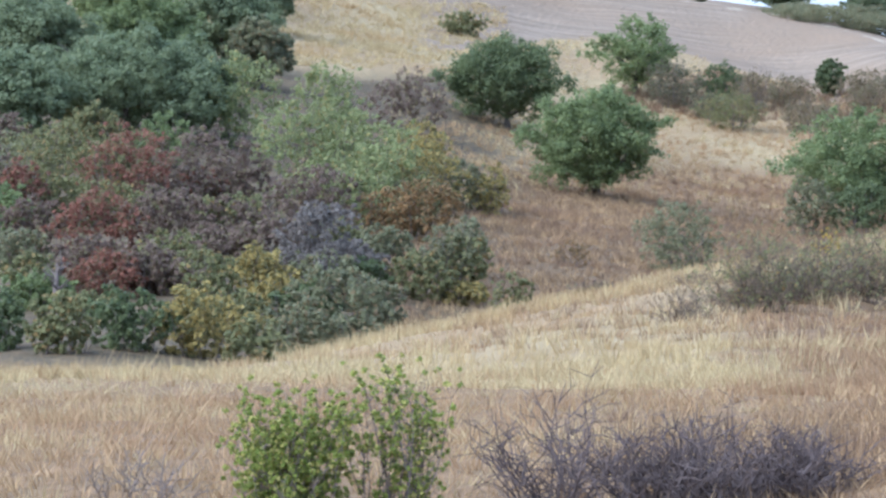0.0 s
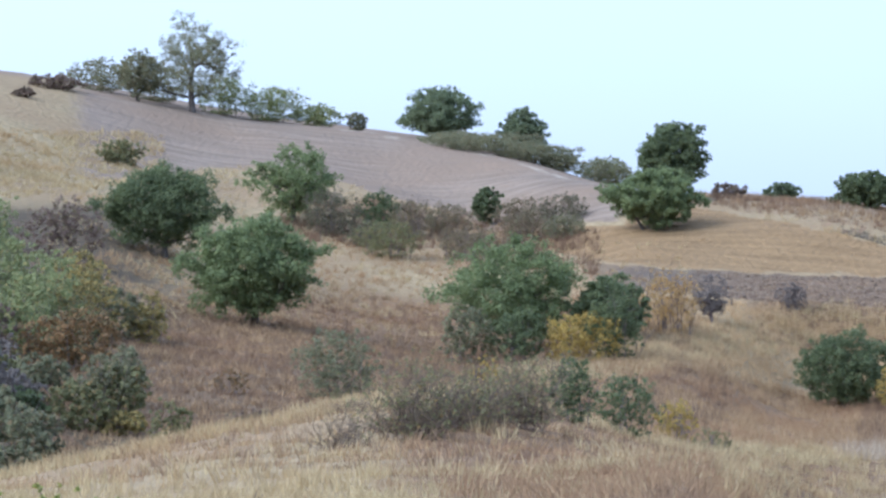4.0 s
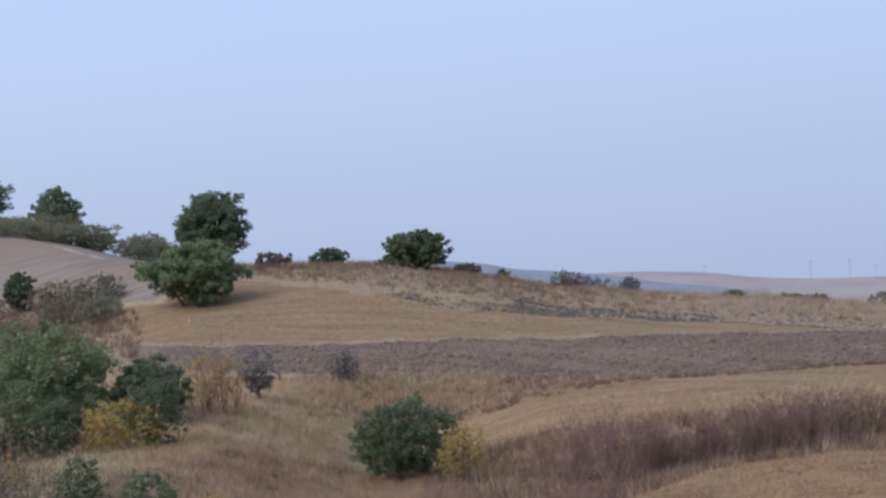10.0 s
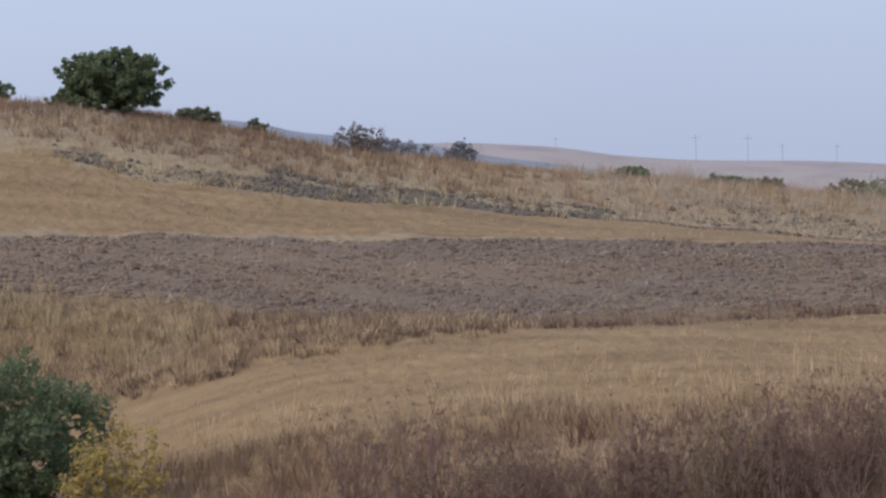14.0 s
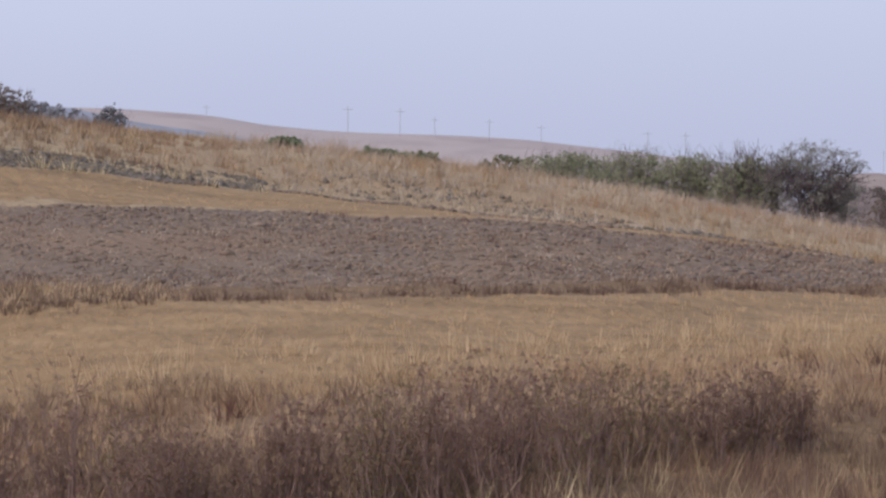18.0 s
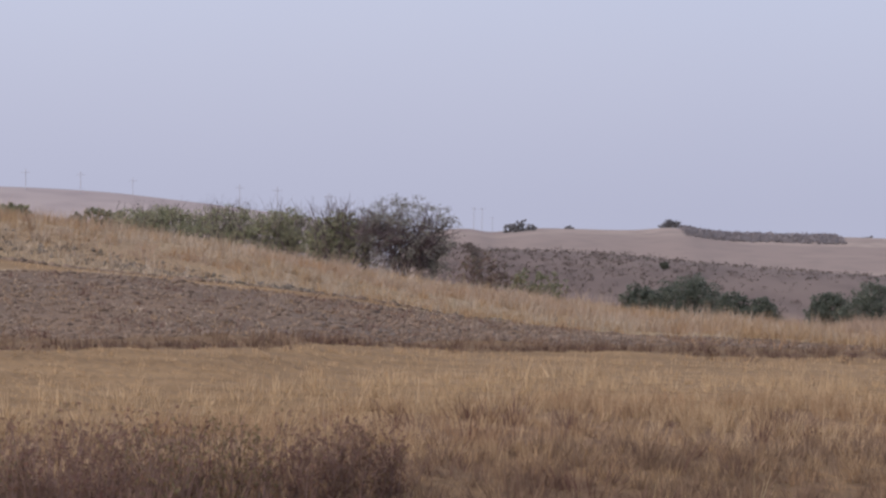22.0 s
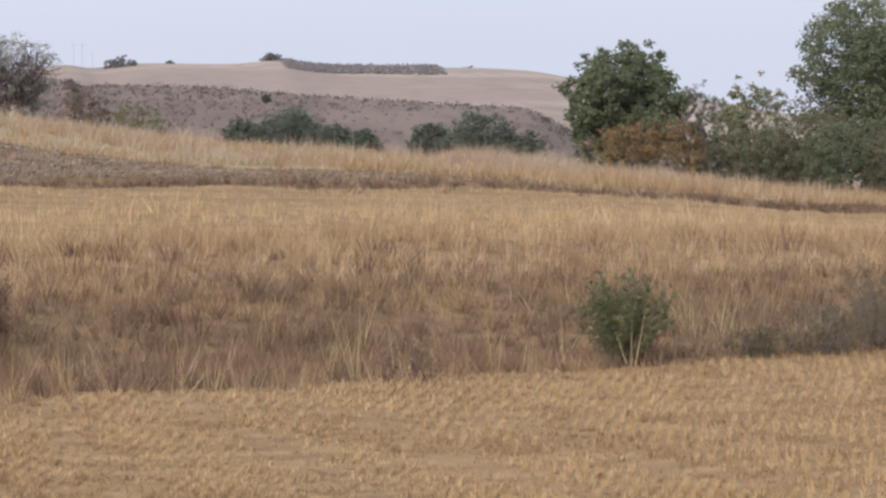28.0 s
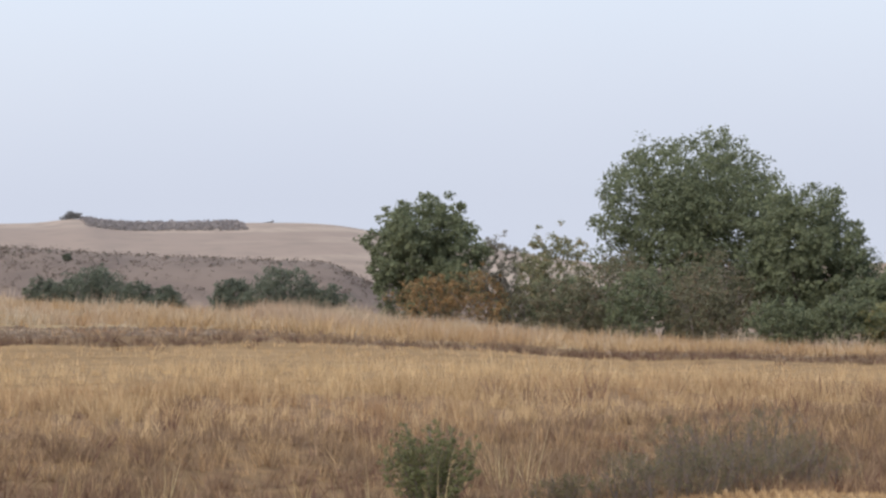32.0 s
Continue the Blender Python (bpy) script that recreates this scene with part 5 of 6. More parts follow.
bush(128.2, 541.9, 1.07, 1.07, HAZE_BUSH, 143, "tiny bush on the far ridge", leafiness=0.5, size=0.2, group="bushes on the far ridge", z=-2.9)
bush(65.4, 294.6, 0.5, 0.46, HOLLOW_GREEN, 297, "small dark bush standing alone in the hollow", leafiness=3.0, size=0.05, z=-3.33)
bush(53.3, 257.5, 2.26, 2.03, HOLLOW_GREEN, 144, "dark green bush in the hollow", leafiness=4.0, size=0.075, group="bushes in the hollow")
bush(54.9, 256.0, 3.62, 2.85, HOLLOW_GREEN, 145, "dark green bush in the hollow", leafiness=4.0, size=0.075, group="bushes in the hollow")
bush(56.1, 253.5, 1.73, 2.14, HOLLOW_GREEN, 146, "dark green bush in the hollow", leafiness=4.0, size=0.075, group="bushes in the hollow")
bush(57.0, 252.2, 1.72, 1.92, HOLLOW_GREEN, 147, "dark green bush in the hollow", leafiness=4.0, size=0.075, group="bushes in the hollow")
bush(57.8, 245.6, 2.09, 2.28, HOLLOW_GREEN, 148, "dark green bush in the hollow", leafiness=4.0, size=0.075, group="bushes in the hollow")
bush(59.4, 244.0, 3.65, 3.03, HOLLOW_GREEN, 149, "dark green bush in the hollow", leafiness=4.0, size=0.075, group="bushes in the hollow")
bush(61.2, 243.3, 2.12, 2.23, HOLLOW_GREEN, 150, "dark green bush in the hollow", leafiness=4.0, size=0.075, group="bushes in the hollow")
tree(52.8, 211.3, 4.30, 4.85, GREEN2, 151, "dense green tree at the field edge", trunk=0.04, stems=2, leafiness=2.0, size=0.125, shape=0.5)
bush(51.3, 207.4, 2.5, 2.05, ORANGE, 152, "rust-orange autumn bush on the gully slope", leafiness=1.5, size=0.06)
bush(52.6, 206.8, 2.6, 2.3, ORANGE, 153, "rust-orange autumn bush on the gully slope", leafiness=1.5, size=0.06)
tree(56.5, 214.0, 1.9, 4.0, GREY_TREE, 154, "grey half-bare tree between green ones", trunk=0.1, leafiness=1.2, size=0.06, twiggy=3)
tree(57.0, 210.6, 2.9, 4.1, GREY_GREEN, 155, "grey-green tree in the row", trunk=0.1, leafiness=1.3, size=0.08)
bush(53.9, 206.4, 2.01, 1.72, ROW_OLIVE, 156, "brownish olive shrub in the tree row", leafiness=1.0, size=0.07)
tree(63.4, 213.0, 6.60, 8.0, GREEN2, 157, "tall broad green tree with small leaves", trunk=0.06, stems=3, leafiness=3.1, size=0.125, shape=-0.6)
tree(62.6, 202.5, 4.60, 5.6, GREEN2, 158, "green tree beside the tallest one", trunk=0.08, stems=2, leafiness=2.4, size=0.125, shape=0.6)
bush(55.6, 206.7, 2.49, 2.55, GREEN2, 159, "dark green shrub at the foot of the trees", leafiness=1.6, size=0.075, group="shrubs below the tree row")
bush(55.3, 204.7, 2.81, 2.45, ROW_OLIVE, 160, "low olive-brown shrub in the tree row", leafiness=2.0, size=0.075, group="shrubs below the tree row")
bush(56.6, 203.0, 2.52, 2.99, GREEN2, 161, "dark green shrub at the foot of the trees", leafiness=2.0, size=0.075, group="shrubs below the tree row")
bush(58.5, 202.0, 2.52, 2.73, ROW_OLIVE, 162, "leafy olive-brown shrub in the tree row", leafiness=2.0, size=0.075, group="shrubs below the tree row")
bush(59.0, 197.4, 2.44, 1.85, GREEN2, 163, "dark shrub at the foot of the trees", leafiness=2.0, size=0.075, group="shrubs below the tree row")
bush(60.6, 196.5, 2.27, 2.25, GREEN2, 164, "dark shrub at the foot of the trees", leafiness=2.0, size=0.075, group="shrubs below the tree row")
tree(64.2, 199.1, 4.14, 2.99, GREEN2, 165, "dark tree at the end of the row", trunk=0.08, leafiness=1.4, size=0.125)
tree(69.5, 200.7, 5.20, 4.26, GREEN2, 166, "green tree at the end of the row", trunk=0.08, leafiness=1.5, size=0.125)
fan_shrub(28.7, 151.8, 1.8, 1.8, SHRUB, 167, "upright green shrub with pale bare stems at the stubble edge", stems=64, size=0.020, bare=0.16)
bush(7.0, 148.7, 1.11, 1.85, RED_WEED, 168, "dark red-brown seedhead brush on the bank", leafiness=0.75, size=0.017, stems=30, fork=7, wand=True, bark=WEED_BARK, poke=0.12, group="brush along the bank")
bush(7.8, 149.2, 1.64, 1.74, BROWN_WEED, 169, "dark red-brown seedhead brush on the bank", leafiness=0.75, size=0.017, stems=30, fork=7, wand=True, bark=WEED_BARK, poke=0.12, group="brush along the bank")
bush(9.1, 149.7, 1.66, 1.97, RED_WEED, 170, "dark red-brown seedhead brush on the bank", leafiness=0.75, size=0.017, stems=30, fork=7, wand=True, bark=WEED_BARK, poke=0.12, group="brush along the bank")
bush(10.7, 150.2, 1.59, 2.07, GREEN_WEED, 171, "dark red-brown seedhead brush on the bank", leafiness=0.75, size=0.017, stems=30, fork=7, wand=True, bark=WEED_BARK, poke=0.12, group="brush along the bank")
bush(12.0, 150.6, 1.52, 2.05, RED_WEED, 172, "dark red-brown seedhead brush on the bank", leafiness=0.75, size=0.017, stems=30, fork=7, wand=True, bark=WEED_BARK, poke=0.12, group="brush along the bank")
bush(13.0, 151.1, 1.26, 1.82, BROWN_WEED, 173, "dark red-brown seedhead brush on the bank", leafiness=0.75, size=0.017, stems=30, fork=7, wand=True, bark=WEED_BARK, poke=0.12, group="brush along the bank")
bush(14.1, 151.5, 1.27, 1.66, RED_WEED, 174, "dark red-brown seedhead brush on the bank", leafiness=0.75, size=0.017, stems=30, fork=7, wand=True, bark=WEED_BARK, poke=0.12, group="brush along the bank")
bush(15.1, 151.9, 1.38, 1.67, GREEN_WEED, 175, "dark red-brown seedhead brush on the bank", leafiness=0.75, size=0.017, stems=30, fork=7, wand=True, bark=WEED_BARK, poke=0.12, group="brush along the bank")
bush(16.2, 152.3, 1.39, 1.59, RED_WEED, 176, "dark red-brown seedhead brush on the bank", leafiness=0.75, size=0.017, stems=30, fork=7, wand=True, bark=WEED_BARK, poke=0.12, group="brush along the bank")
bush(17.1, 152.7, 1.03, 1.62, BROWN_WEED, 177, "dark red-brown seedhead brush on the bank", leafiness=0.75, size=0.017, stems=30, fork=7, wand=True, bark=WEED_BARK, poke=0.12, group="brush along the bank")
bush(17.9, 153.2, 1.13, 1.23, RED_WEED, 178, "dark red-brown seedhead brush on the bank", leafiness=0.75, size=0.017, stems=30, fork=7, wand=True, bark=WEED_BARK, poke=0.12, group="brush along the bank")
bush(4.5, 149.8, 1.13, 2.44, BROWN_WEED, 179, "dark red-brown seedhead brush on the bank", leafiness=0.75, size=0.017, stems=26, fork=6, wand=True, bark=WEED_BARK, poke=0.12, group="brush along the bank")
bush(5.7, 149.8, 1.22, 2.75, RED_WEED, 180, "dark red-brown seedhead brush on the bank", leafiness=0.75, size=0.017, stems=26, fork=6, wand=True, bark=WEED_BARK, poke=0.12, group="brush along the bank")
bush(6.8, 149.7, 1.13, 2.06, GREEN_WEED, 181, "dark red-brown seedhead brush on the bank", leafiness=0.75, size=0.017, stems=26, fork=6, wand=True, bark=WEED_BARK, poke=0.12, group="brush along the bank")
bush(7.6, 149.6, 0.87, 1.75, BROWN_WEED, 182, "dark red-brown seedhead brush on the bank", leafiness=0.75, size=0.017, stems=26, fork=6, wand=True, bark=WEED_BARK, poke=0.12, group="brush along the bank")
bush(9.3, 149.5, 1.13, 2.03, RED_WEED, 183, "dark red-brown seedhead brush on the bank", leafiness=0.75, size=0.017, stems=26, fork=6, wand=True, bark=WEED_BARK, poke=0.12, group="brush along the bank")
bush(10.5, 149.4, 1.13, 1.96, GREEN_WEED, 184, "dark red-brown seedhead brush on the bank", leafiness=0.75, size=0.017, stems=26, fork=6, wand=True, bark=WEED_BARK, poke=0.12, group="brush along the bank")
bush(11.3, 149.3, 0.96, 2.15, BROWN_WEED, 185, "dark red-brown seedhead brush on the bank", leafiness=0.75, size=0.017, stems=26, fork=6, wand=True, bark=WEED_BARK, poke=0.12, group="brush along the bank")
bush(12.4, 149.1, 1.39, 2.23, RED_WEED, 186, "dark red-brown seedhead brush on the bank", leafiness=0.75, size=0.017, stems=26, fork=6, wand=True, bark=WEED_BARK, poke=0.12, group="brush along the bank")
bush(13.5, 148.9, 1.22, 2.07, GREEN_WEED, 187, "dark red-brown seedhead brush on the bank", leafiness=0.75, size=0.017, stems=26, fork=6, wand=True, bark=WEED_BARK, poke=0.12, group="brush along the bank")
bush(30.9, 151.0, 1.5, 0.62, BRAMBLE, 188, "low grey-green bramble at the stubble edge", leafiness=1.5, size=0.022, stems=40, fork=6, rag=0.5)
bush(32.2, 151.0, 1.9, 0.95, BRAMBLE, 189, "low dark bramble at the stubble edge", leafiness=1.5, size=0.022, stems=40, fork=6, rag=0.5)
tree(-29.1, 95.7, 1.29, 2.63, TWIG_LEAF, 190, "dead leaning tree with bleached bare branches", trunk=0.3, leafiness=0.0, bark=TWIG, lean=0.4)
tree(-22.8, 98.4, 0.65, 2.13, TWIG_LEAF, 191, "slim half-bare tree with a pale trunk", trunk=0.3, leafiness=0.25, size=0.06, bark=PALE_BARK)
bush(-15.9, 149.2, 2.25, 2.74, GREY_GREEN, 192, "low grey-green thicket under the oak", leafiness=1.2, size=0.09, group="grey-green thickets")
bush(-14.0, 149.3, 2.36, 2.43, DARK_GREEN, 193, "dark green shrub under the oak", leafiness=1.2, size=0.09)
bush(-10.3, 149.6, 2.14, 3.51, DARK_GREEN, 194, "dark green shrub beside the oak", leafiness=1.2, size=0.09)
bush(-17.9, 195.5, 2.6, 1.7, SCRUB_BROWN, 195, "grey-brown thicket below the ridge field", leafiness=1.4, size=0.055, stems=24, fork=6)
bush(-15.9, 193.6, 2.3, 1.45, GREY_GREEN, 196, "grey-green thicket below the ridge field", leafiness=1.4, size=0.055, stems=24, fork=6, group="grey-green thickets")
bush(-19.4, 188.6, 2.2, 2.3, SCRUB_BROWN, 197, "dull brown thicket on the slope", leafiness=1.1, size=0.05, stems=28, fork=6)
bush(-22.3, 199.6, 2.6, 1.9, SCRUB_BROWN, 299, "brown scrub below the ridge field", leafiness=1.6, size=0.055, stems=24)
bush(-25.6, 193.4, 2.2, 1.5, ROW_OLIVE, 300, "low dark scrub between the oaks", leafiness=1.8, size=0.055, stems=24)
bush(5.2, 136.3, 0.67, 3.53, RED_WEED, 198, "tall dark seedhead sprig on the bank", leafiness=0.5, size=0.022, stems=9, fork=6, wand=True, bark=WEED_BARK, foot_spread=0.6)
bush(3.8, 136.3, 0.69, 3.47, RED_WEED, 199, "tall dark seedhead sprig on the bank", leafiness=0.4, size=0.022, stems=7, fork=6, wand=True, bark=WEED_BARK, foot_spread=0.6)
bush(-25.2, 234.6, 5.06, 1.28, GREY_GREEN, 200, "dark hedge bush below the ridge trees", leafiness=2.4, size=0.065, group="hedge bushes")
bush(-21.8, 235.0, 3.88, 1.25, GREY_GREEN, 201, "dark hedge bush below the ridge trees", leafiness=2.4, size=0.065, group="hedge bushes")
bush(-19.7, 235.2, 2.53, 1.26, GREY_GREEN, 202, "dark hedge bush below the ridge trees", leafiness=2.4, size=0.065, group="hedge bushes")
bush(-17.1, 235.4, 3.71, 1.82, GREY_GREEN, 203, "dark hedge bush below the ridge trees", leafiness=2.4, size=0.065, group="hedge bushes")
bush(-43.2, 143.9, 2.47, 2.11, OLIVE, 204, "olive autumn shrub on the gully slope", leafiness=0.9, size=0.10, group="shrubs of the gully scrub")
bush(-38.4, 147.2, 2.80, 3.14, GREEN, 205, "green shrub on the gully slope", leafiness=0.9, size=0.10, group="shrubs of the gully scrub")
bush(-43.5, 147.4, 2.64, 1.42, RED, 206, "red autumn shrub on the gully slope", leafiness=0.9, size=0.10, group="shrubs of the gully scrub")
bush(-34.0, 148.3, 2.65, 2.55, PALE_GREEN, 207, "pale green willow-like shrub on the gully slope", leafiness=0.9, size=0.10, group="shrubs of the gully scrub")
bush(-45.8, 143.5, 2.72, 2.05, OLIVE, 208, "olive autumn shrub of the gully scrub", leafiness=0.9, size=0.10, group="autumn shrubs")
bush(-42.5, 144.4, 3.78, 1.97, OLIVE, 209, "olive autumn shrub on the gully slope", leafiness=0.9, size=0.10, group="shrubs of the gully scrub")
bush(-29.4, 136.0, 2.96, 3.41, PALE_GREEN, 210, "pale green willow-like shrub on the gully slope", leafiness=0.9, size=0.10, group="shrubs of the gully scrub")
bush(-37.9, 137.0, 2.62, 2.25, GREEN, 211, "green shrub on the gully slope", leafiness=0.9, size=0.10, group="shrubs of the gully scrub")
bush(-43.2, 135.1, 2.39, 2.13, RUSSET, 212, "russet thicket of the gully scrub", leafiness=0.9, size=0.10, group="russet thickets")
bush(-41.4, 133.0, 2.60, 1.45, OLIVE, 213, "olive autumn shrub of the gully scrub", leafiness=0.9, size=0.10, group="autumn shrubs")
bush(-40.4, 136.9, 2.72, 2.23, OLIVE, 214, "olive autumn shrub on the gully slope", leafiness=0.9, size=0.10, group="shrubs of the gully scrub")
bush(-42.4, 133.6, 1.88, 1.57, GREY_GREEN, 215, "grey-green thicket of the gully scrub", leafiness=0.9, size=0.10, group="grey-green thickets")
bush(-40.6, 129.1, 2.82, 1.79, GREY_GREEN, 216, "grey-green thicket of the gully scrub", leafiness=0.9, size=0.10, group="grey-green thickets")
bush(-27.7, 127.0, 3.29, 2.92, PALE_GREEN, 217, "pale green willow-like shrub on the gully slope", leafiness=0.9, size=0.10, group="shrubs of the gully scrub")
bush(-37.2, 128.5, 2.28, 1.99, OLIVE, 218, "olive autumn shrub on the gully slope", leafiness=0.9, size=0.10, group="shrubs of the gully scrub")
bush(-37.8, 129.3, 2.34, 2.10, OLIVE, 219, "olive autumn shrub on the gully slope", leafiness=0.9, size=0.10, group="shrubs of the gully scrub")
bush(-37.7, 130.8, 2.11, 1.51, RED, 220, "red autumn shrub on the gully slope", leafiness=0.9, size=0.10, group="shrubs of the gully scrub")
bush(-27.5, 133.7, 2.90, 3.09, DULL_YELLOW, 221, "yellow autumn shrub on the gully slope", leafiness=0.9, size=0.10, group="shrubs of the gully scrub")
bush(-38.6, 119.8, 1.68, 1.47, GREY_GREEN, 222, "grey-green thicket of the gully scrub", leafiness=0.9, size=0.10, group="grey-green thickets")
bush(-33.1, 126.8, 2.81, 1.54, RUSSET, 223, "purple-brown thicket on the gully slope", leafiness=0.9, size=0.10, group="shrubs of the gully scrub")
bush(-28.8, 123.7, 2.50, 2.56, PALE_GREEN, 224, "pale green willow-like shrub on the gully slope", leafiness=0.9, size=0.10, group="shrubs of the gully scrub")
bush(-32.9, 122.7, 2.24, 1.74, RUSSET, 225, "purple-brown thicket on the gully slope", leafiness=0.9, size=0.10, group="shrubs of the gully scrub")
bush(-32.9, 123.4, 2.02, 1.79, RED, 226, "red autumn shrub on the gully slope", leafiness=0.9, size=0.10, group="shrubs of the gully scrub")
bush(-33.6, 121.1, 2.28, 1.58, RUSSET, 227, "purple-brown thicket on the gully slope", leafiness=0.9, size=0.10, group="shrubs of the gully scrub")
bush(-24.8, 120.4, 2.41, 2.37, ORANGE, 228, "rusty orange shrub on the gully slope", leafiness=0.9, size=0.10, group="shrubs of the gully scrub")
bush(-31.6, 118.3, 2.00, 0.97, RUSSET, 229, "purple-brown thicket on the gully slope", leafiness=0.9, size=0.10, group="shrubs of the gully scrub")
bush(-34.0, 118.3, 2.74, 1.52, OLIVE, 230, "olive autumn shrub on the gully slope", leafiness=0.9, size=0.10, group="shrubs of the gully scrub")
bush(-35.5, 117.4, 2.90, 1.79, OLIVE, 231, "olive autumn shrub on the gully slope", leafiness=0.9, size=0.10, group="shrubs of the gully scrub")
bush(-36.6, 114.2, 2.54, 1.89, GREEN, 232, "green autumn shrub of the gully scrub", leafiness=0.9, size=0.10, group="autumn shrubs")
bush(-36.8, 117.3, 2.60, 1.69, OLIVE, 233, "olive autumn shrub of the gully scrub", leafiness=0.9, size=0.10, group="autumn shrubs")
bush(-28.8, 111.6, 2.66, 1.94, RUSSET, 234, "purple-brown thicket on the gully slope", leafiness=0.9, size=0.10, group="shrubs of the gully scrub")
bush(-36.1, 110.0, 2.36, 0.86, GREY_GREEN, 235, "grey-green thicket of the gully scrub", leafiness=0.9, size=0.10, group="grey-green thickets")
bush(-28.9, 110.9, 2.81, 1.14, RUSSET, 236, "purple-brown thicket on the gully slope", leafiness=0.9, size=0.10, group="shrubs of the gully scrub")
bush(-26.3, 113.1, 2.35, 1.72, TWIG_LEAF, 237, "bare purple-grey thicket on the gully slope", leafiness=0.9, size=0.10, group="shrubs of the gully scrub")
bush(-34.0, 107.7, 2.00, 1.29, GREY_GREEN, 238, "grey-green thicket of the gully scrub", leafiness=0.9, size=0.10, group="grey-green thickets")
bush(-26.3, 112.8, 2.41, 0.86, TWIG_LEAF, 239, "bare purple-grey thicket on the gully slope", leafiness=0.9, size=0.10, group="shrubs of the gully scrub")
bush(-23.8, 105.0, 2.16, 1.07, TWIG_LEAF, 240, "bare purple-grey thicket on the gully slope", leafiness=0.9, size=0.10, group="shrubs of the gully scrub")
bush(-25.4, 106.6, 2.15, 0.78, TWIG_LEAF, 241, "bare purple-grey thicket on the gully slope", leafiness=0.9, size=0.10, group="shrubs of the gully scrub")
bush(-28.4, 103.5, 2.14, 1.64, OLIVE, 242, "olive autumn shrub on the gully slope", leafiness=0.9, size=0.10, group="shrubs of the gully scrub")
bush(-28.3, 108.5, 2.80, 1.22, RUSSET, 243, "purple-brown thicket on the gully slope", leafiness=0.9, size=0.10, group="shrubs of the gully scrub")
bush(-25.2, 106.7, 1.88, 1.01, TWIG_LEAF, 244, "bare purple-grey thicket on the gully slope", leafiness=0.9, size=0.10, group="shrubs of the gully scrub")
bush(-23.8, 105.4, 1.67, 1.13, TWIG_LEAF, 245, "bare purple-grey thicket on the gully slope", leafiness=0.9, size=0.10, group="shrubs of the gully scrub")
bush(-27.9, 100.7, 1.99, 1.15, RUSSET, 246, "russet thicket of the gully scrub", leafiness=0.9, size=0.10, group="russet thickets")
bush(-29.0, 99.7, 2.42, 1.51, RED, 247, "red autumn shrub on the gully slope", leafiness=0.9, size=0.10, group="shrubs of the gully scrub")
bush(-23.2, 99.9, 2.16, 1.46, GREY_GREEN, 248, "dark grey-green thicket on the gully slope", leafiness=0.9, size=0.10, group="shrubs of the gully scrub")
bush(-25.3, 103.3, 2.32, 0.99, OLIVE, 249, "olive autumn shrub on the gully slope", leafiness=0.9, size=0.10, group="shrubs of the gully scrub")
bush(-22.7, 101.5, 1.97, 1.01, DARK_GREEN, 250, "dark green bramble on the gully slope", leafiness=0.9, size=0.10, group="shrubs of the gully scrub")
bush(-30.5, 98.2, 2.12, 1.14, GREEN, 251, "green autumn shrub of the gully scrub", leafiness=0.9, size=0.10, group="autumn shrubs")
bush(-20.8, 88.7, 1.48, 1.17, GREY_GREEN, 252, "dark grey-green thicket on the gully slope", leafiness=0.9, size=0.10, group="shrubs of the gully scrub")
bush(-28.0, 95.3, 1.84, 0.89, OLIVE, 253, "olive autumn shrub on the gully slope", leafiness=0.9, size=0.10, group="shrubs of the gully scrub")
bush(-22.9, 94.2, 2.30, 1.47, DULL_YELLOW, 254, "yellow autumn shrub on the gully slope", leafiness=0.9, size=0.10, group="shrubs of the gully scrub")
bush(-23.4, 90.7, 2.40, 0.76, DULL_YELLOW, 255, "yellow autumn shrub on the gully slope", leafiness=0.9, size=0.10, group="shrubs of the gully scrub")
bush(-23.8, 92.0, 2.12, 1.24, OLIVE, 256, "olive autumn shrub on the gully slope", leafiness=0.9, size=0.10, group="shrubs of the gully scrub")
bush(-22.2, 93.5, 2.16, 1.39, DARK_GREEN, 257, "dark green bramble on the gully slope", leafiness=0.9, size=0.10, group="shrubs of the gully scrub")
tree(-54.7, 192.4, 5.14, 4.59, HAZED_GREEN, 258, "tall tree in the upper wood, leaf colour greyed for haze", trunk=0.05, leafiness=1.3, size=0.15)
tree(-52.4, 198.2, 4.10, 4.56, HAZED_GREEN, 259, "tall tree in the upper wood, leaf colour greyed for haze", trunk=0.05, leafiness=1.3, size=0.15)
tree(-47.4, 190.2, 3.22, 4.26, HAZED_GREEN, 260, "tall tree in the upper wood, leaf colour greyed for haze", trunk=0.05, leafiness=1.3, size=0.15)
tree(-58.4, 189.2, 5.66, 5.43, HAZED_GREEN, 261, "tall tree in the upper wood, leaf colour greyed for haze", trunk=0.05, leafiness=1.3, size=0.15)
bush(33.6, 151.7, 1.9, 1.0, BRAMBLE, 262, "low tangled grey-brown bramble on the bank", leafiness=1.5, size=0.022, stems=40, fork=6, rag=0.5)
bush(34.9, 152.6, 1.9, 1.05, BRAMBLE, 263, "low tangled grey-brown bramble on the bank", leafiness=1.5, size=0.022, stems=40, fork=6, rag=0.5)
bush(36.6, 153.2, 2.1, 1.25, BRAMBLE, 264, "low tangled grey-brown bramble on the bank", leafiness=1.5, size=0.022, stems=40, fork=6, rag=0.5)
bush(35.2, 155.6, 2.2, 1.35, BRAMBLE, 265, "tall tangled grey-brown bramble on the bank", leafiness=1.5, size=0.022, stems=40, fork=6, rag=0.5)
bush(37.3, 156.3, 2.2, 1.5, BRAMBLE, 298, "tall tangled grey-brown bramble on the bank", leafiness=1.5, size=0.022, stems=40, fork=6, rag=0.5)
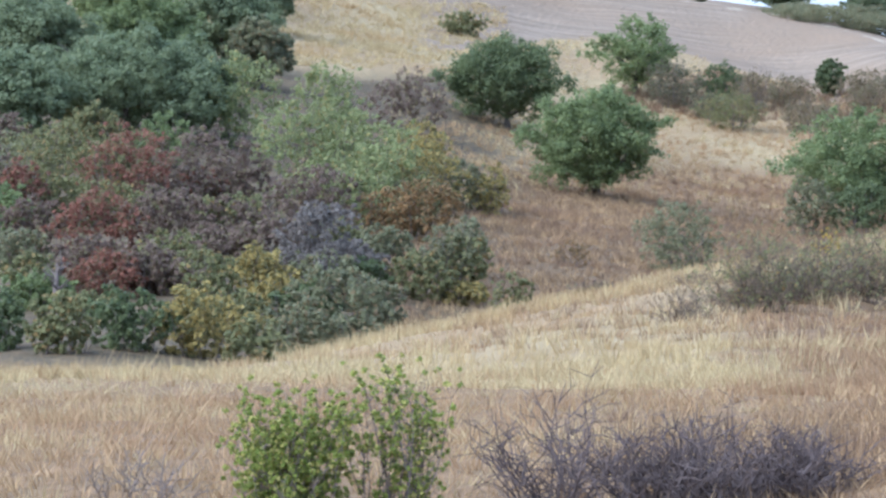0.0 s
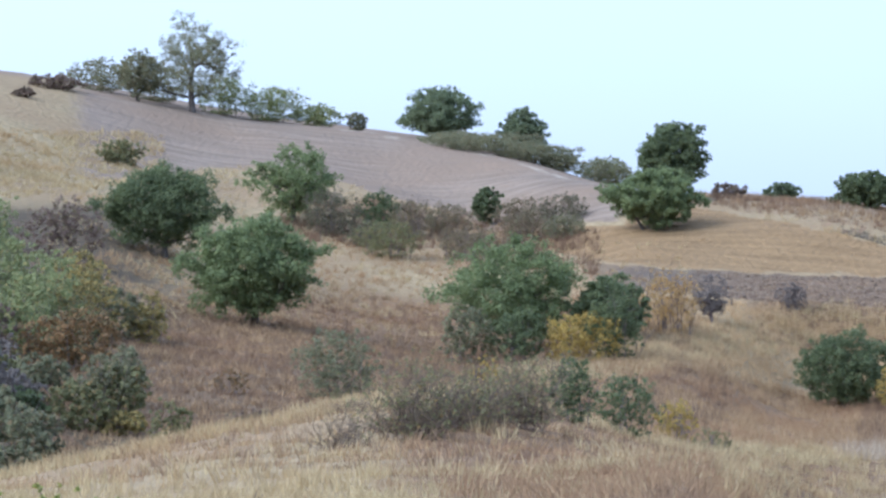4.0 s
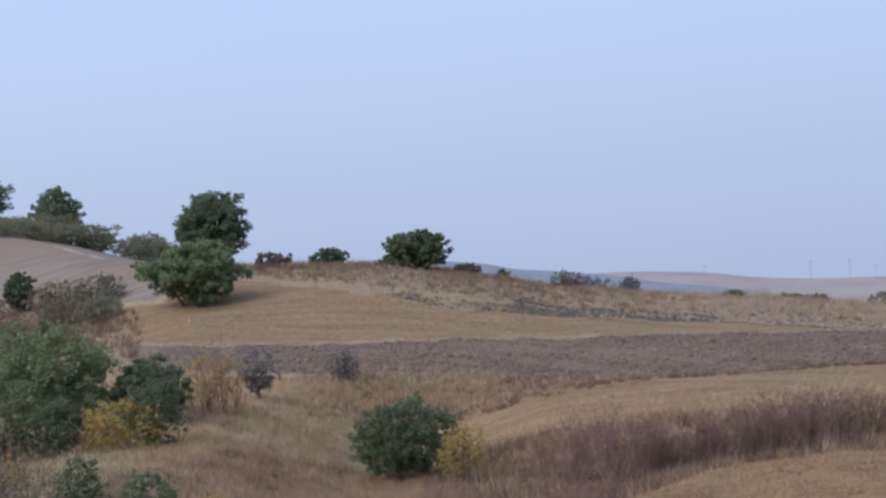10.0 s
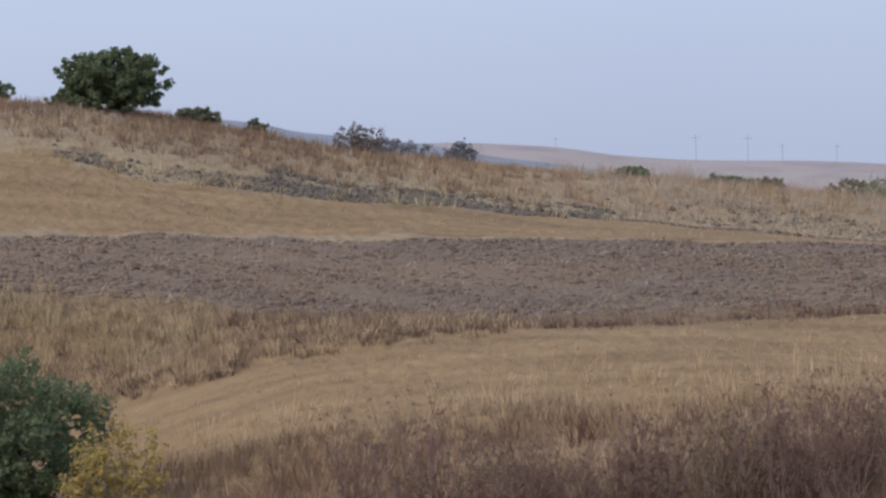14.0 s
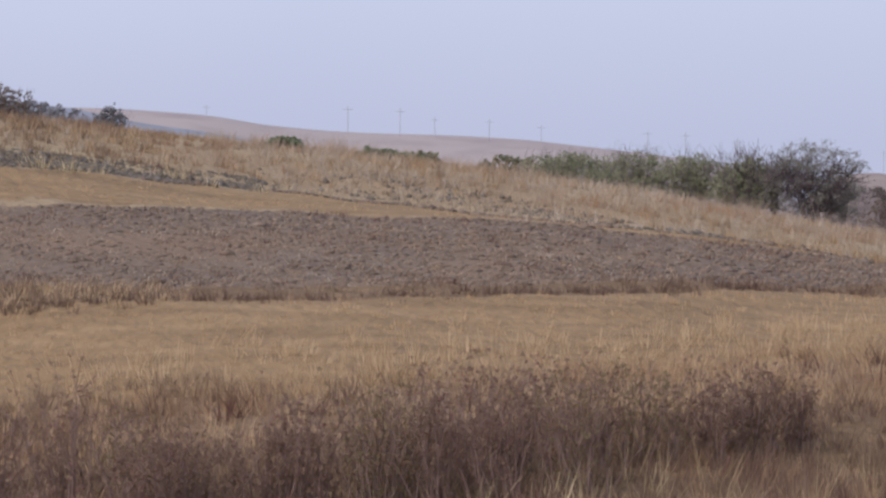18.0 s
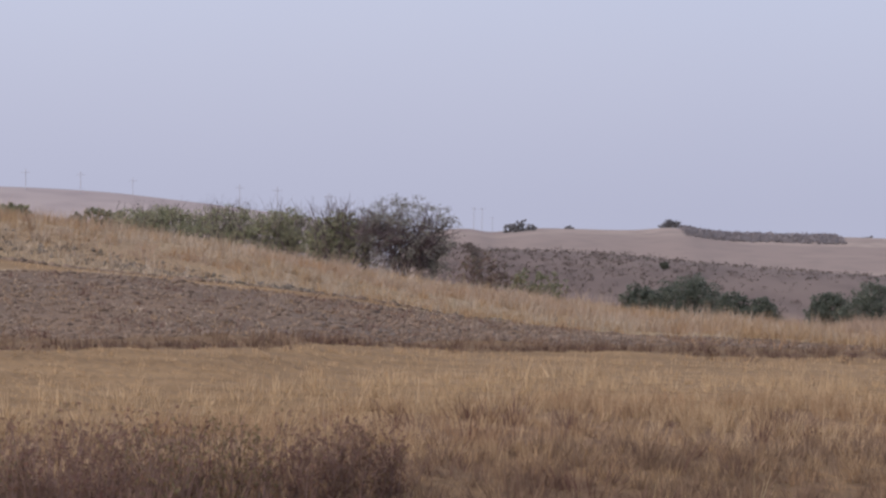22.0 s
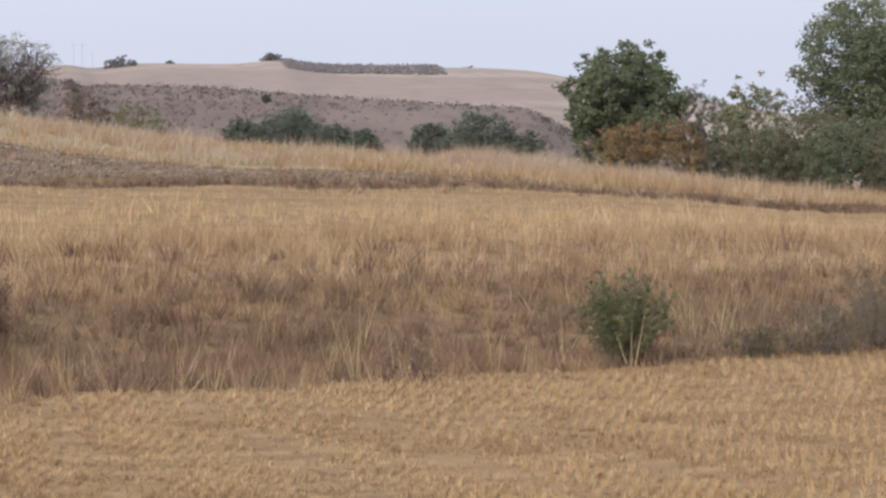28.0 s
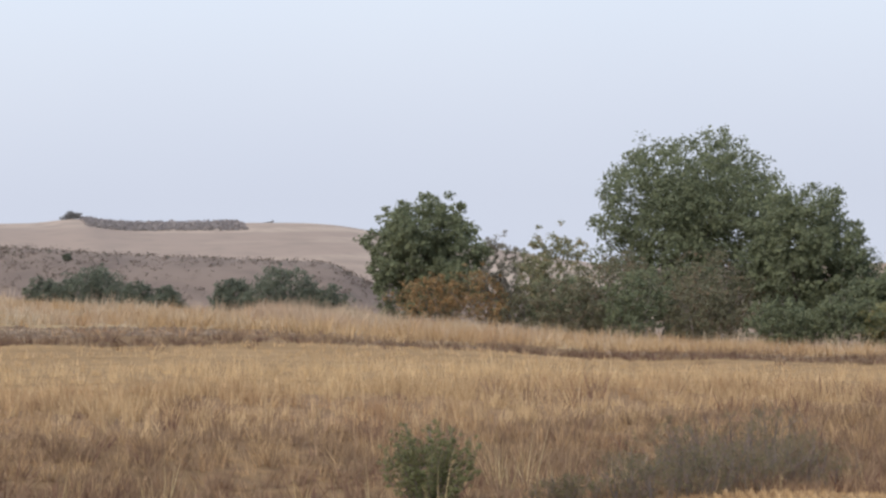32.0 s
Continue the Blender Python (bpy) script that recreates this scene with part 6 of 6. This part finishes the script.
bush(59.7, 212.6, 2.91, 2.38, GREEN2, 266, "dark green shrub at the foot of the trees", leafiness=1.6, size=0.08, group="shrubs below the tree row")
bush(62.5, 211.2, 2.91, 3.06, ROW_OLIVE, 267, "tall olive-brown shrub in the tree row", leafiness=1.6, size=0.08, group="shrubs below the tree row")
bush(23.2, 148.1, 0.18, 0.91, RED_WEED, 268, "dark dry seedhead sprig at the stubble edge", leafiness=0.3, size=0.018, stems=8, fork=5, wand=True, bark=WEED_BARK, foot_spread=0.3)
bush(23.7, 148.3, 0.16, 0.86, RED_WEED, 269, "dark dry seedhead sprig at the stubble edge", leafiness=0.3, size=0.018, stems=8, fork=5, wand=True, bark=WEED_BARK, foot_spread=0.3)
bush(18.6, 147.8, 0.57, 0.55, GREEN_WEED, 270, "small dark withered shrub on the bank", leafiness=0.3, size=0.018, stems=8, fork=5, wand=True, bark=WEED_BARK, foot_spread=0.3)
bush(24.0, 148.5, 0.51, 0.38, GREEN_WEED, 271, "small dark withered shrub on the bank", leafiness=0.3, size=0.018, stems=8, fork=5, wand=True, bark=WEED_BARK, foot_spread=0.3)
bush(29.7, 151.0, 0.68, 0.42, GREEN_WEED, 272, "small dark withered shrub on the bank", leafiness=0.3, size=0.018, stems=8, fork=5, wand=True, bark=WEED_BARK, foot_spread=0.3)
bush(21.7, 149.3, 0.54, 0.31, GREEN_WEED, 273, "small dark withered shrub on the bank", leafiness=0.3, size=0.018, stems=8, fork=5, wand=True, bark=WEED_BARK, foot_spread=0.3)
bush(-19.5, 116.4, 1.2, 0.9, ORANGE, 274, "small rusty shrub on the dry slope", leafiness=0.5, size=0.05, stems=14)
bush(-18.0, 98.4, 1.14, 1.51, OLIVE, 275, "low olive shrub in the gully", leafiness=0.9, size=0.07, stems=14)
bush(-15.7, 96.7, 1.68, 1.13, RUSSET, 276, "low russet shrub behind the crest", leafiness=0.9, size=0.07, stems=14)
bush(-21.3, 105.9, 1.70, 1.92, GREY_GREEN, 277, "low grey-green shrub in the gully", leafiness=0.9, size=0.07, stems=14)
bush(-13.6, 111.2, 1.0, 0.8, ORANGE, 278, "small rusty shrub on the dry slope", leafiness=0.5, size=0.05, stems=14)
bush(0.3, 152.0, 0.98, 2.35, YELLOW, 279, "small yellow shrub beside the dark tree", leafiness=0.9, size=0.07, stems=14)
bush(-5.6, 104.0, 1.25, 1.4, YELLOW, 280, "small yellow-orange shrub in the brush", leafiness=0.7, size=0.045, stems=24)
bush(-4.4, 100.0, 1.2, 0.8, OLIVE, 281, "low green weeds in the dry grass", leafiness=0.5, size=0.04, stems=24)
thorn(-10.2, 75.3, 0.8, 0.5, 282, "low bare shrub at the crest", stems=18, bark=BROWN_TWIG, group="grey thorn bushes")
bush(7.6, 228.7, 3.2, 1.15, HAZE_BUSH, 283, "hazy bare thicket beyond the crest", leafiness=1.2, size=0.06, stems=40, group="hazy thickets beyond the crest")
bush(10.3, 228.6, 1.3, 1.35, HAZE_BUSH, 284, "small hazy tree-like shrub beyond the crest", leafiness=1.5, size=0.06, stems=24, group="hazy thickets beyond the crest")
bush(57.6, 206.3, 3.0, 3.7, ROW_OLIVE, 285, "dense olive-brown shrub in the tree row", leafiness=1.8, size=0.075, group="shrubs below the tree row")
bush(60.0, 205.0, 3.0, 3.9, ROW_OLIVE, 286, "olive green shrub in the tree row", leafiness=1.8, size=0.075, group="shrubs below the tree row")
bush(61.8, 203.8, 3.2, 3.8, ROW_OLIVE, 287, "dense olive-brown shrub in the tree row", leafiness=1.8, size=0.075, group="shrubs below the tree row")
bush(64.2, 202.2, 3.4, 4.0, GREEN2, 288, "dense green shrub in the tree row", leafiness=1.8, size=0.075, group="shrubs below the tree row")
bush(66.6, 200.3, 3.4, 3.7, GREEN2, 289, "dense green shrub in the tree row", leafiness=1.8, size=0.075, group="shrubs below the tree row")
bush(69.0, 198.0, 3.6, 3.5, GREEN2, 290, "dense green shrub in the tree row", leafiness=1.8, size=0.075, group="shrubs below the tree row")
bush(62.0, 196.4, 2.6, 1.9, OLIVE, 291, "olive green shrub at the foot of the trees", leafiness=1.8, size=0.075, group="shrubs below the tree row")
bush(64.8, 195.0, 2.8, 2.0, GREEN2, 292, "dark shrub at the foot of the trees", leafiness=1.8, size=0.075, group="shrubs below the tree row")
bush(67.6, 194.0, 3.0, 2.1, GREEN2, 293, "dark shrub at the foot of the trees", leafiness=1.8, size=0.075, group="shrubs below the tree row")

# ---- grass and stubble ----
sward("dry_grass", STRAW, "short pale dry grass on the near slope", "grass", 1, (-1, 6.5), (-0.85, 0.85), 165, 0.15, 0.005, 0.55, 0.6, keep=lambda s, r: np.clip(4.4 - s, 0.12, 1) * np.clip(0.45 + 0.7 * r, 0.4, 1))
sward("brown_grass", BROWN_GRASS, "matted brown-gold grass on the near slope", "grass", 26, (-1, 6.5), (-0.85, 0.85), 150, 0.13, 0.007, 0.6, 0.9)
sward("brown_grass", BROWN_GRASS, "trampled brown grass among the saplings", "grass", 29, (-1, 5), (-0.4, 0.5), 90, 0.2, 0.006, 0.4, 0.9)
sward("russet_grass", RUSSET_GRASS, "rust-brown grass at the foot of the twiggy bushes", "grass", 27, (2.9, 5.2), (-0.3, 0.45), 220, 0.2, 0.006, 0.35, 0.5)
sward("dry_grass", STRAW, "pale dry grass on the crest of the near slope", "grass", 8, (-1, 5.2), (0.62, 1.06), 240, 0.21, 0.007, 0.35, 0.6, keep=lambda s, r: np.where((s > 3.9) & (r < 0.97), 0.12, 1.0))
sward("dry_grass", STRAW, "tall pale grass fringe along the near crest", "grass", 43, (-1, 6.0), (0.88, 1.08), 90, 0.38, 0.007, 0.25, 0.7, keep=lambda s, r: np.clip(4.4 - s, 0.25, 1))
sward("dry_grass", STRAW, "pale grass beside the lower stubble field", "grass", 42, (5.3, 6.9), (0.5, 2.2), 70, 0.3, 0.009, 0.3, 0.6)
sward("orange_grass", ORANGE_GRASS, "short orange-brown grass on the near slope", "grass", 33, (3.2, 6.6), (-0.3, 1.0), 330, 0.14, 0.007, 0.5, 0.3, keep=lambda s, r: np.clip((s - 3.3) / 0.8, 0, 1))
sward("brown_grass", BROWN_GRASS, "short brown-gold grass on the low spur", "grass", 34, (1.6, 6.2), (1.1, 2.15), 90, 0.16, 0.009, 0.4, 0.8)
sward("dry_grass", STRAW, "pale tufts on the low spur", "grass", 35, (1.8, 6.0), (1.1, 1.9), 22, 0.24, 0.009, 0.3, 1.1, tuft=12)
sward("dry_grass", STRAW, "pale dry grass along the spur top above the gully", "grass", 2, (1.8, 6.2), (1.7, 2.12), 190, 0.26, 0.009, 0.3, 0.4)
sward("russet_grass", RUSSET_GRASS, "patches of rust-brown grass on the spur", "grass", 15, (2.4, 6.6), (1.1, 2.0), 40, 0.2, 0.008, 0.3, 1.1)
sward("brown_grass", BROWN_GRASS, "tall brown-gold dry grass on the bank", "grass", 3, (4.3, 13.2), (2.03, 4.25), 190, 0.39, 0.0075, 0.28, 0.6, keep=lambda s, r: np.clip((s - 4.3) / 1.2, 0, 1) * np.where((s > 6.6) & (r > 2.12) & (r < 3.5), 0.35, 1.0))
sward("russet_grass", RUSSET_GRASS, "dull brown undergrowth on the bank", "grass", 16, (6.2, 13.2), (2.06, 3.75), 230, 0.4, 0.010, 0.35, 0.35)
sward("dry_grass", STRAW, "scattered tall bleached stalks on the bank", "grass", 17, (6.4, 13.2), (2.03, 3.3), 9, 0.85, 0.009, 0.2, 0.7, tuft=7)
sward("dead_weeds", WEED, "dark dead weeds on the bank", "weeds", 18, (6.4, 13.2), (2.1, 4.1), 24, 0.5, 0.010, 0.3, 1.1, tuft=14, spread=0.12)
sward("dry_grass", GOLD, "golden feathery grass along the top of the bank", "grass", 9, (6.2, 13.2), (3.7, 4.5), 75, 0.4, 0.008, 0.22, 0.4)
sward("stubble", STUBBLE, "cut straw stubble standing in rows", "stubble", 4, (5.9, 13.2), (4.2, 5.0), 150, 0.14, 0.008, 0.2, 0.15, rows=0.6, tuft=6, spread=0.05, swath=2.4, keep=lambda s, r: np.clip((s - 5.9) / 0.6, 0, 1))
sward("stubble", STUBBLE, "cut straw stubble standing in curved rows", "stubble", 5, (6.5, 13.2), (0.6, 2.0), 1000, 0.11, 0.011, 0.2, 0.05, rows=0.21, tuft=6, spread=0.025, swath=2.4, bearing=25.4, lane=2.0)
sward("stubble", DARK_STUBBLE, "weathered brown stubble between the rows", "stubble", 30, (7.0, 13.2), (0.7, 2.05), 420, 0.09, 0.013, 0.3, 0.5, rows=0.21, tuft=8, spread=0.05, bearing=25.4)
sward("stubble", STUBBLE, "cut straw stubble on the upper strip", "stubble", 10, (4.2, 10.2), (7.08, 8.6), 40, 0.12, 0.010, 0.2, 0.2, rows=0.4, tuft=5, swath=3.2, keep=lambda s, r: r < field_top(s))
sward("brown_grass", RUSSET_GRASS, "brown grass along the strip edge", "grass", 11, (5.6, 13.2), (4.97, 6.1), 60, 0.26, 0.010, 0.25, 0.6)
# dark verge grass; below the golden hump its colour also holds the shadow line
sward("dark_grass", DARK_GRASS, "dark brown grass line between stubble and plough", "grass", 36, (6.1, 13.2), (4.84, 5.5), 190, 0.23, 0.012, 0.3, 0.25, keep=lambda s, r: np.where((r < 5.04 + 0.4 * np.clip(s - 7.4, 0, 1)) & (r > 4.84 + 0.15 * np.clip(s - 6.8, 0, 1)), 1.0, 0.05))
sward("dry_grass", BLEACHED, "pale dry grass on the field verge", "grass", 6, (5.2, 13.2), (7.0, 9.3), 60, 0.27, 0.011, 0.25, 0.8, keep=lambda s, r: np.clip((s - 5.2) / 0.8, 0, 1) * (r > field_top(s) + 0.03) * np.where((s > 6.2) & (s < 7.7), np.where(r < field_top(s) + 0.4, 0.12, np.clip(s - 6.8, 0.2, 0.7)), 1.0))
sward("brown_grass", BROWN_GRASS, "rusty dry grass on the crest", "grass", 12, (5.2, 13.2), (7.7, 9.6), 65, 0.3, 0.012, 0.22, 0.6, keep=lambda s, r: r > field_top(s) + 0.3)
sward("russet_grass", RUSSET_GRASS, "thick rust-brown grass along the crest", "grass", 22, (5.3, 8.6), (7.6, 9.4), 100, 0.3, 0.013, 0.2, 0.4, keep=lambda s, r: (r > field_top(s) + 0.2) * np.clip((7.7 - s) / 0.8, 0.12, 1))
sward("dry_grass", BLEACHED, "tall bleached grass tufts along the verge", "grass", 23, (7.6, 13.2), (7.1, 9.3), 32, 0.52, 0.010, 0.25, 1.3, tuft=16, spread=0.12, keep=lambda s, r: r > field_top(s) + 0.1)
sward("brown_grass", BROWN_GRASS, "dry grass between the strip and the trees", "grass", 24, (10.2, 13.2), (5.9, 9.2), 80, 0.4, 0.012, 0.25, 0.6, keep=lambda s, r: np.clip((s - 10.2) / 0.8, 0, 1))
sward("dry_grass", STRAW, "pale tufts at the foot of the crest grass", "grass", 28, (5.4, 8.0), (7.45, 8.2), 60, 0.3, 0.012, 0.25, 1.0, tuft=14, spread=0.12, keep=lambda s, r: np.abs(r - field_top(s) - 0.06) < 0.08)
sward("brown_grass", BROWN_GRASS, "dry grass above the ploughed strip", "grass", 31, (9.3, 10.8), (7.02, 8.1), 90, 0.26, 0.012, 0.25, 0.7, keep=lambda s, r: np.clip((s - 9.3) / 0.4, 0, 1))
sward("dead_weeds", WEED, "dark dead weeds along the ploughed edge", "weeds", 25, (6.0, 13.0), (4.98, 5.5), 30, 0.2, 0.012, 0.3, 0.8, tuft=10, spread=0.12)
sward("brown_grass", RUSSET_GRASS, "dull brown grass on the hillside", "grass", 32, (1.8, 5.4), (2.4, 5.6), 70, 0.28, 0.012, 0.3, 0.5)
sward("brown_grass", BROWN_GRASS, "patches of brown-gold grass on the hillside", "grass", 38, (1.8, 5.0), (3.2, 6.5), 75, 0.28, 0.012, 0.3, 1.0)
sward("russet_grass", RUSSET_GRASS, "thin russet grass on the hillside", "grass", 7, (1.8, 4.7), (2.6, 5.4), 40, 0.28, 0.012, 0.3, 0.6)
sward("golden_grass", STRAW, "pale golden grass along the top of the hump", "grass", 44, (4.2, 6.6), (3.2, 6.2), 260, 0.32, 0.010, 0.3, 0.4, keep=lambda s, r: np.abs(r + 0.35 - np.interp(s, (4.2, 4.55, 4.95, 5.25, 6.0, 6.6), (4.0, 4.35, 4.65, 5.1, 6.1, 6.0))) < 0.42)
sward("dry_grass", STRAW, "thin pale grass on the hillside", "grass", 13, (2.2, 5.4), (5.2, 7.6), 45, 0.22, 0.013, 0.3, 1.1, keep=lambda s, r: np.clip((5.3 - s) * 2, 0, 1))
sward("dry_grass", STRAW, "yellow grass strip below the ridge field", "grass", 19, (1.3, 2.6), (7.45, 8.3), 130, 0.28, 0.015, 0.3, 0.5)
sward("dead_weeds", WEED, "dead brown weeds in the ploughed strip", "weeds", 14, (5.2, 10.8), (6.1, 7.0), 26, 0.15, 0.010, 0.4, 0.9, tuft=9, spread=0.1)
sward("golden_grass", GOLD, "golden tall grass on the hump below the ploughed strip", "grass", 20, (4.6, 7.8), (4.2, 5.95), 300, 0.31, 0.009, 0.3, 0.4, keep=lambda s, r: np.clip((s - 4.6) / 0.5, 0, 1) * np.clip((7.6 - s) / 1.2, 0, 1) * (r > np.interp(s, (4.6, 5.8, 6.3), (4.2, 4.4, 4.88))))
sward("brown_grass", RUSSET_GRASS, "brown grass at the foot of the golden hump", "grass", 40, (5.8, 8.0), (4.6, 6.0), 130, 0.26, 0.011, 0.3, 0.5, keep=lambda s, r: (r > np.interp(s, (5.8, 6.3), (4.5, 4.86))) * np.clip((8.0 - s), 0, 1))
sward("dark_grass", DARK_GRASS, "dark low undergrowth below the seedhead brush", "grass", 41, (6.5, 9.6), (2.1, 3.8), 150, 0.3, 0.011, 0.4, 0.5, keep=lambda s, r: np.clip((9.6 - s), 0, 1) * np.clip((s - 6.5), 0, 1))
sward("dry_grass", BLEACHED, "pale stalks left lying on the ploughed strip", "straw", 21, (5.2, 10.8), (6.08, 7.0), 34, 0.11, 0.010, 0.7, 0.6, tuft=5, spread=0.1)
sward("dead_weeds", BROWN_GRASS, "low brown regrowth in the ploughed strip", "weeds", 37, (5.2, 10.8), (6.08, 7.0), 40, 0.09, 0.011, 0.5, 1.2, tuft=8, spread=0.12)
sward("dry_grass", BLEACHED, "dense hump of bleached grass near the tree row", "grass", 39, (10.64, 10.9), (8.75, 9.15), 700, 0.5, 0.013, 0.35, 0.1, tuft=18, spread=0.1)
sward("dry_grass", BLEACHED, "tall pale grass heap at the corner of the stubble", "grass", 45, (6.05, 6.5), (1.75, 2.1), 170, 0.6, 0.010, 0.25, 0.2, tuft=16, spread=0.12)
sward("golden_grass", GOLD, "golden grass running down beside the lower stubble", "grass", 46, (4.7, 6.15), (4.1, 5.5), 220, 0.32, 0.010, 0.3, 0.5, keep=lambda s, r: np.clip((s - 4.7) / 0.4, 0, 1) * np.clip((6.15 - s) / 0.2, 0, 1))
sward("russet_grass", RUSSET_GRASS, "rust-brown weeds below the stubble edge", "grass", 47, (6.0, 7.7), (3.6, 4.3), 170, 0.42, 0.010, 0.3, 0.5)
sward("orange_grass", ORANGE_GRASS, "short rust-orange grass on the near crest", "grass", 48, (3.5, 6.0), (0.55, 1.1), 300, 0.15, 0.008, 0.45, 0.4, keep=lambda s, r: np.clip((s - 3.5) / 0.6, 0, 1))
sward("russet_grass", RUSSET_GRASS, "tall brown weeds among the scrub below the ridge field", "weeds", 49, (3.2, 4.75), (6.3, 7.9), 90, 0.5, 0.016, 0.3, 0.6, keep=lambda s, r: r < np.interp(s, (3.2, 4.2, 4.75), (7.1, 7.7, 7.9)))
